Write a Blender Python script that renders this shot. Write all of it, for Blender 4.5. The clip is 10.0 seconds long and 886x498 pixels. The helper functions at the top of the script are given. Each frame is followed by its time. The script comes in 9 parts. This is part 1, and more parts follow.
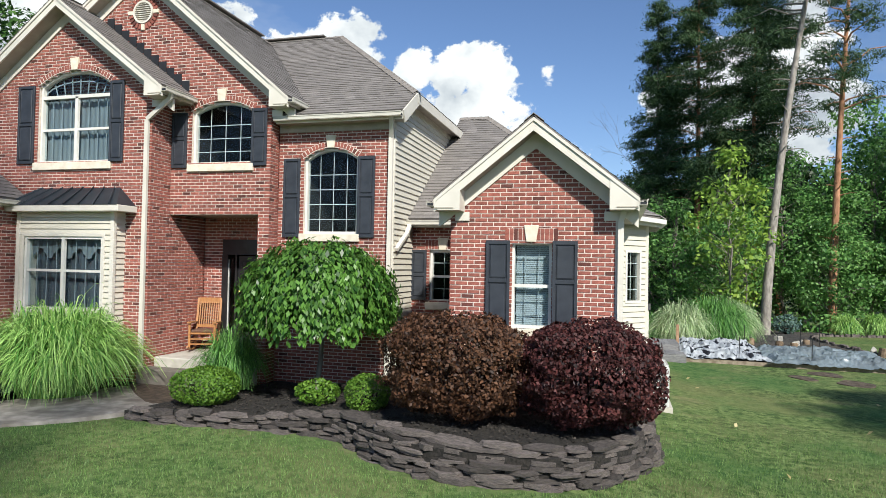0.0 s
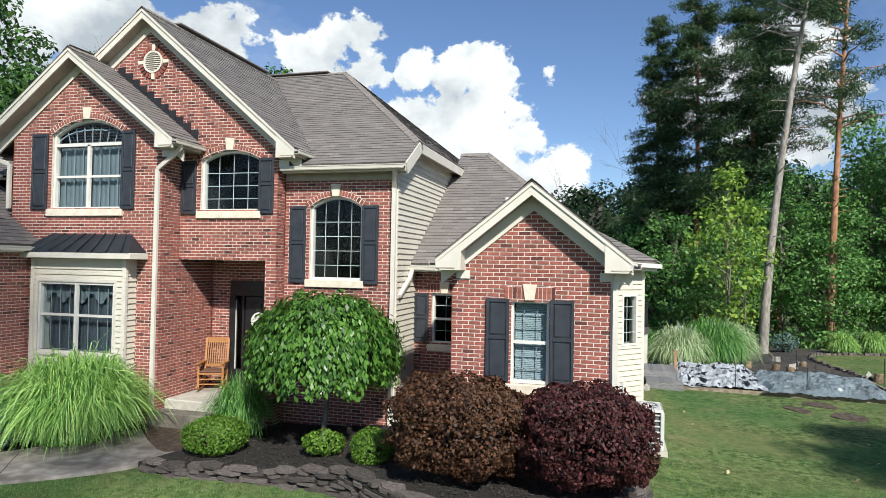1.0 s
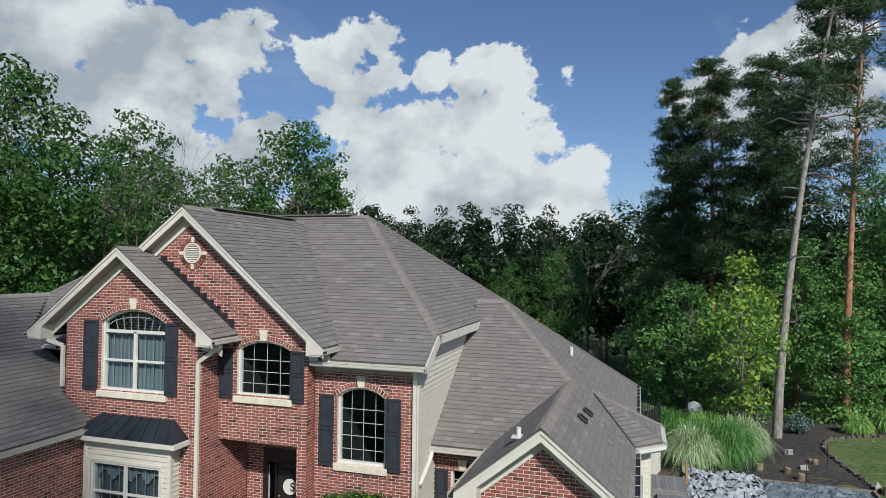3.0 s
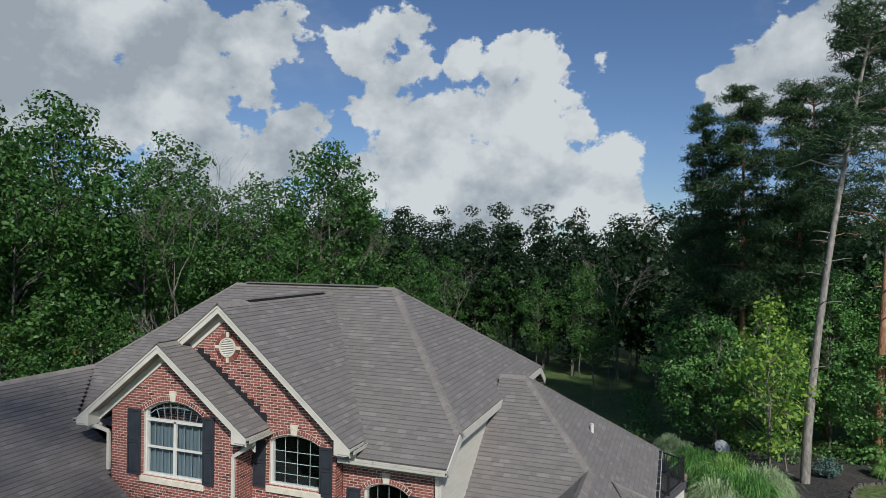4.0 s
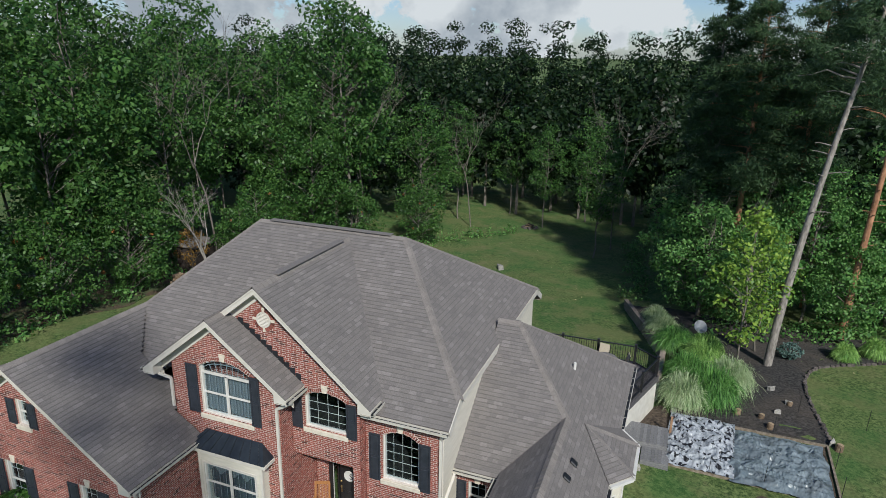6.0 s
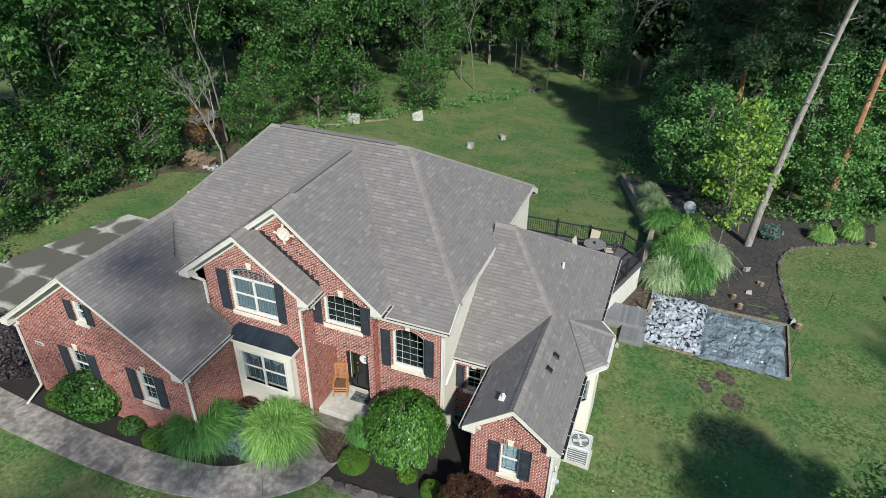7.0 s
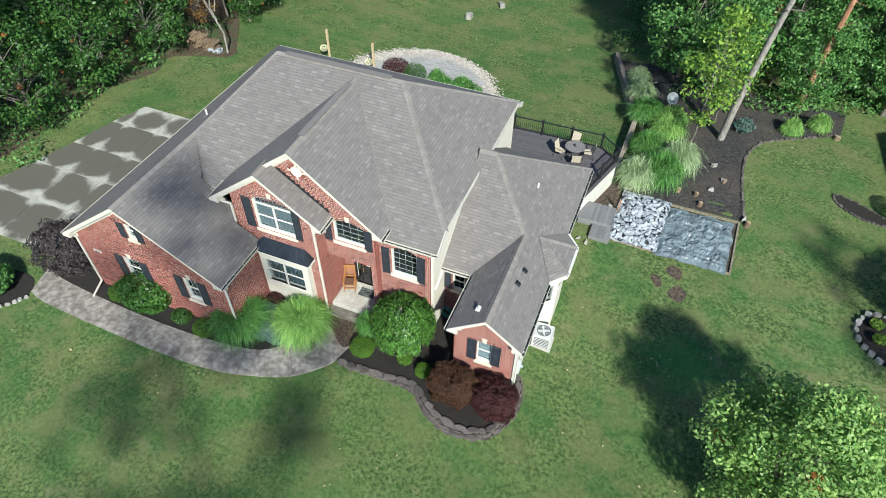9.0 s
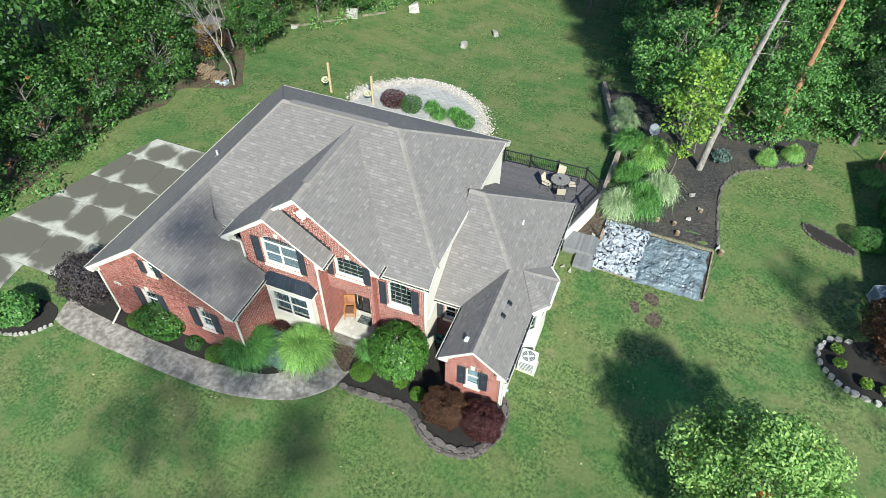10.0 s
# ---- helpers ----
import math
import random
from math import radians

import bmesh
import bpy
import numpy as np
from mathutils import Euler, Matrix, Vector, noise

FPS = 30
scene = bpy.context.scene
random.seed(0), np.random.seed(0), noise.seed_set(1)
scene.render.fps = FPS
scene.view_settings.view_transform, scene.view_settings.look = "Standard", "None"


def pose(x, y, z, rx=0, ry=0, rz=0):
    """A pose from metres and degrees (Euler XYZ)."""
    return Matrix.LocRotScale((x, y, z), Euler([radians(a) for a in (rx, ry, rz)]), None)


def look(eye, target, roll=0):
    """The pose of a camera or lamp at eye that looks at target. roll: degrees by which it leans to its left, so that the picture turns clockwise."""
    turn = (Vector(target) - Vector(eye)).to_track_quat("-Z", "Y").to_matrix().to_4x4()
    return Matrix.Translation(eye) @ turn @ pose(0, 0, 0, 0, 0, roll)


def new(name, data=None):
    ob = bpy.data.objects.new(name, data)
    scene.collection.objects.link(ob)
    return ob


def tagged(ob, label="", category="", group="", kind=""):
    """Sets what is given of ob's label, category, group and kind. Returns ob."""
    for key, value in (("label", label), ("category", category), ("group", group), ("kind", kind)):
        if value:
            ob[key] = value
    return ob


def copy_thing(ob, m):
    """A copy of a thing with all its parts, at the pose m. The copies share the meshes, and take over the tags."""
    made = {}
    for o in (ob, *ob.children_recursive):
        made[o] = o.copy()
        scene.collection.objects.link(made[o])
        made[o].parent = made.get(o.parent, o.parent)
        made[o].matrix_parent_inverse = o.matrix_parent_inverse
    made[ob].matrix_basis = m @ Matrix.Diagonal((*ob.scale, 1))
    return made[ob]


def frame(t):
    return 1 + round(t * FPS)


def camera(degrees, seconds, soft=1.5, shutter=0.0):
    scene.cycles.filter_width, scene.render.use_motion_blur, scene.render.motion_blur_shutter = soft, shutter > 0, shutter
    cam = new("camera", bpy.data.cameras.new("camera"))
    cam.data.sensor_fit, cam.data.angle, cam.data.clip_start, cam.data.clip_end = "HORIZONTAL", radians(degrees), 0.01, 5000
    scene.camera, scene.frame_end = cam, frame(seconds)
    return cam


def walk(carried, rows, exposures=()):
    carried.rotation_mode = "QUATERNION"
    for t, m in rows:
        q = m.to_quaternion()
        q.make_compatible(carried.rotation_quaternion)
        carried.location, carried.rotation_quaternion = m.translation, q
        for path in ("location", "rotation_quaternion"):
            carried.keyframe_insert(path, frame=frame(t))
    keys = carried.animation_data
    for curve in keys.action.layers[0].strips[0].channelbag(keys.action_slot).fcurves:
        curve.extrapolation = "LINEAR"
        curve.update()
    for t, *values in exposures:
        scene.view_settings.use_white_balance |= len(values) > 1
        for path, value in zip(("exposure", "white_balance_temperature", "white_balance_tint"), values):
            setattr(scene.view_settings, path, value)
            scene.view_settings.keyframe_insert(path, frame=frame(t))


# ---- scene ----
cam = camera(69.84, 10.0, soft=0.65)
# seconds, place in metres, heading, pitch and roll in degrees
PATH = [
    (0, 0.000, 0.000, 2.500, 15.314, 1.291, 1.104),
    (0.5, 0.044, -0.152, 2.881, 15.463, 1.193, 1.080),
    (1, 0.091, -0.396, 3.436, 15.464, 1.301, 1.042),
    (1.5, 0.141, -0.660, 4.128, 15.356, 1.211, 0.952),
    (2, 0.249, -0.874, 4.993, 15.566, 1.266, 0.913),
    (2.5, 0.371, -1.089, 6.148, 15.941, 1.339, 0.766),
    (3, 0.383, -1.480, 7.578, 17.201, 1.451, 0.645),
    (3.2, 0.417, -1.615, 8.153, 17.879, 1.397, 0.604),
    (4.3, 0.850, -2.111, 11.056, 20.426, -0.722, 0.698),
    (4.5, 0.891, -2.215, 11.625, 20.553, -1.998, 0.733),
    (5, 1.030, -2.478, 12.938, 20.770, -6.224, 0.828),
    (5.5, 1.160, -2.767, 14.224, 20.796, -11.361, 0.884),
    (5.7, 1.212, -2.856, 14.738, 20.856, -13.679, 0.994),
    (6.8, 1.477, -3.557, 17.891, 21.045, -28.298, 0.971),
    (7, 1.586, -3.733, 18.453, 21.053, -31.372, 1.006),
    (7.5, 1.870, -4.026, 19.827, 21.192, -38.786, 0.997),
    (8, 2.068, -4.184, 21.166, 21.306, -45.607, 0.969),
    (8.5, 2.218, -4.192, 22.562, 21.365, -46.995, 0.957),
    (9, 2.451, -4.339, 23.902, 21.399, -46.787, 0.908),
    (9.5, 2.730, -4.616, 25.223, 21.419, -46.555, 0.837),
    (10, 3.042, -4.835, 26.664, 21.477, -46.470, 0.727),
]


def eye(x, y, z, heading, pitch, roll):
    return pose(x, y, z, 0, 0, heading) @ pose(0, 0, 0, 90 + pitch, 0, 0) @ pose(0, 0, 0, 0, 0, roll)


# the clip brightens and darkens as the sky enters and leaves the picture
EXPOSURE = [(0, 0.4, 6350, 5), (1, 0.36, 6350, 5), (2, 0.14, 6300, 5), (2.5, 0.0, 6250, 5), (3.2, -0.18, 6150, 5), (4.5, -0.42, 6100, 6), (5.5, -0.52, 6100, 7), (6.2, -0.05, 6100, 5), (7, 0.26, 6100, 2), (7.5, 0.28, 6050, 1), (8, 0.18, 6050, 0), (8.5, 0.36, 6050, 0), (9, 0.56, 6050, -1), (10, 0.8, 6050, -2)]
walk(cam, [(row[0], eye(*row[1:])) for row in PATH], EXPOSURE)

# ---------------------------------------------------------------- world, sun
SUN = Vector((0.64, -1.0, 0.94)).normalized()
sun_lamp = new("sun", bpy.data.lights.new("sun", "SUN"))
sun_lamp.data.energy, sun_lamp.data.angle, sun_lamp.data.color = 5.0, radians(2.0), (1.0, 0.94, 0.86)
sun_lamp.matrix_world = look(SUN * 60, (0, 0, 0))

world = bpy.data.worlds.new("world")
scene.world = world
world.use_nodes = True


def link(tree, a, b):
    tree.links.new(a, b)


def build_sky():
    nt = world.node_tree
    nt.nodes.clear()
    out = nt.nodes.new("ShaderNodeOutputWorld")
    back = nt.nodes.new("ShaderNodeBackground")
    sky = nt.nodes.new("ShaderNodeTexSky")
    sky.sky_type, sky.sun_disc = "NISHITA", False
    sky.sun_elevation = math.asin(SUN.z)
    sky.sun_rotation = math.atan2(SUN.x, SUN.y)
    sky.altitude, sky.air_density, sky.dust_density, sky.ozone_density = 300, 1.0, 0.6, 1.5
    co = nt.nodes.new("ShaderNodeTexCoord")
    # cumulus: noise on the sky's dome, denser low over the horizon
    sep = nt.nodes.new("ShaderNodeSeparateXYZ")
    link(nt, co.outputs["Generated"], sep.inputs[0])

    def math_node(op, a, b=None, clamp=False):
        n = nt.nodes.new("ShaderNodeMath")
        n.operation, n.use_clamp = op, clamp
        for k, v in enumerate((a, b)):
            if v is None:
                continue
            if isinstance(v, (int, float)):
                n.inputs[k].default_value = v
            else:
                link(nt, v, n.inputs[k])
        return n.outputs[0]

    def noise_node(scale, detail, rough, stretch, shift):
        m = nt.nodes.new("ShaderNodeMapping")
        m.inputs["Scale"].default_value = stretch
        m.inputs["Location"].default_value = shift
        link(nt, co.outputs["Generated"], m.inputs[0])
        n = nt.nodes.new("ShaderNodeTexNoise")
        n.inputs["Scale"].default_value, n.inputs["Detail"].default_value, n.inputs["Roughness"].default_value = scale, detail, rough
        link(nt, m.outputs[0], n.inputs["Vector"])
        return n.outputs["Fac"]

    def bank(direction, size):
        # a cloud's reach round a bearing: one in its middle, none at its rim
        d = nt.nodes.new("ShaderNodeVectorMath")
        d.operation = "DISTANCE"
        link(nt, co.outputs["Generated"], d.inputs[0])
        d.inputs[1].default_value = Vector(direction).normalized()
        return math_node("MAXIMUM", math_node("SUBTRACT", 1.0, math_node("DIVIDE", d.outputs["Value"], size)), -0.9)

    shape, rise = (1, 1, 1.2), (0.3, 0.1, 0.2)
    puff = noise_node(9.5, 12, 0.6, shape, rise)
    soft = noise_node(7.0, 5, 0.55, shape, rise)
    above = noise_node(7.0, 5, 0.55, shape, (0.27, 0.1, 0.24))
    veil = noise_node(2.2, 6, 0.6, (1, 1, 2.2), (1.3, 0.4, 0.1))
    groups = []
    for banks in (HEADS, BELLIES):
        total = -0.9
        for direction, size in banks:
            total = math_node("MAXIMUM", total, bank(direction, size))
        groups.append(total)
    rough = math_node("MULTIPLY", math_node("SUBTRACT", puff, 0.5), 2.9)
    total = math_node("ADD", math_node("MAXIMUM", *groups), rough)
    cover = nt.nodes.new("ShaderNodeMapRange")
    cover.interpolation_type = "SMOOTHSTEP"
    cover.inputs["From Min"].default_value, cover.inputs["From Max"].default_value = 0.26, 0.4
    link(nt, total, cover.inputs["Value"])
    thin = nt.nodes.new("ShaderNodeMapRange")
    thin.inputs["From Min"].default_value, thin.inputs["From Max"].default_value, thin.inputs["To Max"].default_value = 0.55, 0.85, 0.4
    link(nt, veil, thin.inputs["Value"])
    whole = math_node("MAXIMUM", cover.outputs[0], thin.outputs[0])
    # heads catch the sun, bellies stay grey
    lit = math_node("MULTIPLY", math_node("SUBTRACT", groups[0], groups[1]), 0.3)
    lit = math_node("ADD", lit, math_node("MULTIPLY", math_node("SUBTRACT", soft, above), 3.6))
    lit = math_node("ADD", lit, math_node("MULTIPLY", math_node("SUBTRACT", puff, 0.5), 1.1))
    lit = math_node("ADD", lit, 0.6, True)
    shade = nt.nodes.new("ShaderNodeMix")
    shade.data_type = "RGBA"
    shade.inputs[6].default_value, shade.inputs[7].default_value = (7.0, 7.6, 8.4, 1), (13.6, 13.7, 13.8, 1)
    link(nt, lit, shade.inputs[0])
    deep = nt.nodes.new("ShaderNodeMix")
    deep.data_type, deep.blend_type = "RGBA", "MULTIPLY"
    deep.inputs[0].default_value = 1.0
    deep.inputs[7].default_value = (1.3, 1.4, 1.68, 1)
    link(nt, sky.outputs[0], deep.inputs[6])
    mix = nt.nodes.new("ShaderNodeMix")
    mix.data_type = "RGBA"
    link(nt, whole, mix.inputs[0])
    link(nt, deep.outputs[2], mix.inputs[6])
    link(nt, shade.outputs[2], mix.inputs[7])
    link(nt, mix.outputs[2], back.inputs["Color"])
    back.inputs["Strength"].default_value = 0.06
    link(nt, back.outputs[0], out.inputs[0])


# bearings and reach of the clouds: sunlit heads, grey bellies
HEADS = [((-0.429, 0.849, 0.309), 0.075), ((-0.384, 0.883, 0.270), 0.095), ((-0.410, 0.881, 0.236), 0.075), ((-0.298, 0.910, 0.289), 0.062), ((-0.254, 0.925, 0.282), 0.062), ((-0.187, 0.943, 0.274), 0.07), ((-0.155, 0.958, 0.241), 0.075), ((-0.198, 0.956, 0.216), 0.105), ((-0.274, 0.937, 0.216), 0.1), ((-0.357, 0.911, 0.205), 0.1), ((-0.139, 0.972, 0.191), 0.08), ((-0.105, 0.985, 0.139), 0.078), ((-0.174, 0.972, 0.157), 0.1), ((-0.565, 0.768, 0.299), 0.08), ((-0.592, 0.768, 0.245), 0.085), ((0.077, 0.969, 0.235), 0.047), ((0.15, 0.95, 0.272), 0.100), ((-0.638, 0.751, 0.169), 0.080), ((-0.253, 0.958, 0.134), 0.11), ((-0.13, 0.985, 0.08), 0.12), ((-0.465, 0.877, 0.105), 0.09), ((-0.36, 0.925, 0.1), 0.1), ((-0.22, 0.972, 0.056), 0.13)]
BELLIES = [((-0.36, 0.92, 0.15), 0.120), ((-0.253, 0.962, 0.105), 0.08), ((-0.338, 0.937, 0.075), 0.150), ((-0.659, 0.717, 0.228), 0.147), ((-0.726, 0.654, 0.210), 0.180), ((-0.781, 0.583, 0.226), 0.220), ((-0.664, 0.692, 0.283), 0.134), ((-0.549, 0.819, 0.15), 0.090), ((0.2, 0.953, 0.233), 0.140), ((-0.65, 0.75, 0.1), 0.220)]
build_sky()

# ---------------------------------------------------------------- materials


def surface(name, dark, light, scale=8.0, rough=0.7, bump=0.3, bump_scale=60.0, vary=0.0, by="", metal=0.0, spec=0.5, stretch=(1, 1, 1), coat=0.0, second=None, second_scale=0.7, second_amount=0.35, depth=0.004):
    """Two tones mixed by noise, a larger-scale stain, fine relief, and a random tone for each piece (by 'island' or 'object')."""
    m = bpy.data.materials.new(name)
    m.use_nodes = True
    nt = m.node_tree
    p = nt.nodes["Principled BSDF"]
    p.inputs["Roughness"].default_value, p.inputs["Metallic"].default_value = rough, metal
    p.inputs["Specular IOR Level"].default_value = spec
    p.inputs["Coat Weight"].default_value = coat
    co = nt.nodes.new("ShaderNodeTexCoord")
    mp = nt.nodes.new("ShaderNodeMapping")
    mp.inputs["Scale"].default_value = stretch
    link(nt, co.outputs["Object"], mp.inputs[0])

    def noise_at(s, detail=5):
        n = nt.nodes.new("ShaderNodeTexNoise")
        n.inputs["Scale"].default_value, n.inputs["Detail"].default_value = s, detail
        link(nt, mp.outputs[0], n.inputs["Vector"])
        return n

    n1 = noise_at(scale)
    ramp = nt.nodes.new("ShaderNodeValToRGB")
    ramp.color_ramp.elements[0].position, ramp.color_ramp.elements[1].position = 0.35, 0.68
    ramp.color_ramp.elements[0].color, ramp.color_ramp.elements[1].color = (*dark, 1), (*light, 1)
    link(nt, n1.outputs["Fac"], ramp.inputs[0])
    colour = ramp.outputs[0]
    if second:
        n2 = noise_at(second_scale, 4)
        r2 = nt.nodes.new("ShaderNodeMapRange")
        r2.inputs["From Min"].default_value, r2.inputs["From Max"].default_value = 0.42, 0.68
        r2.inputs["To Max"].default_value = second_amount
        link(nt, n2.outputs["Fac"], r2.inputs["Value"])
        mx = nt.nodes.new("ShaderNodeMix")
        mx.data_type = "RGBA"
        link(nt, r2.outputs[0], mx.inputs[0])
        link(nt, colour, mx.inputs[6])
        mx.inputs[7].default_value = (*second, 1)
        colour = mx.outputs[2]
    if by:
        if by == "island":
            geo = nt.nodes.new("ShaderNodeNewGeometry")
            value = geo.outputs["Random Per Island"]
        else:
            info = nt.nodes.new("ShaderNodeObjectInfo")
            value = info.outputs["Random"]
        mr = nt.nodes.new("ShaderNodeMapRange")
        mr.inputs["To Min"].default_value, mr.inputs["To Max"].default_value = 1.0 - vary, 1.0 + vary
        link(nt, value, mr.inputs["Value"])
        hsv = nt.nodes.new("ShaderNodeHueSaturation")
        link(nt, mr.outputs[0], hsv.inputs["Value"])
        link(nt, colour, hsv.inputs["Color"])
        colour = hsv.outputs[0]
    link(nt, colour, p.inputs["Base Color"])
    if bump:
        nb = noise_at(bump_scale, 6)
        b = nt.nodes.new("ShaderNodeBump")
        b.inputs["Strength"].default_value, b.inputs["Distance"].default_value = bump, depth
        link(nt, nb.outputs["Fac"], b.inputs["Height"])
        link(nt, b.outputs[0], p.inputs["Normal"])
    return m


def brick_surface(name, by):
    m = surface(name, (0.195, 0.062, 0.047), (0.315, 0.11, 0.083), 14, 0.85, 0.5, 90, 0.0, by)
    nt = m.node_tree
    p = nt.nodes["Principled BSDF"]
    # a few bricks burnt dark, the rest between rose and red
    src = [n for n in nt.nodes if n.bl_idname in ("ShaderNodeNewGeometry", "ShaderNodeObjectInfo")][0]
    value = src.outputs["Random Per Island"] if by == "island" else src.outputs["Random"]
    ramp = nt.nodes.new("ShaderNodeValToRGB")
    e = ramp.color_ramp.elements
    e[0].position, e[0].color = 0.0, (0.36, 0.33, 0.34, 1)
    e[1].position, e[1].color = 1.0, (1.2, 1.12, 1.1, 1)
    for pos, c in ((0.07, (0.42, 0.4, 0.42, 1)), (0.1, (0.78, 0.72, 0.7, 1)), (0.5, (0.98, 0.95, 0.95, 1))):
        q = e.new(pos)
        q.color = c
    link(nt, value, ramp.inputs[0])
    mx = nt.nodes.new("ShaderNodeMix")
    mx.data_type, mx.blend_type = "RGBA", "MULTIPLY"
    mx.inputs[0].default_value = 1.0
    old = p.inputs["Base Color"].links[0].from_socket
    link(nt, old, mx.inputs[6])
    link(nt, ramp.outputs[0], mx.inputs[7])
    link(nt, mx.outputs[2], p.inputs["Base Color"])
    return m


def leaf_surface(name, dark, light, gloss=0.45, thin=0.4):
    """Leaves: a tone for each leaf, part of the light goes through."""
    m = bpy.data.materials.new(name)
    m.use_nodes = True
    nt = m.node_tree
    p = nt.nodes["Principled BSDF"]
    p.inputs["Roughness"].default_value = gloss
    p.inputs["Specular IOR Level"].default_value = 0.35
    geo = nt.nodes.new("ShaderNodeNewGeometry")
    ramp = nt.nodes.new("ShaderNodeValToRGB")
    ramp.color_ramp.elements[0].color, ramp.color_ramp.elements[1].color = (*dark, 1), (*light, 1)
    link(nt, geo.outputs["Random Per Island"], ramp.inputs[0])
    co = nt.nodes.new("ShaderNodeTexCoord")
    n = nt.nodes.new("ShaderNodeTexNoise")
    n.inputs["Scale"].default_value = 0.5
    link(nt, co.outputs["Object"], n.inputs["Vector"])
    mr = nt.nodes.new("ShaderNodeMapRange")
    mr.inputs["To Min"].default_value, mr.inputs["To Max"].default_value = 0.65, 1.35
    link(nt, n.outputs["Fac"], mr.inputs["Value"])
    hsv = nt.nodes.new("ShaderNodeHueSaturation")
    link(nt, mr.outputs[0], hsv.inputs["Value"])
    link(nt, ramp.outputs[0], hsv.inputs["Color"])
    link(nt, hsv.outputs[0], p.inputs["Base Color"])
    tr = nt.nodes.new("ShaderNodeBsdfTranslucent")
    link(nt, hsv.outputs[0], tr.inputs["Color"])
    mix = nt.nodes.new("ShaderNodeMixShader")
    mix.inputs[0].default_value = thin
    link(nt, p.outputs[0], mix.inputs[1])
    link(nt, tr.outputs[0], mix.inputs[2])
    link(nt, mix.outputs[0], nt.nodes["Material Output"].inputs[0])
    return m


def glass_surface(name, tint=(0.82, 0.9, 0.93)):
    m = bpy.data.materials.new(name)
    m.use_nodes = True
    nt = m.node_tree
    nt.nodes.remove(nt.nodes["Principled BSDF"])
    clear = nt.nodes.new("ShaderNodeBsdfTransparent")
    clear.inputs[0].default_value = (*tint, 1)
    gloss = nt.nodes.new("ShaderNodeBsdfGlossy")
    gloss.inputs["Roughness"].default_value = 0.02
    face = nt.nodes.new("ShaderNodeLayerWeight")
    face.inputs[0].default_value = 0.5
    power = nt.nodes.new("ShaderNodeMath")
    power.operation = "POWER"
    link(nt, face.outputs["Facing"], power.inputs[0])
    power.inputs[1].default_value = 4.0
    fres = nt.nodes.new("ShaderNodeMapRange")
    fres.inputs["To Min"].default_value, fres.inputs["To Max"].default_value = 0.018, 0.8
    link(nt, power.outputs[0], fres.inputs["Value"])
    mix = nt.nodes.new("ShaderNodeMixShader")
    link(nt, fres.outputs[0], mix.inputs[0])
    link(nt, clear.outputs[0], mix.inputs[1])
    link(nt, gloss.outputs[0], mix.inputs[2])
    link(nt, mix.outputs[0], nt.nodes["Material Output"].inputs[0])
    return m


def shingle_surface(name, dark, light):
    """Asphalt shingle: most tabs alike, some pale, some dark."""
    m = surface(name, dark, light, 35, 0.92, 0.5, 260, 0.0, "island", second=(0.115, 0.106, 0.10), second_scale=0.3, second_amount=0.12)
    nt = m.node_tree
    p = nt.nodes["Principled BSDF"]
    src = [n for n in nt.nodes if n.bl_idname == "ShaderNodeNewGeometry"][0]
    ramp = nt.nodes.new("ShaderNodeValToRGB")
    ramp.color_ramp.interpolation = "CONSTANT"
    e = ramp.color_ramp.elements
    e[0].position, e[0].color = 0.0, (0.88, 0.88, 0.89, 1)
    e[1].position, e[1].color = 0.9, (1.2, 1.2, 1.21, 1)
    for pos, v in ((0.22, 0.97), (0.5, 1.0), (0.74, 1.04)):
        e.new(pos).color = (v, v, v, 1)
    link(nt, src.outputs["Random Per Island"], ramp.inputs[0])
    mx = nt.nodes.new("ShaderNodeMix")
    mx.data_type, mx.blend_type = "RGBA", "MULTIPLY"
    mx.inputs[0].default_value = 1.0
    link(nt, p.inputs["Base Color"].links[0].from_socket, mx.inputs[6])
    link(nt, ramp.outputs[0], mx.inputs[7])
    link(nt, mx.outputs[2], p.inputs["Base Color"])
    return m


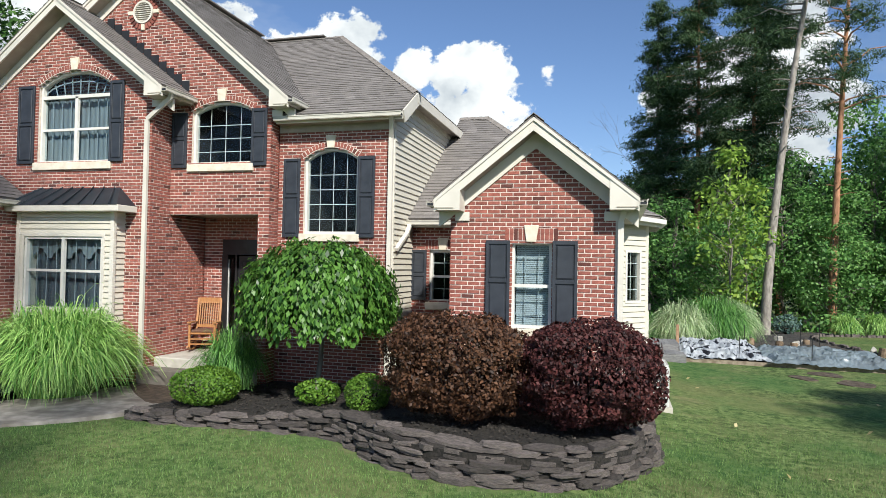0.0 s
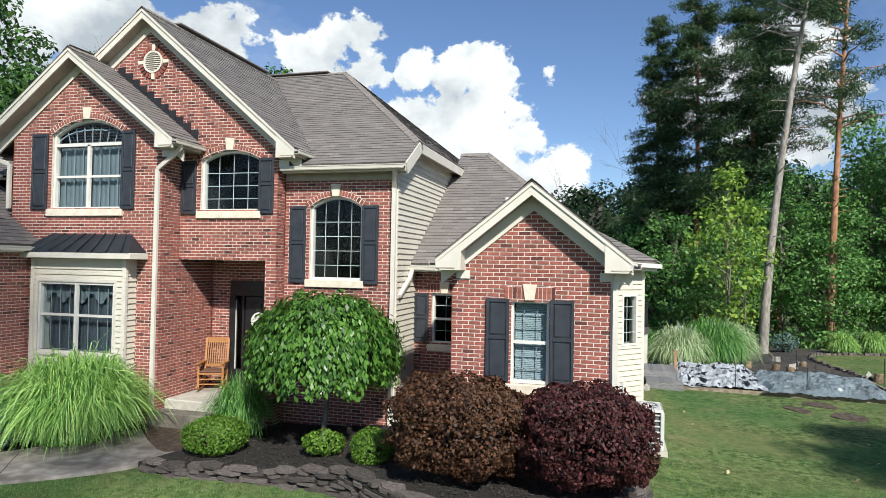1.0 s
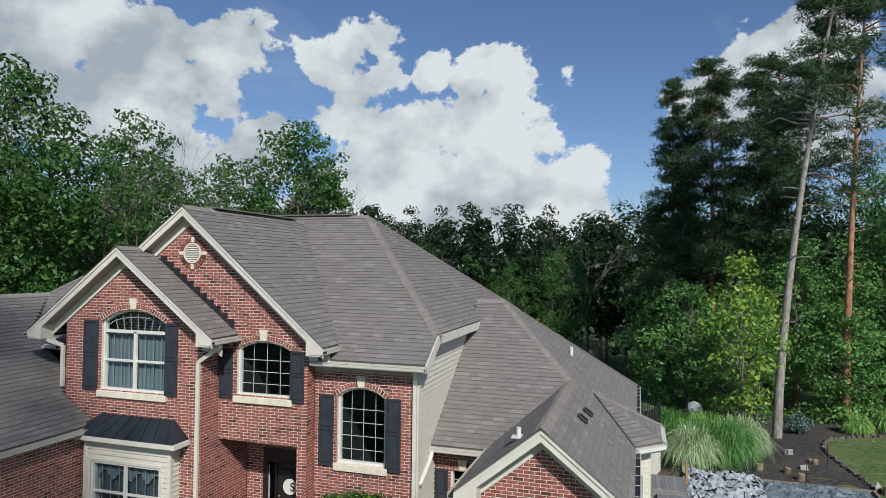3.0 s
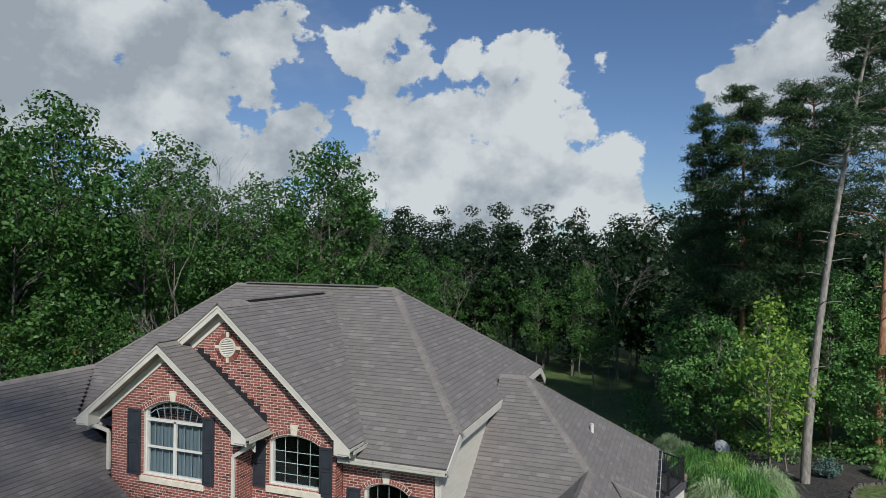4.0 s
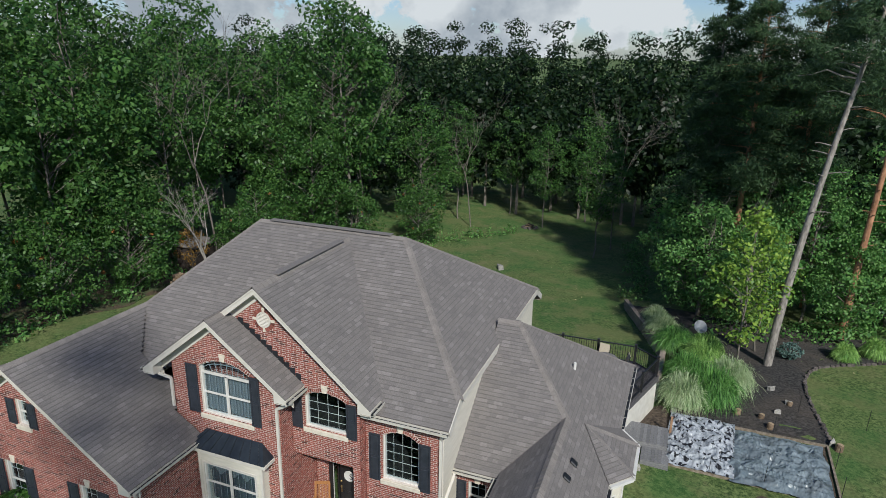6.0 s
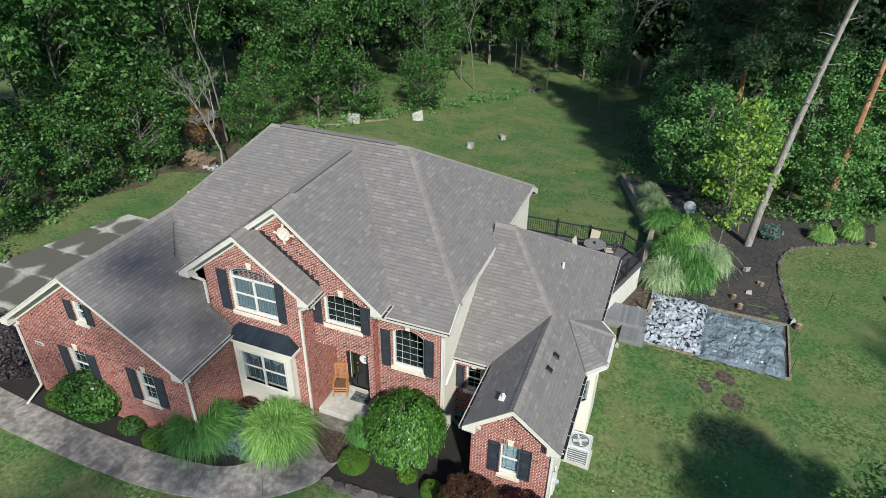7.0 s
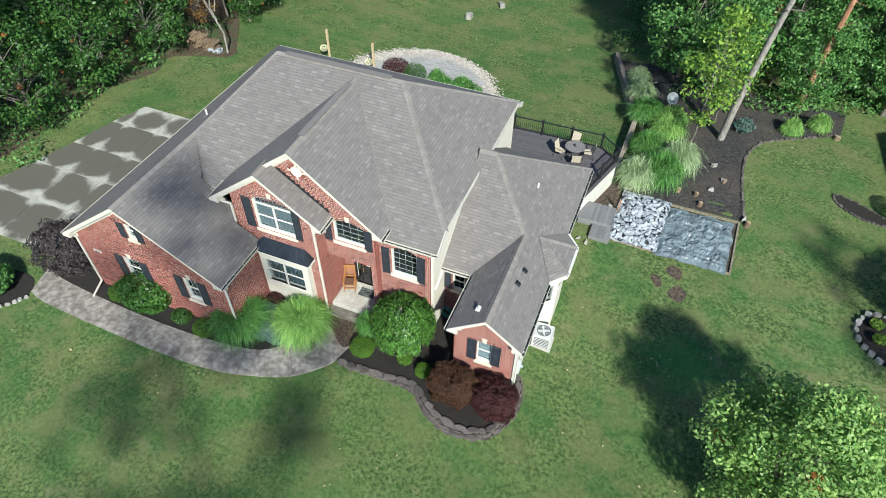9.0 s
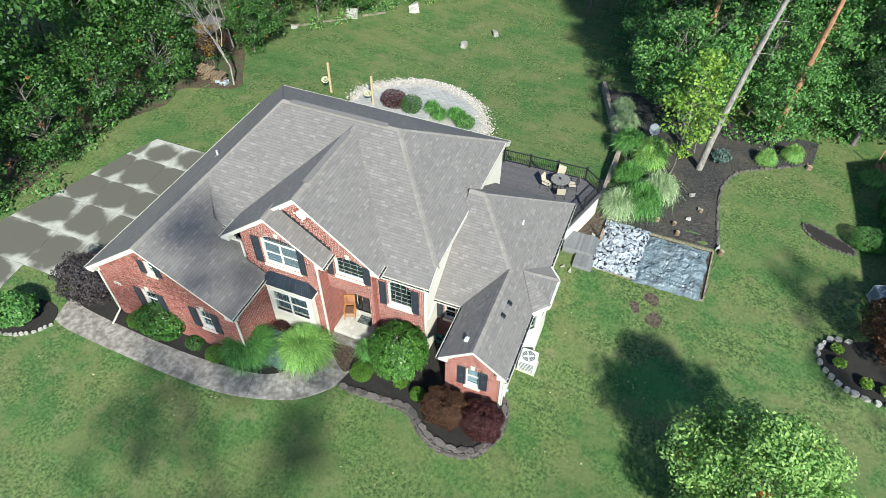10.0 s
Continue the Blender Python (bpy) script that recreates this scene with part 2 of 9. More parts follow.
def lawn_surface():
    """Mown grass: blade grain, worn yellow patches, darker lush ones."""
    m = bpy.data.materials.new("lawn_ground")
    m.use_nodes = True
    nt = m.node_tree
    p = nt.nodes["Principled BSDF"]
    p.inputs["Roughness"].default_value = 0.9
    p.inputs["Specular IOR Level"].default_value = 0.2
    co = nt.nodes.new("ShaderNodeTexCoord")

    def tone(scale, detail, lo, hi, colour, other, warp=0.0, most=1.0, stretch=None, turn=0.0, rough=0.5):
        n = nt.nodes.new("ShaderNodeTexNoise")
        n.inputs["Scale"].default_value, n.inputs["Detail"].default_value = scale, detail
        n.inputs["Distortion"].default_value, n.inputs["Roughness"].default_value = warp, rough
        if stretch:
            mp = nt.nodes.new("ShaderNodeMapping")
            mp.inputs["Scale"].default_value, mp.inputs["Rotation"].default_value = stretch, (0, 0, turn)
            link(nt, co.outputs["Object"], mp.inputs[0])
            link(nt, mp.outputs[0], n.inputs["Vector"])
        else:
            link(nt, co.outputs["Object"], n.inputs["Vector"])
        r = nt.nodes.new("ShaderNodeMapRange")
        r.inputs["To Max"].default_value = most
        r.inputs["From Min"].default_value, r.inputs["From Max"].default_value = lo, hi
        link(nt, n.outputs["Fac"], r.inputs["Value"])
        mx = nt.nodes.new("ShaderNodeMix")
        mx.data_type = "RGBA"
        link(nt, r.outputs[0], mx.inputs[0])
        for k, c in ((6, colour), (7, other)):
            if isinstance(c, tuple):
                mx.inputs[k].default_value = (*c, 1)
            else:
                link(nt, c, mx.inputs[k])
        return mx.outputs[2], n

    grain, _ = tone(6.5, 12, 0.43, 0.57, (0.03, 0.06, 0.016), (0.175, 0.228, 0.08), rough=0.78)
    tuft, _ = tone(2.4, 9, 0.45, 0.62, grain, (0.042, 0.08, 0.02), 0.2, 0.45, rough=0.72)
    lush, _ = tone(0.3, 6, 0.45, 0.58, tuft, (0.036, 0.115, 0.028), 0.3, 0.5)
    mown, _ = tone(1.0, 3, 0.44, 0.58, lush, (0.13, 0.19, 0.06), 0.0, 0.22, (0.05, 1.1, 1), 0.35)
    worn, _ = tone(0.36, 8, 0.47, 0.6, mown, (0.165, 0.168, 0.07), 0.2, 0.55, rough=0.68)
    dry, _ = tone(0.8, 10, 0.56, 0.68, worn, (0.22, 0.195, 0.105), 0.2, 0.5, rough=0.7)
    # a lush round patch where the lawn was sown again
    d = nt.nodes.new("ShaderNodeVectorMath")
    d.operation = "DISTANCE"
    d.inputs[1].default_value = (6.8, 14.4, -0.3)
    link(nt, co.outputs["Object"], d.inputs[0])
    ragged = nt.nodes.new("ShaderNodeTexNoise")
    ragged.inputs["Scale"].default_value, ragged.inputs["Detail"].default_value = 1.3, 6
    link(nt, co.outputs["Object"], ragged.inputs["Vector"])
    edge = nt.nodes.new("ShaderNodeMath")
    edge.operation = "MULTIPLY_ADD"
    link(nt, ragged.outputs["Fac"], edge.inputs[0])
    edge.inputs[1].default_value = 3.0
    link(nt, d.outputs["Value"], edge.inputs[2])
    r = nt.nodes.new("ShaderNodeMapRange")
    r.inputs["From Min"].default_value, r.inputs["From Max"].default_value = 1.9, 3.6
    r.inputs["To Min"].default_value, r.inputs["To Max"].default_value = 0.6, 0.0
    link(nt, edge.outputs[0], r.inputs["Value"])
    sown = nt.nodes.new("ShaderNodeMix")
    sown.data_type = "RGBA"
    link(nt, r.outputs[0], sown.inputs[0])
    link(nt, dry, sown.inputs[6])
    sown.inputs[7].default_value = (0.045, 0.2, 0.045, 1)
    link(nt, sown.outputs[2], p.inputs["Base Color"])
    _, fine = tone(55.0, 6, 0, 1, (0, 0, 0), (1, 1, 1))
    b = nt.nodes.new("ShaderNodeBump")
    b.inputs["Strength"].default_value, b.inputs["Distance"].default_value = 0.4, 0.03
    link(nt, fine.outputs["Fac"], b.inputs["Height"])
    link(nt, b.outputs[0], p.inputs["Normal"])
    return m


M_BRICK = brick_surface("brick_joined", "island")
M_BRICK_ONE = brick_surface("brick_single", "object")
M_MORTAR = surface("mortar", (0.57, 0.49, 0.43), (0.72, 0.635, 0.565), 20, 0.9, 0.5, 120)
M_SHINGLE = shingle_surface("asphalt_shingle", (0.156, 0.14, 0.13), (0.215, 0.195, 0.183))
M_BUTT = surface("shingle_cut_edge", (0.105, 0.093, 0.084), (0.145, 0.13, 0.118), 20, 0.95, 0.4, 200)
# darker granule strip: the shadow line between courses put into colour
M_BAND = surface("shadow_line_granules", (0.115, 0.104, 0.099), (0.155, 0.142, 0.135), 30, 0.95, 0.5, 220)
M_CAP = surface("ridge_cap_shingle", (0.19, 0.168, 0.152), (0.255, 0.228, 0.208), 30, 0.92, 0.6, 220, 0.12, "island")
M_TRIM = surface("cream_trim", (0.59, 0.55, 0.48), (0.65, 0.61, 0.54), 3, 0.55, 0.15, 40)
M_SIDING = surface("cream_siding", (0.54, 0.505, 0.425), (0.61, 0.57, 0.485), 2.5, 0.6, 0.2, 60, stretch=(1, 1, 6), second=(0.5, 0.46, 0.38), second_amount=0.25)
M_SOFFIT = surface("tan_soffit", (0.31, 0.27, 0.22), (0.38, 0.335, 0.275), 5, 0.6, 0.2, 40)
M_STONE_TRIM = surface("limestone_trim", (0.6, 0.53, 0.42), (0.72, 0.65, 0.54), 9, 0.8, 0.5, 60)
M_SHUTTER = surface("slate_blue_paint", (0.023, 0.027, 0.036), (0.036, 0.041, 0.052), 6, 0.5, 0.15, 80)
M_VINYL = surface("white_vinyl", (0.62, 0.60, 0.555), (0.70, 0.68, 0.635), 4, 0.4, 0.1, 40)
M_GLASS = glass_surface("window_glass")
M_DARK_METAL = surface("dark_standing_seam", (0.022, 0.028, 0.036), (0.034, 0.042, 0.052), 4, 0.4, 0.1, 30, metal=0.3)
M_BLACK = surface("black_paint", (0.012, 0.012, 0.013), (0.022, 0.022, 0.024), 6, 0.35, 0.1, 60)
M_CONCRETE = surface("pale_concrete", (0.42, 0.39, 0.34), (0.56, 0.53, 0.47), 6, 0.85, 0.4, 90, second=(0.28, 0.25, 0.21), second_scale=0.9, second_amount=0.4)
M_LAWN = lawn_surface()
M_MULCH = surface("dark_mulch", (0.008, 0.007, 0.006), (0.035, 0.029, 0.024), 26, 0.95, 1.0, 45, depth=0.03)
M_INSIDE = surface("dim_room_tone", (0.012, 0.012, 0.012), (0.022, 0.021, 0.02), 3, 0.9, 0.0)
M_BARK = surface("grey_bark", (0.10, 0.085, 0.07), (0.25, 0.22, 0.19), 9, 0.9, 0.9, 30, stretch=(1, 1, 0.25), depth=0.03)
M_LEAF = leaf_surface("maple_leaves", (0.05, 0.155, 0.036), (0.23, 0.42, 0.12))
# darker copy of the tree leaves: shade on the left trees put into colour
M_LEAF_DARK = leaf_surface("shade_toned_leaves", (0.022, 0.075, 0.017), (0.12, 0.24, 0.055))
M_LEAF_LIME = leaf_surface("lime_leaves", (0.1, 0.22, 0.03), (0.36, 0.5, 0.085))
M_NEEDLE = leaf_surface("pine_needles", (0.018, 0.048, 0.02), (0.072, 0.13, 0.046), 0.6, 0.2)

# ---------------------------------------------------------------- mesh helpers


def mesh_object(name, verts, faces, material, parent=None, label="", smooth=False):
    me = bpy.data.meshes.new(name)
    me.from_pydata(verts, [], faces)
    me.materials.append(material)
    if smooth:
        me.shade_smooth()
    ob = new(name, me)
    if parent:
        ob.parent = parent
    if label:
        tagged(ob, label)
    return ob


def part(name, bm, material, parent=None, label="", smooth=False):
    me = bpy.data.meshes.new(name)
    bm.to_mesh(me)
    bm.free()
    me.materials.append(material)
    if smooth:
        me.shade_smooth()
    ob = new(name, me)
    if parent:
        ob.parent = parent
    if label:
        tagged(ob, label)
    return ob


def empty(name, label, category, group="", kind="", at=(0, 0, 0)):
    ob = new(name)
    ob.location = at
    return tagged(ob, label, category, group, kind)


def add_box(bm, x0, y0, z0, x1, y1, z1, bevel=0.0):
    """A box between two corners, its edges bevelled."""
    made = bmesh.ops.create_cube(bm, size=1.0, matrix=Matrix.Translation(((x0 + x1) / 2, (y0 + y1) / 2, (z0 + z1) / 2)) @ Matrix.Diagonal((abs(x1 - x0), abs(y1 - y0), abs(z1 - z0), 1)))
    if bevel:
        edges = {e for v in made["verts"] for e in v.link_edges}
        bmesh.ops.bevel(bm, geom=list(edges), offset=bevel, segments=1, affect="EDGES")
    return bm


def add_beam(bm, p0, p1, width, height, up=(0, 0, 1), drop=0.0):
    """A straight bar from p0 to p1; width across, height along up, its top lying drop below the line."""
    p0, p1, up = Vector(p0), Vector(p1), Vector(up)
    along = (p1 - p0).normalized()
    side = along.cross(up).normalized()
    top = side.cross(along).normalized()
    quad = [side * (width / 2 * a) + top * (-drop - height * b) for a, b in ((-1, 0), (1, 0), (1, 1), (-1, 1))]
    lo = [bm.verts.new(p0 + q) for q in quad]
    hi = [bm.verts.new(p1 + q) for q in quad]
    bm.faces.new(lo[::-1])
    bm.faces.new(hi)
    for k in range(4):
        bm.faces.new((lo[k], lo[(k + 1) % 4], hi[(k + 1) % 4], hi[k]))
    bmesh.ops.recalc_face_normals(bm, faces=bm.faces)
    return bm


def add_tube(bm, points, radii, sides=8):
    """A round tube through points, with a radius at each."""
    rings = []
    n = len(points)
    ref = Vector((0.31, 0.95, 0.1))
    for k, (p, r) in enumerate(zip(points, radii)):
        a = Vector(points[max(k - 1, 0)])
        b = Vector(points[min(k + 1, n - 1)])
        d = (b - a).normalized()
        s = d.cross(ref)
        if s.length < 0.1:
            s = d.cross(Vector((1, 0, 0)))
        s.normalize()
        t = s.cross(d)
        rings.append([bm.verts.new(Vector(p) + (s * math.cos(q * math.tau / sides) + t * math.sin(q * math.tau / sides)) * r) for q in range(sides)])
    for a, b in zip(rings, rings[1:]):
        for q in range(sides):
            bm.faces.new((a[q], a[(q + 1) % sides], b[(q + 1) % sides], b[q]))
    bm.faces.new(rings[0])
    bm.faces.new(rings[-1][::-1])
    bmesh.ops.recalc_face_normals(bm, faces=bm.faces)
    return bm


def box_part(name, parent, material, x0, y0, z0, x1, y1, z1, bevel=0.004, label=""):
    return part(name, add_box(bmesh.new(), x0, y0, z0, x1, y1, z1, bevel), material, parent, label)


def beam_part(name, parent, material, p0, p1, width, height, up=(0, 0, 1), drop=0.0, label=""):
    return part(name, add_beam(bmesh.new(), p0, p1, width, height, up, drop), material, parent, label)


def smooth(a, b, x):
    t = min(max((x - a) / (b - a), 0.0), 1.0)
    return t * t * (3 - 2 * t)


# ---------------------------------------------------------------- ground
LEFT_Y, LEFT_Z = [-90, 0, 8, 14, 21, 26, 34, 46, 60, 100, 400, 3000], [0.3, 0.0, -0.03, -0.1, -0.3, -0.95, -1.9, -3.0, -3.8, -5.0, -6, -6]
RIGHT_Y, RIGHT_Z = [-90, 0, 6, 10, 13, 19, 26, 33, 42, 50, 100, 400, 3000], [0.3, 0.0, -0.08, -0.2, -0.33, -0.4, -0.42, -0.58, -1.1, -2.2, -5, -6, -6]


def wall_line(y):
    """The line of the retaining wall behind the deck."""
    return 1.35 - 0.31 * (y - 33.9)


def ground_z(x, y):
    a = float(np.interp(y, LEFT_Y, LEFT_Z)) + 0.55 * smooth(-16, -27, x) * smooth(18, 31, y)
    b = float(np.interp(y, RIGHT_Y, RIGHT_Z))
    if 29.5 < y < 44.5:
        line = wall_line(y)
        rim = -1.15 - 0.115 * (y - 33.9)
        b = rim + (b - rim) * smooth(line + 0.2, line + 6, x)
        k = smooth(line - 0.1, line + 0.1, x)
    else:
        k = smooth(-0.8, 2.6, x)
    return a + (b - a) * k


def make_ground():
    xs = sorted({*np.arange(-42, 26, 0.4).round(2), *np.arange(-2.2, 3.0, 0.1).round(2), -3000, -900, -300, -150, -100, -75, -60, -50, 32, 40, 55, 75, 110, 180, 400, 1200, 3000})
    ys = sorted({*np.arange(-12, 62, 0.4).round(2), -3000, -900, -300, -120, -60, -40, -25, -18, 66, 72, 80, 90, 105, 130, 180, 300, 700, 3000})
    verts = [(x, y, ground_z(x, y) + (0.03 * noise.noise((x * 0.35, y * 0.35, 0)) if abs(x) < 60 and abs(y) < 70 else 0)) for y in ys for x in xs]
    n = len(xs)
    faces = [(j * n + i, j * n + i + 1, (j + 1) * n + i + 1, (j + 1) * n + i) for j in range(len(ys) - 1) for i in range(n - 1)]
    ob = mesh_object("ground", verts, faces, M_LAWN, smooth=True)
    return tagged(ob, "mown green lawn with paler dry patches", "lawn", kind="structure")


make_ground()


def spline(points, step=0.35, closed=False):
    """A smooth curve through a few control points."""
    pts = [Vector((*p[:2], 0)) for p in points]
    n = len(pts)
    out = []
    for k in range(n if closed else n - 1):
        p = [pts[(k + d) % n] if closed else pts[min(max(k + d, 0), n - 1)] for d in (-1, 0, 1, 2)]
        m = max(int((p[2] - p[1]).length / step), 1)
        for q in range(m):
            t = q / m
            out.append(0.5 * ((2 * p[1]) + (p[2] - p[0]) * t + (2 * p[0] - 5 * p[1] + 4 * p[2] - p[3]) * t * t + (3 * p[1] - p[0] - 3 * p[2] + p[3]) * t ** 3))
    if not closed:
        out.append(pts[-1])
    return [(v.x, v.y) for v in out]


def ground_patch(name, outline, material, rise, label, category, skirt=0.25, cell=0.5, rough=0.0, height=None, parent=None):
    """A sheet over the terrain inside an outline, with an edge that goes down into it."""
    bm = bmesh.new()
    face = bm.faces.new([bm.verts.new((x, y, 0)) for x, y in outline])
    bmesh.ops.triangulate(bm, faces=[face])
    xs, ys = [p[0] for p in outline], [p[1] for p in outline]
    for lo, hi, axis in ((min(xs), max(xs), 0), (min(ys), max(ys), 1)):
        q = lo + cell
        while q < hi:
            co, no = [0, 0, 0], [0, 0, 0]
            co[axis], no[axis] = q, 1
            bmesh.ops.bisect_plane(bm, geom=bm.verts[:] + bm.edges[:] + bm.faces[:], plane_co=co, plane_no=no)
            q += cell
    rim = [e for e in bm.edges if e.is_boundary]
    made = bmesh.ops.extrude_edge_only(bm, edges=rim)
    low = {v for v in made["geom"] if isinstance(v, bmesh.types.BMVert)}
    for v in bm.verts:
        base = ground_z(v.co.x, v.co.y) if height is None else height
        v.co.z = base + (-skirt if v in low else rise + rough * noise.noise((v.co.x * 3, v.co.y * 3, 5)))
    bmesh.ops.recalc_face_normals(bm, faces=bm.faces)
    ob = part(name, bm, material, parent, smooth=False)
    return tagged(ob, label, category, kind="structure") if not parent else ob


# ---------------------------------------------------------------- house
house = empty("house", "two-storey red brick house with grey shingle gables and cream trim", "house")
COURSE, BRICK = 0.0677, 0.2032


def gable_top(apex_u, apex_z, left, right):
    """Where a wall under a gable is as high as z: from and to along the wall."""
    return lambda z: (apex_u - (apex_z - z) / left, apex_u + (apex_z - z) / right) if z < apex_z else (1, 0)


def hole_span(hole, z):
    u0, u1, z0, z1, rise = hole
    if z < z0 or z > z1 + rise:
        return None
    if z <= z1 or rise == 0:
        return (u0, u1)
    w = (u1 - u0) / 2
    r = (w * w + rise * rise) / (2 * rise)
    d = z - (z1 + rise - r)
    half = math.sqrt(max(r * r - d * d, 0))
    return ((u0 + u1) / 2 - half, (u0 + u1) / 2 + half)


def wall_spans(length, z, tops, holes):
    lo, hi = 0.0, length
    for top in tops:
        a, b = top(z)
        lo, hi = max(lo, a), min(hi, b)
    spans = [(lo, hi)] if hi - lo > 0.02 else []
    for hole in holes:
        cut = hole_span(hole, z)
        if not cut:
            continue
        rest = []
        for a, b in spans:
            if cut[1] <= a or cut[0] >= b:
                rest.append((a, b))
            else:
                rest += [s for s in ((a, cut[0]), (cut[1], b)) if s[1] - s[0] > 0.02]
        spans = rest
    return spans


BOX_FACES = ((0, 1, 2, 3), (4, 5, 1, 0), (5, 6, 2, 1), (6, 7, 3, 2), (7, 4, 0, 3))


def brick_wall(name, start, along, length, z0, z1, tops=(), holes=(), label="", thick=0.2, single=None):
    """A wall of bricks in running bond: mortar bed with openings through it, and a brick for each place. single: a span of the wall, in courses and
    along it, whose bricks are pieces of their own."""
    ux, uy = along
    nx, ny = uy, -ux

    def at(u, out, z):
        return (start[0] + ux * u + nx * out, start[1] + uy * u + ny * out, z)

    mv, mf, bv, bf = [], [], [], []
    singles = []

    def box(verts, faces, a, b, lo, hi, front, back, closed=False):
        k = len(verts)
        c = 0.004 if not closed else 0.0
        verts += [at(a + c, front, lo + c), at(b - c, front, lo + c), at(b - c, front, hi - c), at(a + c, front, hi - c), at(a, back, lo), at(b, back, lo), at(b, back, hi), at(a, back, hi)]
        faces += [tuple(k + q for q in f) for f in BOX_FACES]
        if closed:
            faces.append((k + 7, k + 6, k + 5, k + 4))

    row = 0
    z = z0
    beds = {}
    while z < z1 - 0.01:
        mid = z + COURSE / 2
        spans = wall_spans(length, mid, tops, holes)
        keys = {(round(a, 3), round(b, 3)) for a, b in spans}
        for key in [k for k in beds if k not in keys]:
            box(mv, mf, key[0] + 0.012, key[1] - 0.012, beds.pop(key), z, -0.008, -thick, True)
        for key in keys:
            beds.setdefault(key, z)
        for a, b in spans:
            u = math.floor(a / BRICK) * BRICK - (BRICK / 2 if row % 2 else 0)
            while u < b:
                p, q = max(u, a), min(u + BRICK, b) - 0.011
                if b - (u + BRICK) < 0.07:
                    q = b
                    u += BRICK
                if q - p > 0.025:
                    if single and single[0] <= z < single[1] and len(singles) < 300:
                        singles.append((p, q, z))
                    else:
                        out = random.uniform(-0.0015, 0.0015)
                        box(bv, bf, p, q, z + 0.0055, z + COURSE - 0.0055, out, -0.012)
                u += BRICK
        z += COURSE
        row += 1
    for key, low in beds.items():
        box(mv, mf, key[0] + 0.012, key[1] - 0.012, low, z, -0.008, -thick, True)
    wall = mesh_object(name, mv, mf, M_MORTAR, house, label)
    if bv:
        tagged(mesh_object("brickwork", bv, bf, M_BRICK, wall), kind="stuff")
    PENDING.append((wall, at, singles))
    return wall


PENDING = []


def place_single_bricks():
    """Bricks that are pieces of their own, one mesh for each length."""
    cache = {}
    for wall, at, singles in PENDING:
        for p, q, z in singles[:300]:
            size = round(q - p, 2)
            if size not in cache:
                h = COURSE - 0.011
                v = [(0.004, 0, 0.004), (size - 0.004, 0, 0.004), (size - 0.004, 0, h - 0.004), (0.004, 0, h - 0.004), (0, 0.012, 0), (size, 0.012, 0), (size, 0.012, h), (0, 0.012, h)]
                me = bpy.data.meshes.new("brick")
                me.from_pydata(v, [], BOX_FACES)
                me.materials.append(M_BRICK_ONE)
                cache[size] = me
            ob = new("brick", cache[size])
            ob.parent = wall
            ob.location = at(p, random.uniform(-0.0015, 0.0015), z + 0.0055)


# front walls, from the wing to the garage
H_G = (0.99 + 0.02, 1.63, 1.5, 2.86, 0.0)
brick_wall("wall_wing_front", (-2.6, 9.93), (1, 0), 2.63, -0.35, 4.7, [gable_top(1.365, 4.57, 0.8, 0.8)], [H_G], "red brick gable wall of the wing", single=(1.35, 3.2))
brick_wall("wall_recess", (-4.24, 12.95), (1, 0), 1.64, -0.25, 3.32, [], [(0.4, 0.98, 1.68, 2.78, 0.0)], "red brick wall in the recess")
brick_wall("wall_stair_front", (-6.77, 11.73), (1, 0), 2.53, -0.2, 5.29, [], [(0.58, 1.76, 3.05, 4.57, 0.22)], "red brick wall with a tall arched window")
brick_wall("wall_middle_front", (-13.3, 11.4), (1, 0), 6.53, -0.1, 8.8, [gable_top(3.3, 8.62, 0.783, 0.844)], [(4.66, 6.08, 4.47, 5.58, 0.19), (4.14, 6.27, -0.2, 3.43, 0.0)], "red brick gable wall over the porch")
brick_wall("wall_left_front", (-13.13, 10.8), (1, 0), 4.0, -0.1, 7.75, [gable_top(1.84, 7.68, 0.766, 0.757)], [(1.08, 2.96, 4.48, 6.13, 0.31), (1.1, 3.33, 0.9, 3.3, 0.0)], "red brick gable wall with a wide arched window")
brick_wall("wall_garage_front", (-20.1, 8.1), (1, 0), 7.85, -0.1, 6.4, [gable_top(3.62, 6.3, 0.73, 0.66)], [(3.42, 3.9, 4.5, 5.35, 0.0), (2.32, 3.2, 1.5, 2.95, 0.0), (5.55, 6.3, 1.5, 2.95, 0.0)], "red brick garage gable wall")
# walls that face the side
brick_wall("wall_garage_side", (-12.25, 8.1), (0, 1), 2.7, -0.1, 3.5, [], [], "red brick side wall of the garage")
brick_wall("wall_porch_side", (-9.13, 10.8), (0, 1), 1.81, -0.1, 5.75, [lambda z: (0.0, 1.81) if z < 3.43 else (0.0, 0.6)], [], "red brick side wall of the porch")
brick_wall("wall_middle_return", (-6.77, 11.4), (0, 1), 0.33, -0.1, 5.6, [], [], "narrow brick return")
brick_wall("wall_porch_back", (-9.13, 12.61), (1, 0), 2.1, 0.3, 3.43, [], [(0.48, 1.85, 0.3, 2.95, 0.0)], "brick wall behind the porch")
brick_wall("wall_left_return", (-13.13, 12.6), (0, -1), 1.8, 3.0, 5.9, [], [], "brick return over the garage roof")
brick_wall("wall_garage_outer", (-20.1, 22.5), (0, -1), 14.4, -0.3, 3.6, [], [], "red brick outer wall of the garage")
brick_wall("wall_wing_return", (-2.6, 12.95), (0, -1), 3.02, -0.35, 3.5, [], [], "brick wall of the wing")


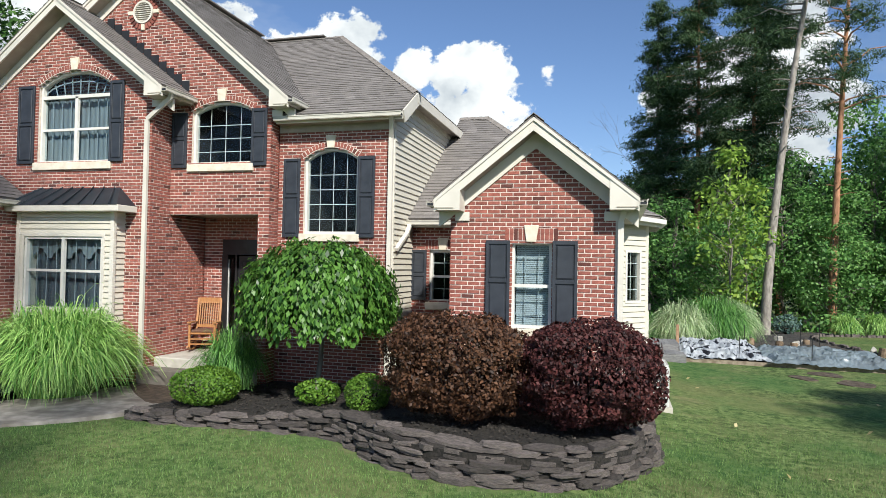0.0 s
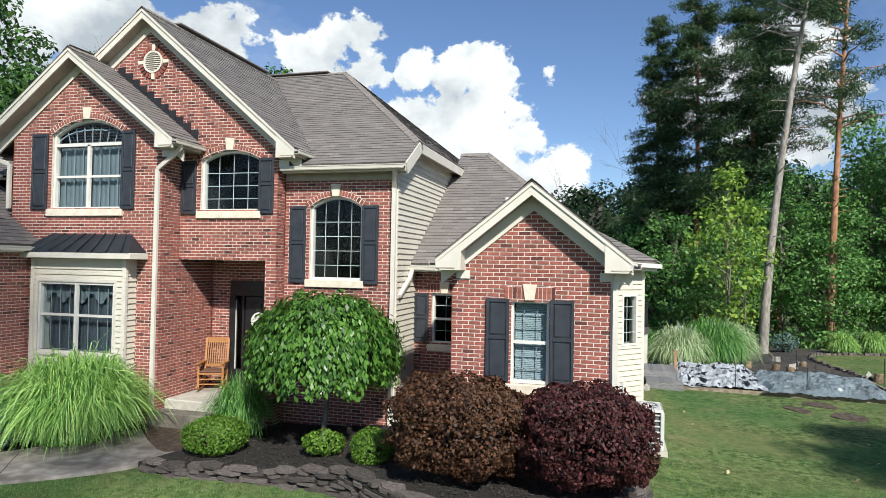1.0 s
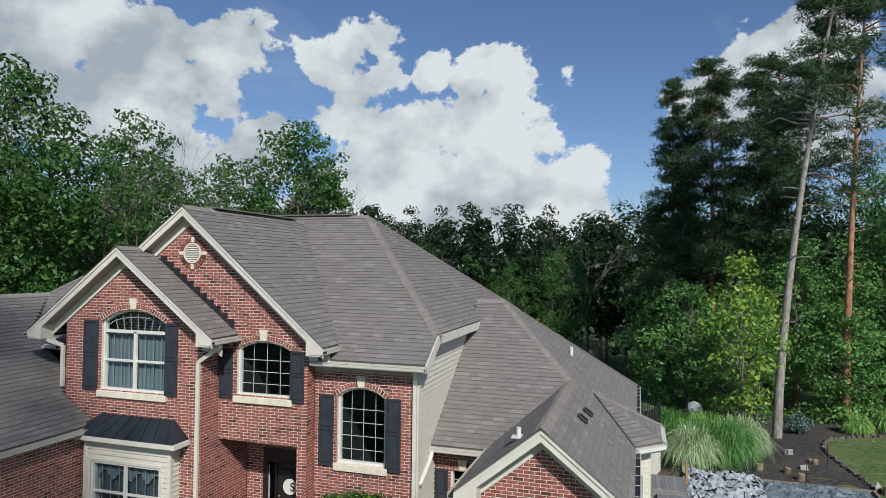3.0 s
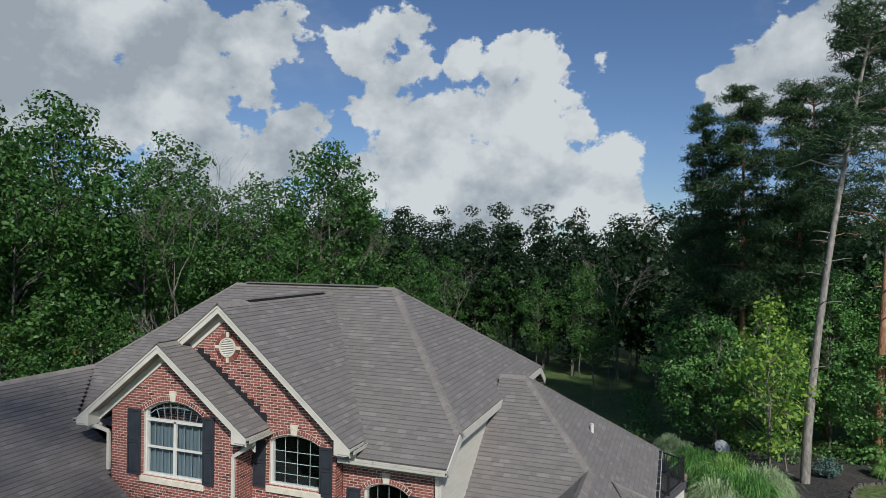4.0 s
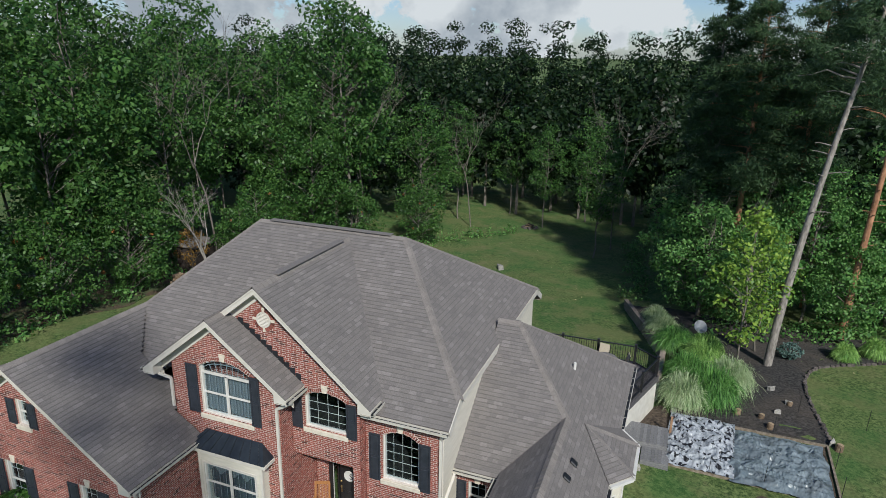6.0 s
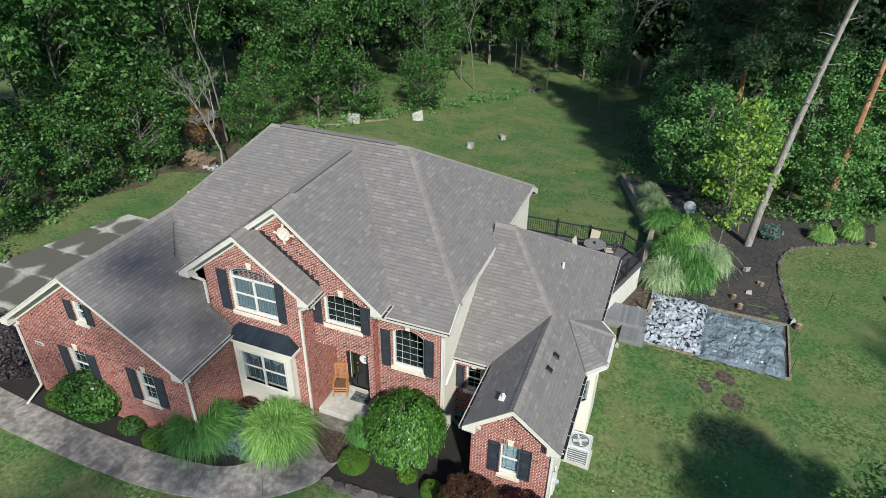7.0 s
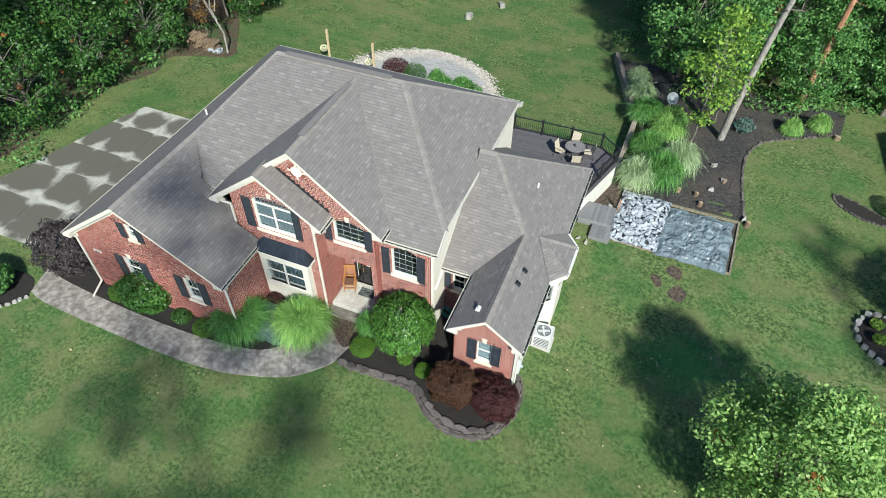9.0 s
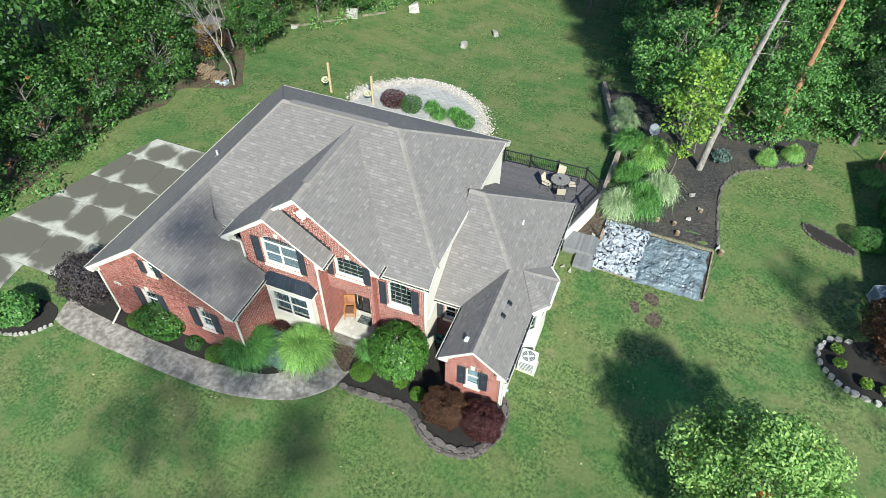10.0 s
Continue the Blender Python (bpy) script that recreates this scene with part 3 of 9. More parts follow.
def clapboards(name, start, along, length, z0, z1, tops=(), holes=(), label="", step=0.115):
    """Lapped siding boards on a sheathing wall."""
    ux, uy = along
    nx, ny = uy, -ux

    def at(u, out, z):
        return (start[0] + ux * u + nx * out, start[1] + uy * u + ny * out, z)

    v, f = [], []
    boards = []
    z = z0
    while z < z1 - 0.01:
        for a, b in wall_spans(length, z + step / 2, tops, holes):
            k = len(v)
            v += [at(u, o, h) for o, h in ((-0.004, z), (-0.004, z + step), (-0.2, z + step), (-0.2, z)) for u in (a, b)]
            f += [(k, k + 1, k + 3, k + 2), (k + 4, k + 5, k + 7, k + 6), (k, k + 2, k + 4, k + 6), (k + 1, k + 7, k + 5, k + 3), (k + 2, k + 3, k + 5, k + 4), (k + 6, k + 7, k + 1, k)]
            boards.append((a, b, z))
        z += step
    wall = mesh_object(name, v, f, M_SIDING, house, label)
    for a, b, z in boards:
        bv = [at(a, 0.03, z), at(b, 0.03, z), at(b, 0.003, z + step), at(a, 0.003, z + step), at(a, -0.003, z), at(b, -0.003, z)]
        mesh_object("siding_board", bv, [(0, 1, 2, 3), (4, 5, 1, 0), (0, 3, 4), (1, 5, 2)], M_SIDING, wall)
    return wall


clapboards("wall_main_side", (-4.24, 11.75), (0, 1), 10.7, -0.4, 5.95, [lambda z: (max(0.0, (z - 5.45) / 0.653), 10.7 - max(0.0, (z - 5.45) / 0.653))], [], "cream lapped siding on the side of the main house")
clapboards("wall_wing_side", (0.03, 9.95), (0, 1), 3.55, -0.5, 3.5, [], [(0.9, 1.7, 1.5, 2.9, 0.0)], "cream lapped siding on the wing")
clapboards("wall_wing_side_rear", (0.03, 16.3), (0, 1), 4.8, -0.9, 3.5, [], [], "cream lapped siding on the wing")
clapboards("wall_wing_rear", (0.03, 21.1), (-1, 0), 4.3, -1.3, 3.5, [], [], "cream siding at the back of the wing", 0.23)
clapboards("wall_main_rear", (-4.24, 22.45), (-1, 0), 16.0, -1.3, 5.4, [lambda z: (0.0, 15.8 - max(0.0, z - 3.3) / 0.8)], [], "cream siding at the back of the house", 0.23)
# angled bay at the side of the wing
for k, (p, q) in enumerate((((0.03, 13.5), (0.62, 14.15)), ((0.62, 14.15), (0.62, 15.7)), ((0.62, 15.7), (0.03, 16.3)))):
    d = Vector((q[0] - p[0], q[1] - p[1], 0))
    clapboards("wall_bay_side", p, (d.x / d.length, d.y / d.length), d.length, -0.5, 3.45, [], [(0.2, d.length - 0.2, 1.75, 2.85, 0.0)], "cream siding of the angled bay")

# ---------------------------------------------------------------- roofs


def roof_plane(name, corners, eave, label="", base_material=None, singles=None):
    """A roof slope: a deck with shingles laid in courses up from the eave. corners: its outline; eave: a level line along its foot."""
    p0 = Vector(eave[0])
    u = (Vector(eave[1]) - p0)
    u.z = 0
    u.normalize()
    pts = [Vector(c) for c in corners]
    n = Vector((0, 0, 0))
    for a, b in zip(pts, pts[1:] + pts[:1]):
        n += a.cross(b)
    n.normalize()
    if n.z < 0:
        n = -n
    v = n.cross(u).normalized()
    if v.z < 0:
        v, u = -v, -u
    flat = [((c - p0).dot(u), (c - p0).dot(v)) for c in pts]
    k = len(pts)
    vert = [tuple(c) for c in pts] + [tuple(c - n * 0.06) for c in pts]
    deck = mesh_object(name, vert, [tuple(range(k)), tuple(range(2 * k - 1, k - 1, -1))] + [(i, k + i, k + (i + 1) % k, (i + 1) % k) for i in range(k)], base_material or M_SHINGLE, house, label)
    sv, sf = [], []
    step = 0.142
    lo, hi = min(f[1] for f in flat), max(f[1] for f in flat)
    w = lo
    row = 0
    while w < hi - 0.02:
        mid = w + step / 2
        cuts = []
        for a, b in zip(flat, flat[1:] + flat[:1]):
            if (a[1] <= mid) != (b[1] <= mid):
                cuts.append(a[0] + (b[0] - a[0]) * (mid - a[1]) / (b[1] - a[1]))
        cuts.sort()
        for a, b in zip(cuts[::2], cuts[1::2]):
            x = a - random.uniform(0, 0.3)
            while x < b:
                width = random.choice((0.17, 0.22, 0.28, 0.33))
                s, e = max(x, a), min(x + width, b)
                x += width
                if e - s < 0.015:
                    continue
                rise = random.choice((0.010, 0.012, 0.017))
                j = len(sv)
                for q, h, o in ((s, w, 0), (e, w, 0), (e, w, rise), (s, w, rise), (e, w + step * 0.86, rise * 0.14 + 0.003), (s, w + step * 0.86, rise * 0.14 + 0.003), (e, w + step + 0.01, 0.003), (s, w + step + 0.01, 0.003)):
                    c = p0 + u * q + v * h + n * o
                    sv.append((c.x, c.y, c.z))
                sf += [(j, j + 1, j + 2, j + 3), (j + 3, j + 2, j + 4, j + 5), (j + 5, j + 4, j + 6, j + 7)]
        w += step
        row += 1
    laid = tagged(mesh_object("shingles", sv, sf, M_SHINGLE, deck), kind="stuff")
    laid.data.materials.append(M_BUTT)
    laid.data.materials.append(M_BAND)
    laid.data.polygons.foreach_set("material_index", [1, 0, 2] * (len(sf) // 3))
    return deck


def ridge_caps(name, p0, p1, left_fall, right_fall, width=0.15):
    """Folded cap shingles that overlap along a ridge or hip."""
    p0, p1 = Vector(p0), Vector(p1)
    d = p1 - p0
    length = d.length
    d.normalize()
    a, b = Vector(left_fall), Vector(right_fall)
    v, f = [], []
    q = 0.0
    while q < length - 0.05:
        e = min(q + 0.2, length)
        k = len(v)
        for s, lift in ((q, 0.038), (e + 0.02, 0.024)):
            c = p0 + d * s + Vector((0, 0, lift))
            for o in (a * width, Vector((0, 0, 0)), b * width):
                w = c + o
                v.append((w.x, w.y, w.z))
        for i in range(3):
            w = Vector(v[k + i]) - Vector((0, 0, 0.012))
            v.append((w.x, w.y, w.z))
        f += [(k, k + 3, k + 4, k + 1), (k + 1, k + 4, k + 5, k + 2), (k + 6, k, k + 1, k + 7), (k + 7, k + 1, k + 2, k + 8)]
        q = e
    return tagged(mesh_object(name, v, f, M_CAP, house), kind="stuff")


EAVE_F, EAVE_B, EAVE_Z, RIDGE_Y, RIDGE_Z = 11.43, 22.95, 5.43, 17.05, 9.1
PITCH = (RIDGE_Z - EAVE_Z) / (RIDGE_Y - EAVE_F)
RIGHT_X, HIP_X, LEFT_HIP_X = -3.98, -7.85, -14.1
SIDE_Z = 6.0
SIDE_IN = (SIDE_Z - EAVE_Z) / PITCH
GAR_RIDGE = (-16.5, 6.6)
K_Y = EAVE_F + (GAR_RIDGE[1] - EAVE_Z) / PITCH


def front_z(y):
    return EAVE_Z + PITCH * (y - EAVE_F)


MID_X, MID_Z, MID_S, MID_F = -10.02, 8.92, (8.92 - 5.73) / 3.78, 11.08
mid_back_y = EAVE_F + (MID_Z - EAVE_Z) / PITCH
mid_valley_z = 5.73
mid_right_x = MID_X + 3.78
LEFT_S = 0.775
left_eave_x, left_eave_z = -13.95, MID_Z - LEFT_S * 3.93
left_valley_y = EAVE_F + (left_eave_z - EAVE_Z) / PITCH
main_left_x = -15.1
cut_l, cut_r = left_eave_x + 0.3, mid_right_x - 0.3
roof_plane("roof_main_front", [(main_left_x, EAVE_F, EAVE_Z), (cut_l, EAVE_F, EAVE_Z), (cut_l, left_valley_y + 0.2, front_z(left_valley_y + 0.2)), (MID_X, mid_back_y - 0.5, front_z(mid_back_y - 0.5)), (cut_r, EAVE_F + 0.6, front_z(EAVE_F + 0.6)), (cut_r, EAVE_F, EAVE_Z), (RIGHT_X, EAVE_F, EAVE_Z), (RIGHT_X, EAVE_F + SIDE_IN, SIDE_Z), (HIP_X, RIDGE_Y, RIDGE_Z), (LEFT_HIP_X, RIDGE_Y, RIDGE_Z), (GAR_RIDGE[0], K_Y, GAR_RIDGE[1])], [(main_left_x, EAVE_F, EAVE_Z), (RIGHT_X, EAVE_F, EAVE_Z)], "weathered grey-brown shingle slope")
roof_plane("roof_main_right", [(RIGHT_X, EAVE_F + SIDE_IN, SIDE_Z), (RIGHT_X, EAVE_B - SIDE_IN, SIDE_Z), (HIP_X, RIDGE_Y, RIDGE_Z)], [(RIGHT_X, EAVE_F + SIDE_IN, SIDE_Z), (RIGHT_X, EAVE_B - SIDE_IN, SIDE_Z)])
roof_plane("roof_main_rear", [(RIGHT_X, EAVE_B, EAVE_Z), (-18.5, EAVE_B, EAVE_Z), (LEFT_HIP_X, RIDGE_Y, RIDGE_Z), (HIP_X, RIDGE_Y, RIDGE_Z), (RIGHT_X, EAVE_B - SIDE_IN, SIDE_Z)], [(RIGHT_X, EAVE_B, EAVE_Z), (-18.5, EAVE_B, EAVE_Z)])
# left slope over the garage and the end of the main roof
roof_plane("roof_garage_left", [(-20.5, 7.75, 3.68), (-20.5, K_Y, 3.68), (GAR_RIDGE[0], K_Y, GAR_RIDGE[1]), (GAR_RIDGE[0], 7.75, GAR_RIDGE[1])], [(-20.5, 7.75, 3.68), (-20.5, K_Y, 3.68)])
roof_plane("roof_left_end", [(-20.5, K_Y, 3.68), (-20.5, EAVE_B, 3.68), (GAR_RIDGE[0], K_Y, GAR_RIDGE[1])], [(-20.5, K_Y, 3.68), (-20.5, EAVE_B, 3.68)])
back_low, back_high = (-20.5, EAVE_B, 3.68), (-18.5, EAVE_B, EAVE_Z)
for tri in ([back_low, (LEFT_HIP_X, RIDGE_Y, RIDGE_Z), (GAR_RIDGE[0], K_Y, GAR_RIDGE[1])], [back_low, back_high, (LEFT_HIP_X, RIDGE_Y, RIDGE_Z)]):
    side_a, side_b = Vector(tri[1]) - Vector(tri[0]), Vector(tri[2]) - Vector(tri[0])
    facing = side_a.cross(side_b)
    roof_plane("roof_left_end_upper", tri, [tri[0], tuple(Vector(tri[0]) + Vector((facing.y, -facing.x, 0)).normalized())])
roof_plane("roof_garage_right", [(-12.08, 7.75, 3.68), (GAR_RIDGE[0], 7.75, GAR_RIDGE[1]), (GAR_RIDGE[0], K_Y, GAR_RIDGE[1]), (main_left_x, EAVE_F, 5.62), (-13.13, EAVE_F, 4.38), (-13.13, 10.7, 4.38), (-12.08, 10.7, 3.68)], [(-12.08, 7.75, 3.68), (-12.08, 10.7, 3.68)])
# middle gable
roof_plane("roof_middle_right", [(mid_right_x, MID_F, mid_valley_z), (mid_right_x, EAVE_F + (mid_valley_z - EAVE_Z) / PITCH, mid_valley_z), (MID_X, mid_back_y, MID_Z), (MID_X, MID_F, MID_Z)], [(mid_right_x, MID_F, mid_valley_z), (mid_right_x, MID_F + 1, mid_valley_z)])
LG_X, LG_F, LG_S = -11.3, 10.42, 0.757
LG_Z = MID_Z - LEFT_S * (MID_X - LG_X)
lg_right_x = -8.62
lg_right_z = LG_Z - LG_S * (lg_right_x - LG_X)
roof_plane("roof_middle_left", [(left_eave_x, LG_F, left_eave_z), (LG_X, LG_F, LG_Z), (LG_X, MID_F, LG_Z), (MID_X, MID_F, MID_Z), (MID_X, mid_back_y, MID_Z), (left_eave_x, left_valley_y, left_eave_z)], [(left_eave_x, LG_F, left_eave_z), (left_eave_x, LG_F + 1, left_eave_z)])
roof_plane("roof_left_gable_right", [(lg_right_x, LG_F, lg_right_z), (lg_right_x, 11.4, lg_right_z), (LG_X, 11.4, LG_Z), (LG_X, LG_F, LG_Z)], [(lg_right_x, LG_F, lg_right_z), (lg_right_x, 11.4, lg_right_z)])
# wing: hip roof with a gable to the front
WG_X, WG_Z, WG_S, WG_F = -1.235, 4.77, 0.8, 9.55
wg_right, wg_left = 0.312, -2.785
wg_eave = WG_Z - WG_S * (wg_right - WG_X)
W_TOP = (-3.45, 17.1, WG_Z + WG_S * (WG_X + 3.45))
W_FRONT_Y, W_FRONT_Z = 12.6, 3.42
w_pitch = (W_TOP[2] - W_FRONT_Z) / (W_TOP[1] - W_FRONT_Y)
wg_back_y = W_FRONT_Y + (WG_Z - W_FRONT_Z) / w_pitch
wg_left_valley = W_FRONT_Y + (wg_eave - W_FRONT_Z) / w_pitch
roof_plane("roof_wing_front", [(-4.24, W_FRONT_Y, W_FRONT_Z), (wg_left, W_FRONT_Y, W_FRONT_Z), (wg_left, wg_left_valley, wg_eave), (WG_X, wg_back_y, WG_Z), W_TOP, (-4.24, W_TOP[1], W_TOP[2])], [(-4.24, W_FRONT_Y, W_FRONT_Z), (wg_left, W_FRONT_Y, W_FRONT_Z)])
roof_plane("roof_wing_gable_left", [(wg_left, WG_F, wg_eave), (WG_X, WG_F, WG_Z), (WG_X, wg_back_y, WG_Z), (wg_left, wg_left_valley, wg_eave)], [(wg_left, WG_F, wg_eave), (wg_left, wg_left_valley, wg_eave)], "dark damp shingle slope")
roof_plane("roof_wing_right", [(wg_right, WG_F, wg_eave), (wg_right, 21.45, wg_eave), W_TOP, (WG_X, wg_back_y, WG_Z), (WG_X, WG_F, WG_Z)], [(wg_right, WG_F, wg_eave), (wg_right, 21.45, wg_eave)])
roof_plane("roof_wing_rear", [(wg_right, 21.45, wg_eave), (-4.24, 21.45, wg_eave), (-4.24, W_TOP[1], W_TOP[2]), W_TOP], [(wg_right, 21.45, wg_eave), (-4.24, 21.45, wg_eave)])

# ---------------------------------------------------------------- trim, windows and doors of the house
M_CURTAIN = leaf_surface("sheer_curtain", (0.26, 0.30, 0.32), (0.36, 0.40, 0.42), 0.9, 0.5)
M_GUTTER = surface("cream_metal", (0.5, 0.47, 0.41), (0.57, 0.54, 0.47), 4, 0.5, 0.1, 30)
M_GRILLE = surface("grey_grille", (0.30, 0.32, 0.33), (0.38, 0.40, 0.41), 5, 0.5, 0.0)
M_DIM = leaf_surface("pane_tint_backing", (0.09, 0.11, 0.13), (0.13, 0.15, 0.17), 0.9, 0.4)
M_BLIND = surface("pale_blind", (0.34, 0.37, 0.38), (0.42, 0.45, 0.46), 3, 0.7, 0.0)
M_BRASS = surface("brass", (0.55, 0.4, 0.16), (0.7, 0.52, 0.22), 10, 0.3, 0.1, metal=0.9)
M_WOOD = surface("golden_oak", (0.30, 0.13, 0.045), (0.46, 0.22, 0.08), 18, 0.45, 0.3, 60, stretch=(6, 6, 0.7))
M_SEAT = surface("brown_cushion", (0.10, 0.05, 0.03), (0.16, 0.08, 0.05), 30, 0.85, 0.5)
M_MAT = surface("rubber_mat", (0.02, 0.022, 0.022), (0.16, 0.18, 0.17), 9, 0.9, 0.4, 40)
M_FLASH = surface("black_flashing", (0.012, 0.013, 0.016), (0.02, 0.022, 0.026), 5, 0.5, 0.1)


def arch_height(x, w, z1, rise):
    """Height of a segmental arch over a window w wide, x from its middle."""
    if rise == 0:
        return z1
    r = (w * w / 4 + rise * rise) / (2 * rise)
    return z1 + rise - r + math.sqrt(max(r * r - x * x, 0))


def outline(w, z0, z1, rise, inset=0.0):
    pts = [(-w / 2 + inset, z0 + inset), (w / 2 - inset, z0 + inset)]
    if rise == 0:
        return pts + [(w / 2 - inset, z1 - inset), (-w / 2 + inset, z1 - inset)]
    for k in range(13):
        x = (w / 2 - inset) * (1 - k / 6)
        pts.append((x, arch_height(x, w, z1, rise) - inset))
    return pts


def loop_frame(bm, outer, inner, y0, y1):
    n = len(outer)
    rings = [[bm.verts.new((x, y, z)) for x, z in ring] for y, ring in ((y0, outer), (y0, inner), (y1, inner), (y1, outer))]
    for a, b in zip(rings, rings[1:] + rings[:1]):
        for k in range(n):
            bm.faces.new((a[k], a[(k + 1) % n], b[(k + 1) % n], b[k]))
    bmesh.ops.recalc_face_normals(bm, faces=bm.faces)
    return bm


def window(x, y, w, z0, z1, rise=0.0, cols=4, rows=5, sill=True, mullion=False, meeting=None, transom=None, curtain="", turn=0.0, burst=False, recess=0.135, label=""):
    """A vinyl window, its middle at (x, y) on the wall's face; y inwards."""
    root = part("window", loop_frame(bmesh.new(), outline(w, z0, z1, rise), outline(w, z0, z1, rise, 0.05), recess - 0.06, recess + 0.06), M_VINYL, house, label or "white framed window with grilles")
    root.matrix_basis = pose(x, y, 0, 0, 0, turn)
    pane = outline(w, z0, z1, rise, 0.045)
    glass = mesh_object("pane", [(a, recess + 0.012, b) for a, b in pane] + [(a, recess + 0.018, b) for a, b in pane], [tuple(range(len(pane))), tuple(range(2 * len(pane) - 1, len(pane) - 1, -1))], M_GLASS, root)
    glass.visible_shadow = False

    def bar(name, x0, za, x1, zb, thick, out=0.0):
        d = math.hypot(x1 - x0, zb - za)
        if d > 0.02:
            y = recess + 0.03 if name == "muntin" else recess - 0.004 - out
            beam_part(name, root, M_GRILLE if curtain and name == "muntin" else M_VINYL, (x0, y, za), (x1, y, zb), 0.012 if name == "muntin" else 0.028 + out, thick, (0, 0, 1) if abs(x1 - x0) > abs(zb - za) else (1, 0, 0), -thick / 2)

    top = transom if transom else None
    grid_top = top or z1
    halves = [(-w / 2, 0), (0, w / 2)] if mullion else [(-w / 2, w / 2)]
    if mullion:
        bar("mullion", 0, z0 + 0.04, 0, grid_top, 0.075, 0.03)
    if top:
        bar("transom_bar", -w / 2 + 0.03, top, w / 2 - 0.03, top, 0.07, 0.03)
    for a, b in halves:
        if meeting:
            bar("meeting_rail", a + 0.03, meeting, b - 0.03, meeting, 0.05, 0.015)
        for k in range(1, cols):
            q = a + (b - a) * k / cols
            bar("muntin", q, z0 + 0.04, q, (grid_top if top else arch_height(q, w, z1, rise)) - 0.04, 0.010)
        for k in range(1, rows):
            h = z0 + (grid_top - z0) * k / rows
            if meeting and abs(h - meeting) < 0.05:
                continue
            bar("muntin", a + 0.04, h, b - 0.04, h, 0.013)
    if burst:
        hub = top
        mid = [(-w / 2 * 0.97 * c, hub + (arch_height(0, w, z1, rise) - hub) * 0.56 * s + 0.04) for c, s in [(math.cos(k * math.pi / 10), math.sin(k * math.pi / 10)) for k in range(11)]]
        for p, q in zip(mid, mid[1:]):
            bar("muntin", *p, *q, 0.022)
        for k in range(-3, 4):
            q = k * w / 8.2
            bar("muntin", q * 0.86, hub + 0.03, q, arch_height(q, w, z1, rise) - 0.04, 0.02)
    # near-black lining behind the glass: the room's dimness put into its colour
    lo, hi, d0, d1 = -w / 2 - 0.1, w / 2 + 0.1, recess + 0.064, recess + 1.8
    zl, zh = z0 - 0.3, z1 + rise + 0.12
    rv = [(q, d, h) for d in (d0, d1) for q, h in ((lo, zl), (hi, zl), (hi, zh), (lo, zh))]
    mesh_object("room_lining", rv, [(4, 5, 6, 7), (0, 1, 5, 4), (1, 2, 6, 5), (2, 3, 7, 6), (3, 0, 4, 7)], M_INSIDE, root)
    if sill:
        box_part("sill", root, M_STONE_TRIM, -w / 2 - 0.07, -0.055, z0 - 0.16, w / 2 + 0.07, recess - 0.062, z0 - 0.004, 0.01, "cream limestone sill")
    if curtain:
        bm = bmesh.new()
        cols_n = 90
        hi = (top or z1) - 0.03
        if curtain == "blind":
            k = z0 + 0.05
            while k < hi:
                add_box(bm, -w / 2 + 0.06, recess + 0.09, k, w / 2 - 0.06, recess + 0.115, k + 0.024)
                k += 0.03
            tagged(part("blind", bm, M_BLIND, root, "closed pale slatted blind"), kind="stuff")
        else:
            def drape(name, kind, lo, depth, material, label):
                rows_n = 6
                verts = []
                for r in range(rows_n + 1):
                    for c in range(cols_n + 1):
                        q = -w / 2 + w * c / cols_n
                        h = lo + (hi - lo) * r / rows_n
                        if kind == "valance":
                            h = hi - (hi - lo) * (1 - r / rows_n) * (0.75 + 0.25 * math.cos(c / cols_n * math.tau * 4))
                        verts.append((q, recess + depth + 0.014 * math.sin(c * 1.1) + 0.012 * math.sin(c * 2.7 + r), h))
                n = cols_n + 1
                mesh_object(name, verts, [(r * n + c, r * n + c + 1, (r + 1) * n + c + 1, (r + 1) * n + c) for r in range(rows_n) for c in range(cols_n)], material, root, label, True)

            if curtain == "valance":
                drape("valance", "valance", z1 - 0.45, 0.1, M_CURTAIN, "gathered pale valance")
                # added backing: its blue-grey stands for sky reflected in the panes
                drape("curtain", "sheer", z0 + 0.03, 0.19, M_DIM, "blue-grey backing sheet that stands for reflections in the panes")
            else:
                drape("curtain", "sheer", z0 + 0.03, 0.12, M_CURTAIN, "gathered white sheer curtain")
    return root


SHUTTERS = {}


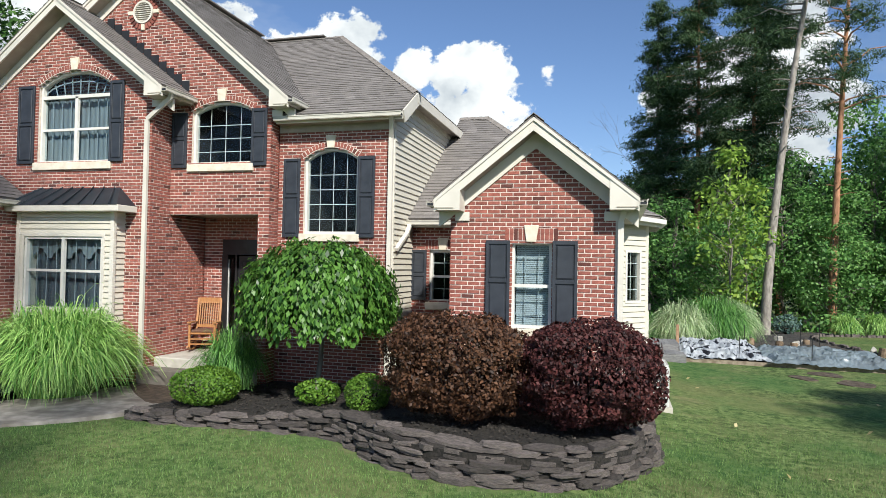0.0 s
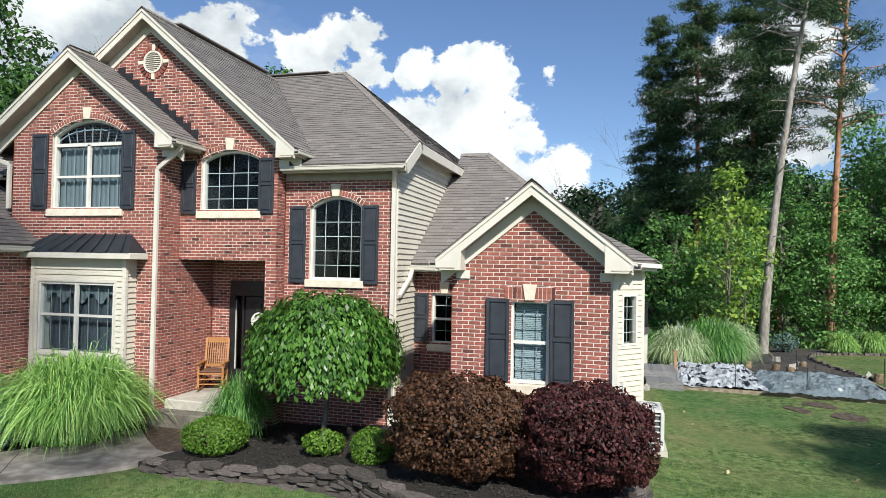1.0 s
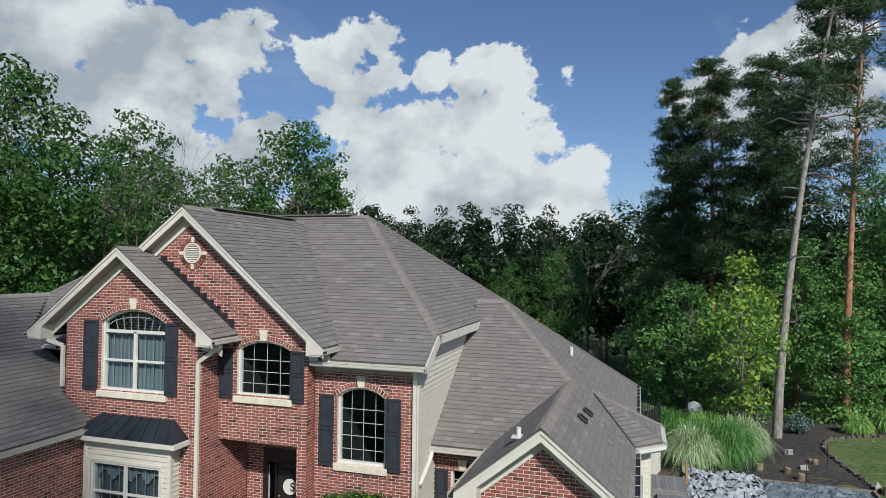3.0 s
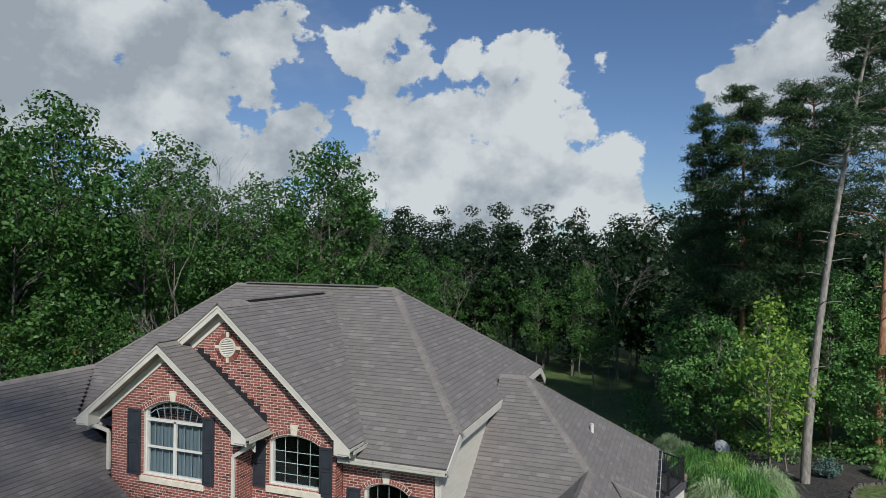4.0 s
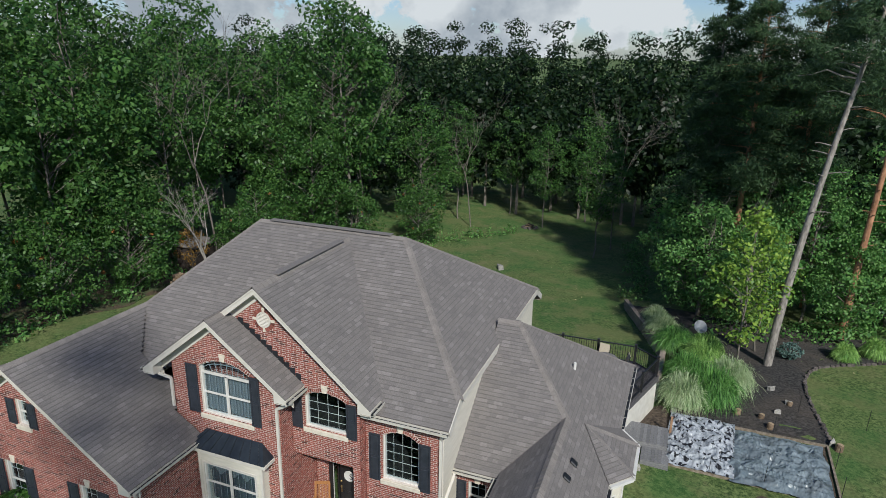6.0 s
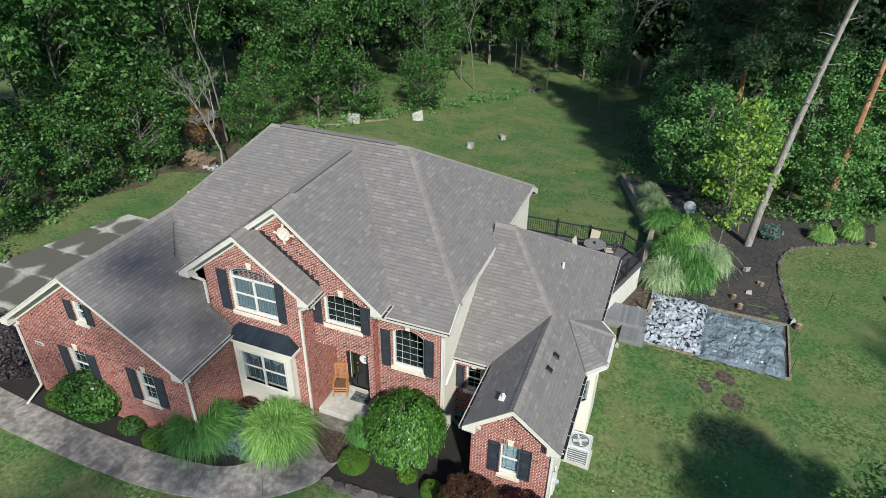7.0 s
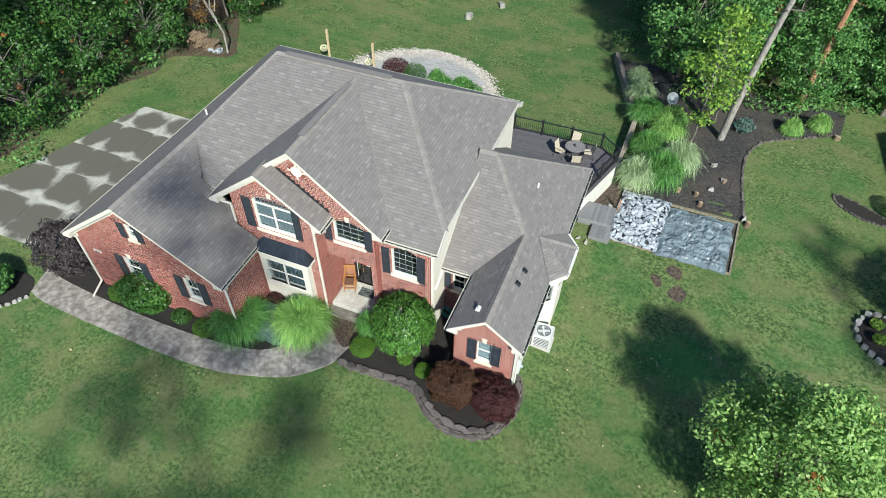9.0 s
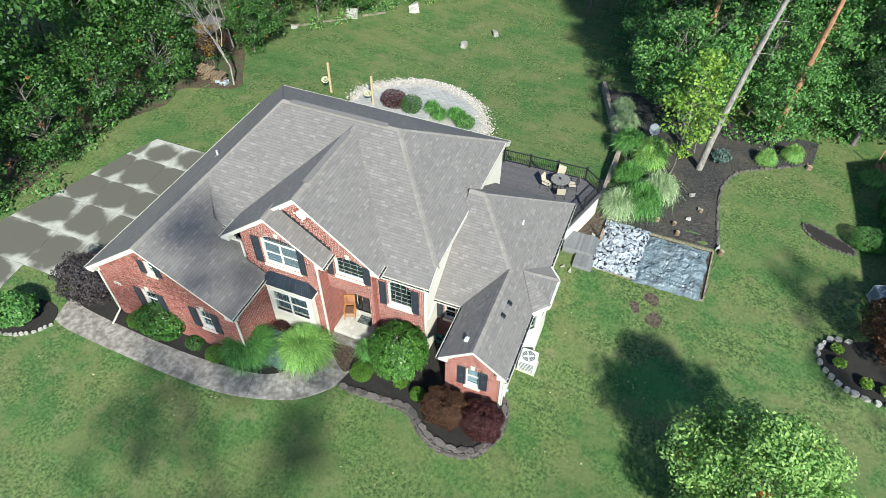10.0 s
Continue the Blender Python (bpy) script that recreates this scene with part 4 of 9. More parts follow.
def shutter(x, y, w, z0, z1, split=0.5, turn=0.0):
    """A two-panel shutter: stiles and rails with raised panels."""
    key = (round(w, 2), round(z1 - z0, 2), split)
    h = z1 - z0
    if key in SHUTTERS:
        ob = copy_thing(SHUTTERS[key], pose(x, y, z0, 0, 0, turn))
        return ob
    s = 0.045
    mid = h * split
    ob = part("shutter", add_box(bmesh.new(), -w / 2 + s - 0.006, -0.018, 0.05, w / 2 - s + 0.006, 0.0, h - 0.05), M_SHUTTER, house, "dark slate blue panelled shutter")
    ob.matrix_basis = pose(x, y, z0, 0, 0, turn)
    for name, box in (("stile", (-w / 2, 0, -w / 2 + s, h)), ("stile", (w / 2 - s, 0, w / 2, h)), ("rail", (-w / 2 + s, 0, w / 2 - s, 0.06)), ("rail", (-w / 2 + s, h - 0.06, w / 2 - s, h)), ("rail", (-w / 2 + s, mid - 0.03, w / 2 - s, mid + 0.03))):
        part(name, add_box(bmesh.new(), box[0], -0.04, box[1], box[2], 0.0, box[3], 0.003), M_SHUTTER, ob)
    for a, b in ((0.075, mid - 0.045), (mid + 0.045, h - 0.075)):
        part("panel", add_box(bmesh.new(), -w / 2 + s + 0.018, -0.036, a, w / 2 - s - 0.018, -0.016, b, 0.014), M_SHUTTER, ob)
    SHUTTERS[key] = ob
    return ob


def soldier_arch(wall, x, y, w, z1, rise, key=True):
    """Bricks stood on end round an arch, and a keystone."""
    me = bpy.data.meshes.new("brick")
    tall = 0.1 if rise else 0.19
    v = [(-0.03, 0, 0.0), (0.03, 0, 0.0), (0.0315, 0, tall), (-0.0315, 0, tall), (-0.03, 0.02, 0), (0.03, 0.02, 0), (0.0315, 0.02, tall), (-0.0315, 0.02, tall)]
    me.from_pydata(v, [], BOX_FACES)
    me.materials.append(M_BRICK_ONE)
    bed = bmesh.new()
    outer, inner = [], []
    count = int(round((w + 0.1) / 0.068))
    for k in range(count + 1):
        q = (-0.5 + k / count) * (w + (0.06 if rise else 0.12))
        z = arch_height(min(max(q, -w / 2), w / 2), w, z1, rise)
        tilt = 0.0
        if rise:
            r = (w * w / 4 + rise * rise) / (2 * rise)
            tilt = math.degrees(math.asin(max(min(q / r, 1), -1)))
        ob = new("brick", me)
        ob.parent = wall
        ob.matrix_basis = pose(x + q, y - 0.006, z + 0.003, 0, tilt, 0)
        t = radians(tilt)
        inner.append((x + q, z - 0.01))
        outer.append((x + q + (tall + 0.01) * math.sin(t), z + (tall + 0.01) * math.cos(t)))
    ring = inner + outer[::-1]
    n = len(ring)
    mesh_object("arch_mortar", [(a, y - 0.003, b) for a, b in ring] + [(a, y + 0.03, b) for a, b in ring], [(k, k + 1, 2 * len(inner) - 2 - k, 2 * len(inner) - 1 - k) for k in range(len(inner) - 1)] + [(k, (k + 1) % n, n + (k + 1) % n, n + k) for k in range(n)], M_MORTAR, wall)
    if key:
        z = arch_height(0, w, z1, rise)
        v = [(x + a, y + b, c) for b in (-0.03, 0.02) for a, c in ((-0.075, z - 0.02), (0.075, z - 0.02), (0.115, z + 0.24), (-0.115, z + 0.24))]
        bm = bmesh.new()
        vs = [bm.verts.new(q) for q in v]
        for f in ((0, 1, 2, 3), (7, 6, 5, 4), (0, 4, 5, 1), (1, 5, 6, 2), (2, 6, 7, 3), (3, 7, 4, 0)):
            bm.faces.new([vs[q] for q in f])
        bmesh.ops.recalc_face_normals(bm, faces=bm.faces)
        bmesh.ops.bevel(bm, geom=bm.edges[:], offset=0.006, segments=1, affect="EDGES")
        part("keystone", bm, M_STONE_TRIM, wall, "cream limestone keystone")


WALLS = {w.name: w for w, at, s in PENDING}
# wing window
window(-1.29, 9.93, 0.64, 1.5, 2.86, 0, 3, 6, meeting=2.17, curtain="blind", label="white sash window with a closed blind")
shutter(-1.81, 9.925, 0.38, 1.53, 2.88, 0.53)
shutter(-0.765, 9.925, 0.38, 1.53, 2.88, 0.53)
soldier_arch(WALLS["wall_wing_front"], -1.29, 9.93, 0.64, 2.88, 0)
# recess
window(-3.55, 12.95, 0.58, 1.68, 2.78, 0, 2, 4, meeting=2.22)
shutter(-4.07, 12.945, 0.34, 1.72, 2.78, 0.5)
soldier_arch(WALLS["wall_recess"], -3.55, 12.95, 0.58, 2.8, 0)
# tall stair window
window(-5.6, 11.73, 1.18, 3.05, 4.57, 0.22, 4, 5, label="tall arched white window with square grilles")
shutter(-6.45, 11.725, 0.37, 2.98, 4.59, 0.52)
shutter(-4.81, 11.725, 0.36, 2.98, 4.6, 0.52)
soldier_arch(WALLS["wall_stair_front"], -5.6, 11.73, 1.18, 4.59, 0.22)
# window over the porch
window(-7.93, 11.4, 1.42, 4.47, 5.58, 0.19, 4, 4, label="wide arched white window with square grilles")
shutter(-8.92, 11.395, 0.36, 4.4, 5.56, 0.53)
shutter(-7.03, 11.395, 0.35, 4.41, 5.58, 0.53)
soldier_arch(WALLS["wall_middle_front"], -7.93, 11.4, 1.42, 5.6, 0.19)
# upper window of the left gable
window(-11.11, 10.8, 1.88, 4.48, 6.13, 0.31, 4, 1, mullion=True, meeting=5.2, transom=5.9, curtain="sheer", burst=True, label="double white window under a sunburst arch with sheer curtains")
shutter(-12.34, 10.795, 0.43, 4.47, 6.15, 0.5)
shutter(-9.98, 10.795, 0.34, 4.47, 6.15, 0.5)
soldier_arch(WALLS["wall_left_front"], -11.11, 10.8, 1.88, 6.15, 0.31)
# garage windows
for x, w, z0, z1, sh in ((-16.44, 0.48, 4.5, 5.35, 0.34), (-17.34, 0.88, 1.5, 2.95, 0.42), (-14.17, 0.75, 1.5, 2.95, 0.42)):
    window(x, 8.1, w, z0, z1, 0, 3 if w > 0.5 else 2, 4, meeting=(z0 + z1) / 2)
    shutter(x - w / 2 - sh / 2 - 0.03, 8.095, sh, z0, z1, 0.52)
    shutter(x + w / 2 + sh / 2 + 0.03, 8.095, sh, z0, z1, 0.52)
    if z0 < 4:
        soldier_arch(WALLS["wall_garage_front"], x, 8.1, w, z1 + 0.02, 0)
# side windows of the wing and its angled bay
window(0.03, 11.25, 0.8, 1.5, 2.9, 0, 3, 4, sill=False, turn=90, meeting=2.2, recess=0.03)
for (p, q) in (((0.03, 13.5), (0.62, 14.15)), ((0.62, 14.15), (0.62, 15.7)), ((0.62, 15.7), (0.03, 16.3))):
    d = Vector((q[0] - p[0], q[1] - p[1], 0))
    mid = 0.5
    window(p[0] + d.x * mid, p[1] + d.y * mid, d.length - 0.4, 1.75, 2.85, 0, 2, 4, sill=False, turn=math.degrees(math.atan2(d.y, d.x)), meeting=None, recess=0.03)


def prism(name, parent, material, profile, y0, y1, label=""):
    """An outline in x and z, drawn out along y."""
    bm = bmesh.new()
    a = [bm.verts.new((x, y0, z)) for x, z in profile]
    b = [bm.verts.new((x, y1, z)) for x, z in profile]
    n = len(profile)
    bm.faces.new(a)
    bm.faces.new(b[::-1])
    for k in range(n):
        bm.faces.new((a[k], b[k], b[(k + 1) % n], a[(k + 1) % n]))
    bmesh.ops.recalc_face_normals(bm, faces=bm.faces)
    return part(name, bm, material, parent, label)


def gable_trim(apex, feet, y_front, y_wall, depth=0.18, returns=(True, True), frieze=0.1):
    """Rake boards, soffit, frieze and boxed returns of a gable. apex and feet in x and z, along the roof's edge."""
    for k, foot in enumerate(feet):
        sx = 1 if foot[0] > apex[0] else -1
        slope = (apex[1] - foot[1]) / abs(foot[0] - apex[0])
        down = lambda p, d: (p[0], p[1] - d)
        # rake board, a thin crown strip along its top, the soffit behind it and the frieze on the wall
        prism("rake_board", house, M_TRIM, [down(apex, 0.05), down(foot, 0.05), down(foot, 0.05 + depth), down(apex, 0.05 + depth)], y_front, y_front + 0.03)
        prism("rake_crown", house, M_TRIM, [down(apex, 0.03), down(foot, 0.03), down(foot, 0.085), down(apex, 0.085)], y_front - 0.025, y_front)
        bm = bmesh.new()
        vs = [bm.verts.new((p[0], y, p[1] - d)) for y, d in ((y_front + 0.025, 0.19), (y_wall + 0.03, 0.19), (y_wall + 0.03, 0.205), (y_front + 0.025, 0.205)) for p in (apex, foot)]
        for q in range(4):
            bm.faces.new((vs[2 * q], vs[2 * q + 1], vs[(2 * q + 3) % 8], vs[(2 * q + 2) % 8]))
        bmesh.ops.recalc_face_normals(bm, faces=bm.faces)
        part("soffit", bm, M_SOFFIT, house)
        prism("frieze", house, M_TRIM, [down(apex, 0.207), down(foot, 0.207), down(foot, 0.345 + frieze), down(apex, 0.345 + frieze)], y_wall - 0.028, y_wall + 0.02)
        if returns[k]:
            x, z = foot
            inner = x - sx * 0.42
            prism("eave_return", house, M_TRIM, [(x, z - 0.06), (x, z - 0.13), (x - sx * 0.07, z - 0.2), (inner, z - 0.2), (inner, z - 0.06 + slope * 0.42)], y_front - 0.012, y_wall - 0.002, "cream boxed eave return")
            prism("frieze_return", house, M_TRIM, [(x - sx * 0.27, z - 0.202), (x - sx * 0.27, z - 0.34), (x - sx * 0.5, z - 0.34), (x - sx * 0.5, z - 0.202)], y_wall - 0.034, y_wall - 0.002)


gable_trim((WG_X, WG_Z), ((wg_left, wg_eave), (wg_right, wg_eave)), WG_F + 0.02, 9.93)
gable_trim((MID_X, MID_Z), ((-11.9, MID_Z - LEFT_S * 1.88), (mid_right_x, mid_valley_z)), MID_F + 0.02, 11.4, returns=(False, True))
gable_trim((LG_X, LG_Z), ((left_eave_x, left_eave_z), (lg_right_x, lg_right_z)), LG_F + 0.02, 10.8)
gable_trim(GAR_RIDGE, ((-20.5, 3.68), (-12.08, 3.68)), 7.77, 8.1)

# caps over ridges and hips
ridge_caps("ridge_cap", (WG_X, WG_F, WG_Z), (WG_X, wg_back_y, WG_Z), (-1, 0, -WG_S), (1, 0, -WG_S))
ridge_caps("ridge_cap", (WG_X, wg_back_y, WG_Z), W_TOP, (-0.4, -0.8, -0.62), (1, 0, -WG_S))
ridge_caps("ridge_cap", W_TOP, (-4.24, W_TOP[1], W_TOP[2]), (0, -1, -w_pitch), (0, 1, -0.6))
ridge_caps("ridge_cap", (wg_right, 21.45, wg_eave), W_TOP, (0.6, 0, -WG_S * 0.6), (0, 0.7, -0.4))
ridge_caps("ridge_cap", (RIGHT_X, EAVE_F + SIDE_IN, SIDE_Z), (HIP_X, RIDGE_Y, RIDGE_Z), (-0.35, -0.9, -0.6), (0.9, 0.2, -0.73))
ridge_caps("ridge_cap", (RIGHT_X, EAVE_B - SIDE_IN, SIDE_Z), (HIP_X, RIDGE_Y, RIDGE_Z), (0.9, 0, -0.73), (-0.3, 0.9, -0.6))
ridge_caps("ridge_cap", (HIP_X, RIDGE_Y, RIDGE_Z), (LEFT_HIP_X, RIDGE_Y, RIDGE_Z), (0, -1, -PITCH), (0, 1, -PITCH))
ridge_caps("ridge_cap", (LEFT_HIP_X, RIDGE_Y, RIDGE_Z), (GAR_RIDGE[0], K_Y, GAR_RIDGE[1]), (0.5, -0.6, -0.4), (-0.9, 0.2, -0.8))
ridge_caps("ridge_cap", (GAR_RIDGE[0], K_Y, GAR_RIDGE[1]), (GAR_RIDGE[0], 7.75, GAR_RIDGE[1]), (1, 0, -0.66), (-1, 0, -0.73))
ridge_caps("ridge_cap", (MID_X, MID_F, MID_Z), (MID_X, mid_back_y, MID_Z), (-1, 0, -LEFT_S), (1, 0, -MID_S))
ridge_caps("ridge_cap", (LG_X, LG_F, LG_Z), (LG_X, MID_F + 0.2, LG_Z), (-1, 0, -LEFT_S), (1, 0, -LG_S))
# black ridge vents lie along the level ridges
for p, q in (((-8.4, RIDGE_Y, RIDGE_Z), (-13.6, RIDGE_Y, RIDGE_Z)), ((MID_X, 12.2, MID_Z), (MID_X, mid_back_y - 0.6, MID_Z))):
    beam_part("ridge_vent", house, M_SHINGLE, p, q, 0.26, 0.03, drop=-0.07)

# fascias, soffits and gutters under the level eaves
GUTTER = [((main_left_x, EAVE_F, EAVE_Z), (left_eave_x - 0.1, EAVE_F, EAVE_Z), (0, -1)), ((mid_right_x - 0.45, EAVE_F, EAVE_Z), (RIGHT_X, EAVE_F, EAVE_Z), (0, -1)), ((-4.24, W_FRONT_Y, W_FRONT_Z), (wg_left - 0.02, W_FRONT_Y, W_FRONT_Z), (0, -1)), ((lg_right_x, LG_F, lg_right_z), (lg_right_x, 11.38, lg_right_z), (1, 0)), ((mid_right_x, MID_F, mid_valley_z), (mid_right_x, EAVE_F + 0.35, mid_valley_z), (1, 0)), ((left_eave_x, LG_F, left_eave_z), (left_eave_x, 11.6, left_eave_z), (-1, 0)), ((wg_left, WG_F, wg_eave), (wg_left, 12.5, wg_eave), (-1, 0)), ((wg_right, WG_F, wg_eave), (wg_right, 13.4, wg_eave), (1, 0)), ((wg_right, 16.5, wg_eave), (wg_right, 21.4, wg_eave), (1, 0)), ((-12.08, 7.77, 3.68), (-12.08, 10.72, 3.68), (1, 0)), ((-20.5, 7.77, 3.68), (-20.5, EAVE_B, 3.68), (-1, 0)), ((RIGHT_X, EAVE_B, EAVE_Z), (-18.5, EAVE_B, EAVE_Z), (0, 1)), ((RIGHT_X, EAVE_F + SIDE_IN, SIDE_Z), (RIGHT_X, EAVE_B - SIDE_IN, SIDE_Z), (1, 0))]
for a, b, (ox, oy) in GUTTER:
    a, b = Vector(a), Vector(b)
    o = Vector((ox, oy, 0))
    beam_part("fascia", house, M_TRIM, a - o * 0.02, b - o * 0.02, 0.025, 0.13, drop=0.045)
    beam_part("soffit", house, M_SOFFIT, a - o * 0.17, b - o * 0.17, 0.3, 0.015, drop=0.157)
    if a.z > 5.9:
        continue
    bm = bmesh.new()
    add_beam(bm, a + o * 0.055, b + o * 0.055, 0.115, 0.006, drop=0.131)
    add_beam(bm, a + o * 0.108, b + o * 0.108, 0.012, 0.075, drop=0.05)
    add_beam(bm, a + o * 0.116, b + o * 0.116, 0.018, 0.016, drop=0.048)
    add_beam(bm, a + o * 0.004, b + o * 0.004, 0.008, 0.095, drop=0.035)
    gutter = part("gutter", bm, M_GUTTER, house, "cream metal gutter")
    # leaf debris strip in black: shade inside the trough put into its colour
    beam_part("debris", gutter, M_FLASH, a + o * 0.055, b + o * 0.055, 0.09, 0.035, drop=0.088, label="wet leaf debris in the gutter, its black standing for inner shade")
    length = (b - a).length
    for k in range(int(length / 0.6)):
        c = a + (b - a) * ((k + 0.5) * 0.6 / length)
        beam_part("hanger", gutter, M_GUTTER, c + o * 0.003, c + o * 0.114, 0.02, 0.006, drop=0.034)


def downspout(points, label="cream metal downspout"):
    bm = bmesh.new()
    for a, b in zip(points, points[1:]):
        add_beam(bm, a, b, 0.085, 0.06, (0, -1, 0) if abs(a[2] - b[2]) > 0.05 else (0, 0, 1), -0.03)
    return part("downspout", bm, M_TRIM, house, label)


downspout([(lg_right_x + 0.06, 10.62, lg_right_z - 0.1), (lg_right_x + 0.02, 10.66, lg_right_z - 0.22), (-9.2, 10.74, 5.3), (-9.2, 10.74, 0.15)])
downspout([(RIGHT_X - 0.2, EAVE_F - 0.06, EAVE_Z - 0.1), (-4.22, 11.5, 5.2), (-4.29, 11.67, 4.95), (-4.29, 11.67, 0.05), (-4.25, 11.3, -0.02)])
downspout([(-4.15, W_FRONT_Y - 0.06, W_FRONT_Z - 0.1), (-4.17, 12.4, 3.1), (-4.19, 11.8, 2.75)])
downspout([(wg_right + 0.06, 9.7, wg_eave - 0.1), (0.12, 9.85, 3.35), (0.06, 9.88, 3.2), (0.06, 9.88, -0.1)])
downspout([(-12.02, 7.86, 3.5), (-12.2, 8.04, 3.3), (-12.2, 8.04, 0.1)])
downspout([(-20.45, 7.9, 3.5), (-20.12, 8.04, 3.3), (-20.12, 8.04, 0.3), (-20.0, 7.2, 0.05)])
downspout([(left_eave_x - 0.03, 10.55, left_eave_z - 0.1), (-13.16, 10.74, 5.5), (-13.16, 10.74, 4.5)])
# corner boards
box_part("corner_board", house, M_TRIM, -4.3, 11.715, -0.1, -4.225, 11.79, 5.3, 0.004)
box_part("corner_board", house, M_TRIM, -0.02, 9.915, -0.3, 0.05, 10.03, 3.35, 0.004)
for x, y in ((0.63, 14.14), (0.63, 15.71), (0.04, 13.51), (0.04, 16.29), (0.04, 21.08)):
    box_part("corner_board", house, M_TRIM, x - 0.05, y - 0.05, -0.6, x + 0.02, y + 0.05, 3.4, 0.004)
# sloping boards at the ends of the main eaves, where the side slope starts higher
for y, d in ((EAVE_F, 1), (EAVE_B, -1)):
    beam_part("rake_board", house, M_TRIM, (RIGHT_X + 0.01, y - 0.02 * d, EAVE_Z - 0.02), (RIGHT_X + 0.01, y + d * SIDE_IN, SIDE_Z - 0.02), 0.03, 0.24)
beam_part("eave_trim", house, M_TRIM, (RIGHT_X + 0.012, EAVE_F + SIDE_IN, SIDE_Z - 0.03), (RIGHT_X + 0.012, EAVE_B - SIDE_IN, SIDE_Z - 0.03), 0.03, 0.2)

# trim in the darker soffit tone: shade below the gutter put into colour
box_part("frieze", house, M_SOFFIT, -6.75, 11.695, 5.12, -4.26, 11.725, 5.275, 0.003)

# stepped flashing where the left gable's roof meets the wall
for k in range(11):
    x = -10.87 + k * 0.196
    z = LG_Z - LG_S * (x - LG_X)
    box_part("flashing_step", house, M_FLASH, x, 11.384, z - 0.1, x + 0.185, 11.397, z + 0.13, 0.0)

# round louvred vent in the middle gable
vent = part("round_vent", loop_frame(bmesh.new(), [(0.25 * math.cos(a * math.tau / 32), 0.25 * math.sin(a * math.tau / 32)) for a in range(32)], [(0.21 * math.cos(a * math.tau / 32), 0.21 * math.sin(a * math.tau / 32)) for a in range(32)], -0.03, 0.01), M_TRIM, house, "round cream louvred gable vent")
vent.location = (-9.93, 11.385, 7.8)
mesh_object("backing", [(0.215 * math.cos(a * math.tau / 24), 0.0, 0.215 * math.sin(a * math.tau / 24)) for a in range(24)], [tuple(range(24))], M_SOFFIT, vent)
for k in range(-4, 5):
    z = k * 0.045
    w = math.sqrt(0.21 ** 2 - z * z)
    beam_part("slat", vent, M_TRIM, (-w, -0.012, z), (w, -0.012, z), 0.03, 0.008, (0, -0.6, 0.8))
for k in range(24):
    a = k * math.tau / 24
    box = box_part("keystone" if k % 6 == 0 else "brick", vent, M_STONE_TRIM if k % 6 == 0 else M_BRICK_ONE, -0.031 if k % 6 else -0.04, -0.012 if k % 6 else -0.02, 0.26, 0.031 if k % 6 else 0.04, 0.02, 0.37 if k % 6 else 0.39, 0.003)
    box.matrix_basis = Matrix.Rotation(a, 4, "Y")

# ground floor bay with a black metal roof
clapboards("bay_front", (-12.1, 10.49), (1, 0), 2.38, 0.3, 3.4, [], [(0.17, 2.15, 1.4, 2.9, 0.0)], "cream lapped siding of the bay")
clapboards("bay_cheek", (-9.72, 10.49), (0, 1), 0.34, 0.3, 3.4, [], [], "cream lapped siding of the bay")
clapboards("bay_cheek", (-12.1, 10.83), (0, -1), 0.34, 0.3, 3.4, [], [], "cream lapped siding of the bay")
for x in (-12.1, -9.72):
    box_part("corner_board", house, M_TRIM, x - 0.045, 10.455, 0.3, x + 0.045, 10.535, 3.4, 0.004)
for a, b, c, d in ((-11.99, 1.33, -11.93, 2.97), (-9.95, 1.33, -9.89, 2.97), (-11.93, 2.9, -9.95, 2.97), (-11.93, 1.33, -9.95, 1.4)):
    box_part("window_casing", house, M_TRIM, a, 10.45, b, c, 10.52, d, 0.004)
window(-10.94, 10.49, 1.98, 1.4, 2.9, 0, 4, 1, sill=False, mullion=True, meeting=2.2, curtain="valance", recess=0.05, label="double white bay window with a valance")
box_part("bay_fascia", house, M_TRIM, -12.4, 10.26, 3.4, -9.42, 10.8, 3.53, 0.01, "cream fascia board")
bm = bmesh.new()
quad = [(-12.38, 10.25, 3.53), (-9.44, 10.25, 3.53), (-9.85, 10.79, 3.93), (-11.97, 10.79, 3.93), (-12.38, 10.79, 3.53), (-9.44, 10.79, 3.53)]
vs = [bm.verts.new(q) for q in quad]
for f in ((0, 1, 2, 3), (0, 3, 4), (1, 5, 2), (3, 2, 5, 4), (0, 4, 5, 1)):
    bm.faces.new([vs[q] for q in f])
bmesh.ops.recalc_face_normals(bm, faces=bm.faces)
bay_roof = part("bay_roof", bm, M_DARK_METAL, house, "black standing seam metal roof")
for k in range(8):
    t = (k + 0.5) / 8
    a = Vector((-12.38 + 2.94 * t, 10.25, 3.535))
    b = Vector((-11.97 + 2.12 * t, 10.785, 3.935))
    beam_part("seam", bay_roof, M_DARK_METAL, a, b, 0.018, 0.03, drop=-0.028)

# ---------------------------------------------------------------- porch
M_STEP = surface("stained_step", (0.13, 0.115, 0.1), (0.24, 0.215, 0.185), 5, 0.85, 0.5, 60, second=(0.08, 0.065, 0.05), second_scale=1.5, second_amount=0.6)
porch = tagged(part("porch_slab", add_box(bmesh.new(), -9.1, 11.0, -0.3, -6.95, 12.6, 0.48, 0.02), M_CONCRETE), "pale concrete porch slab", "porch", kind="structure")
tagged(part("porch_step", add_box(bmesh.new(), -9.2, 10.62, -0.3, -6.85, 10.997, 0.29, 0.02), M_STEP), "grey concrete entrance step", "step", kind="structure")
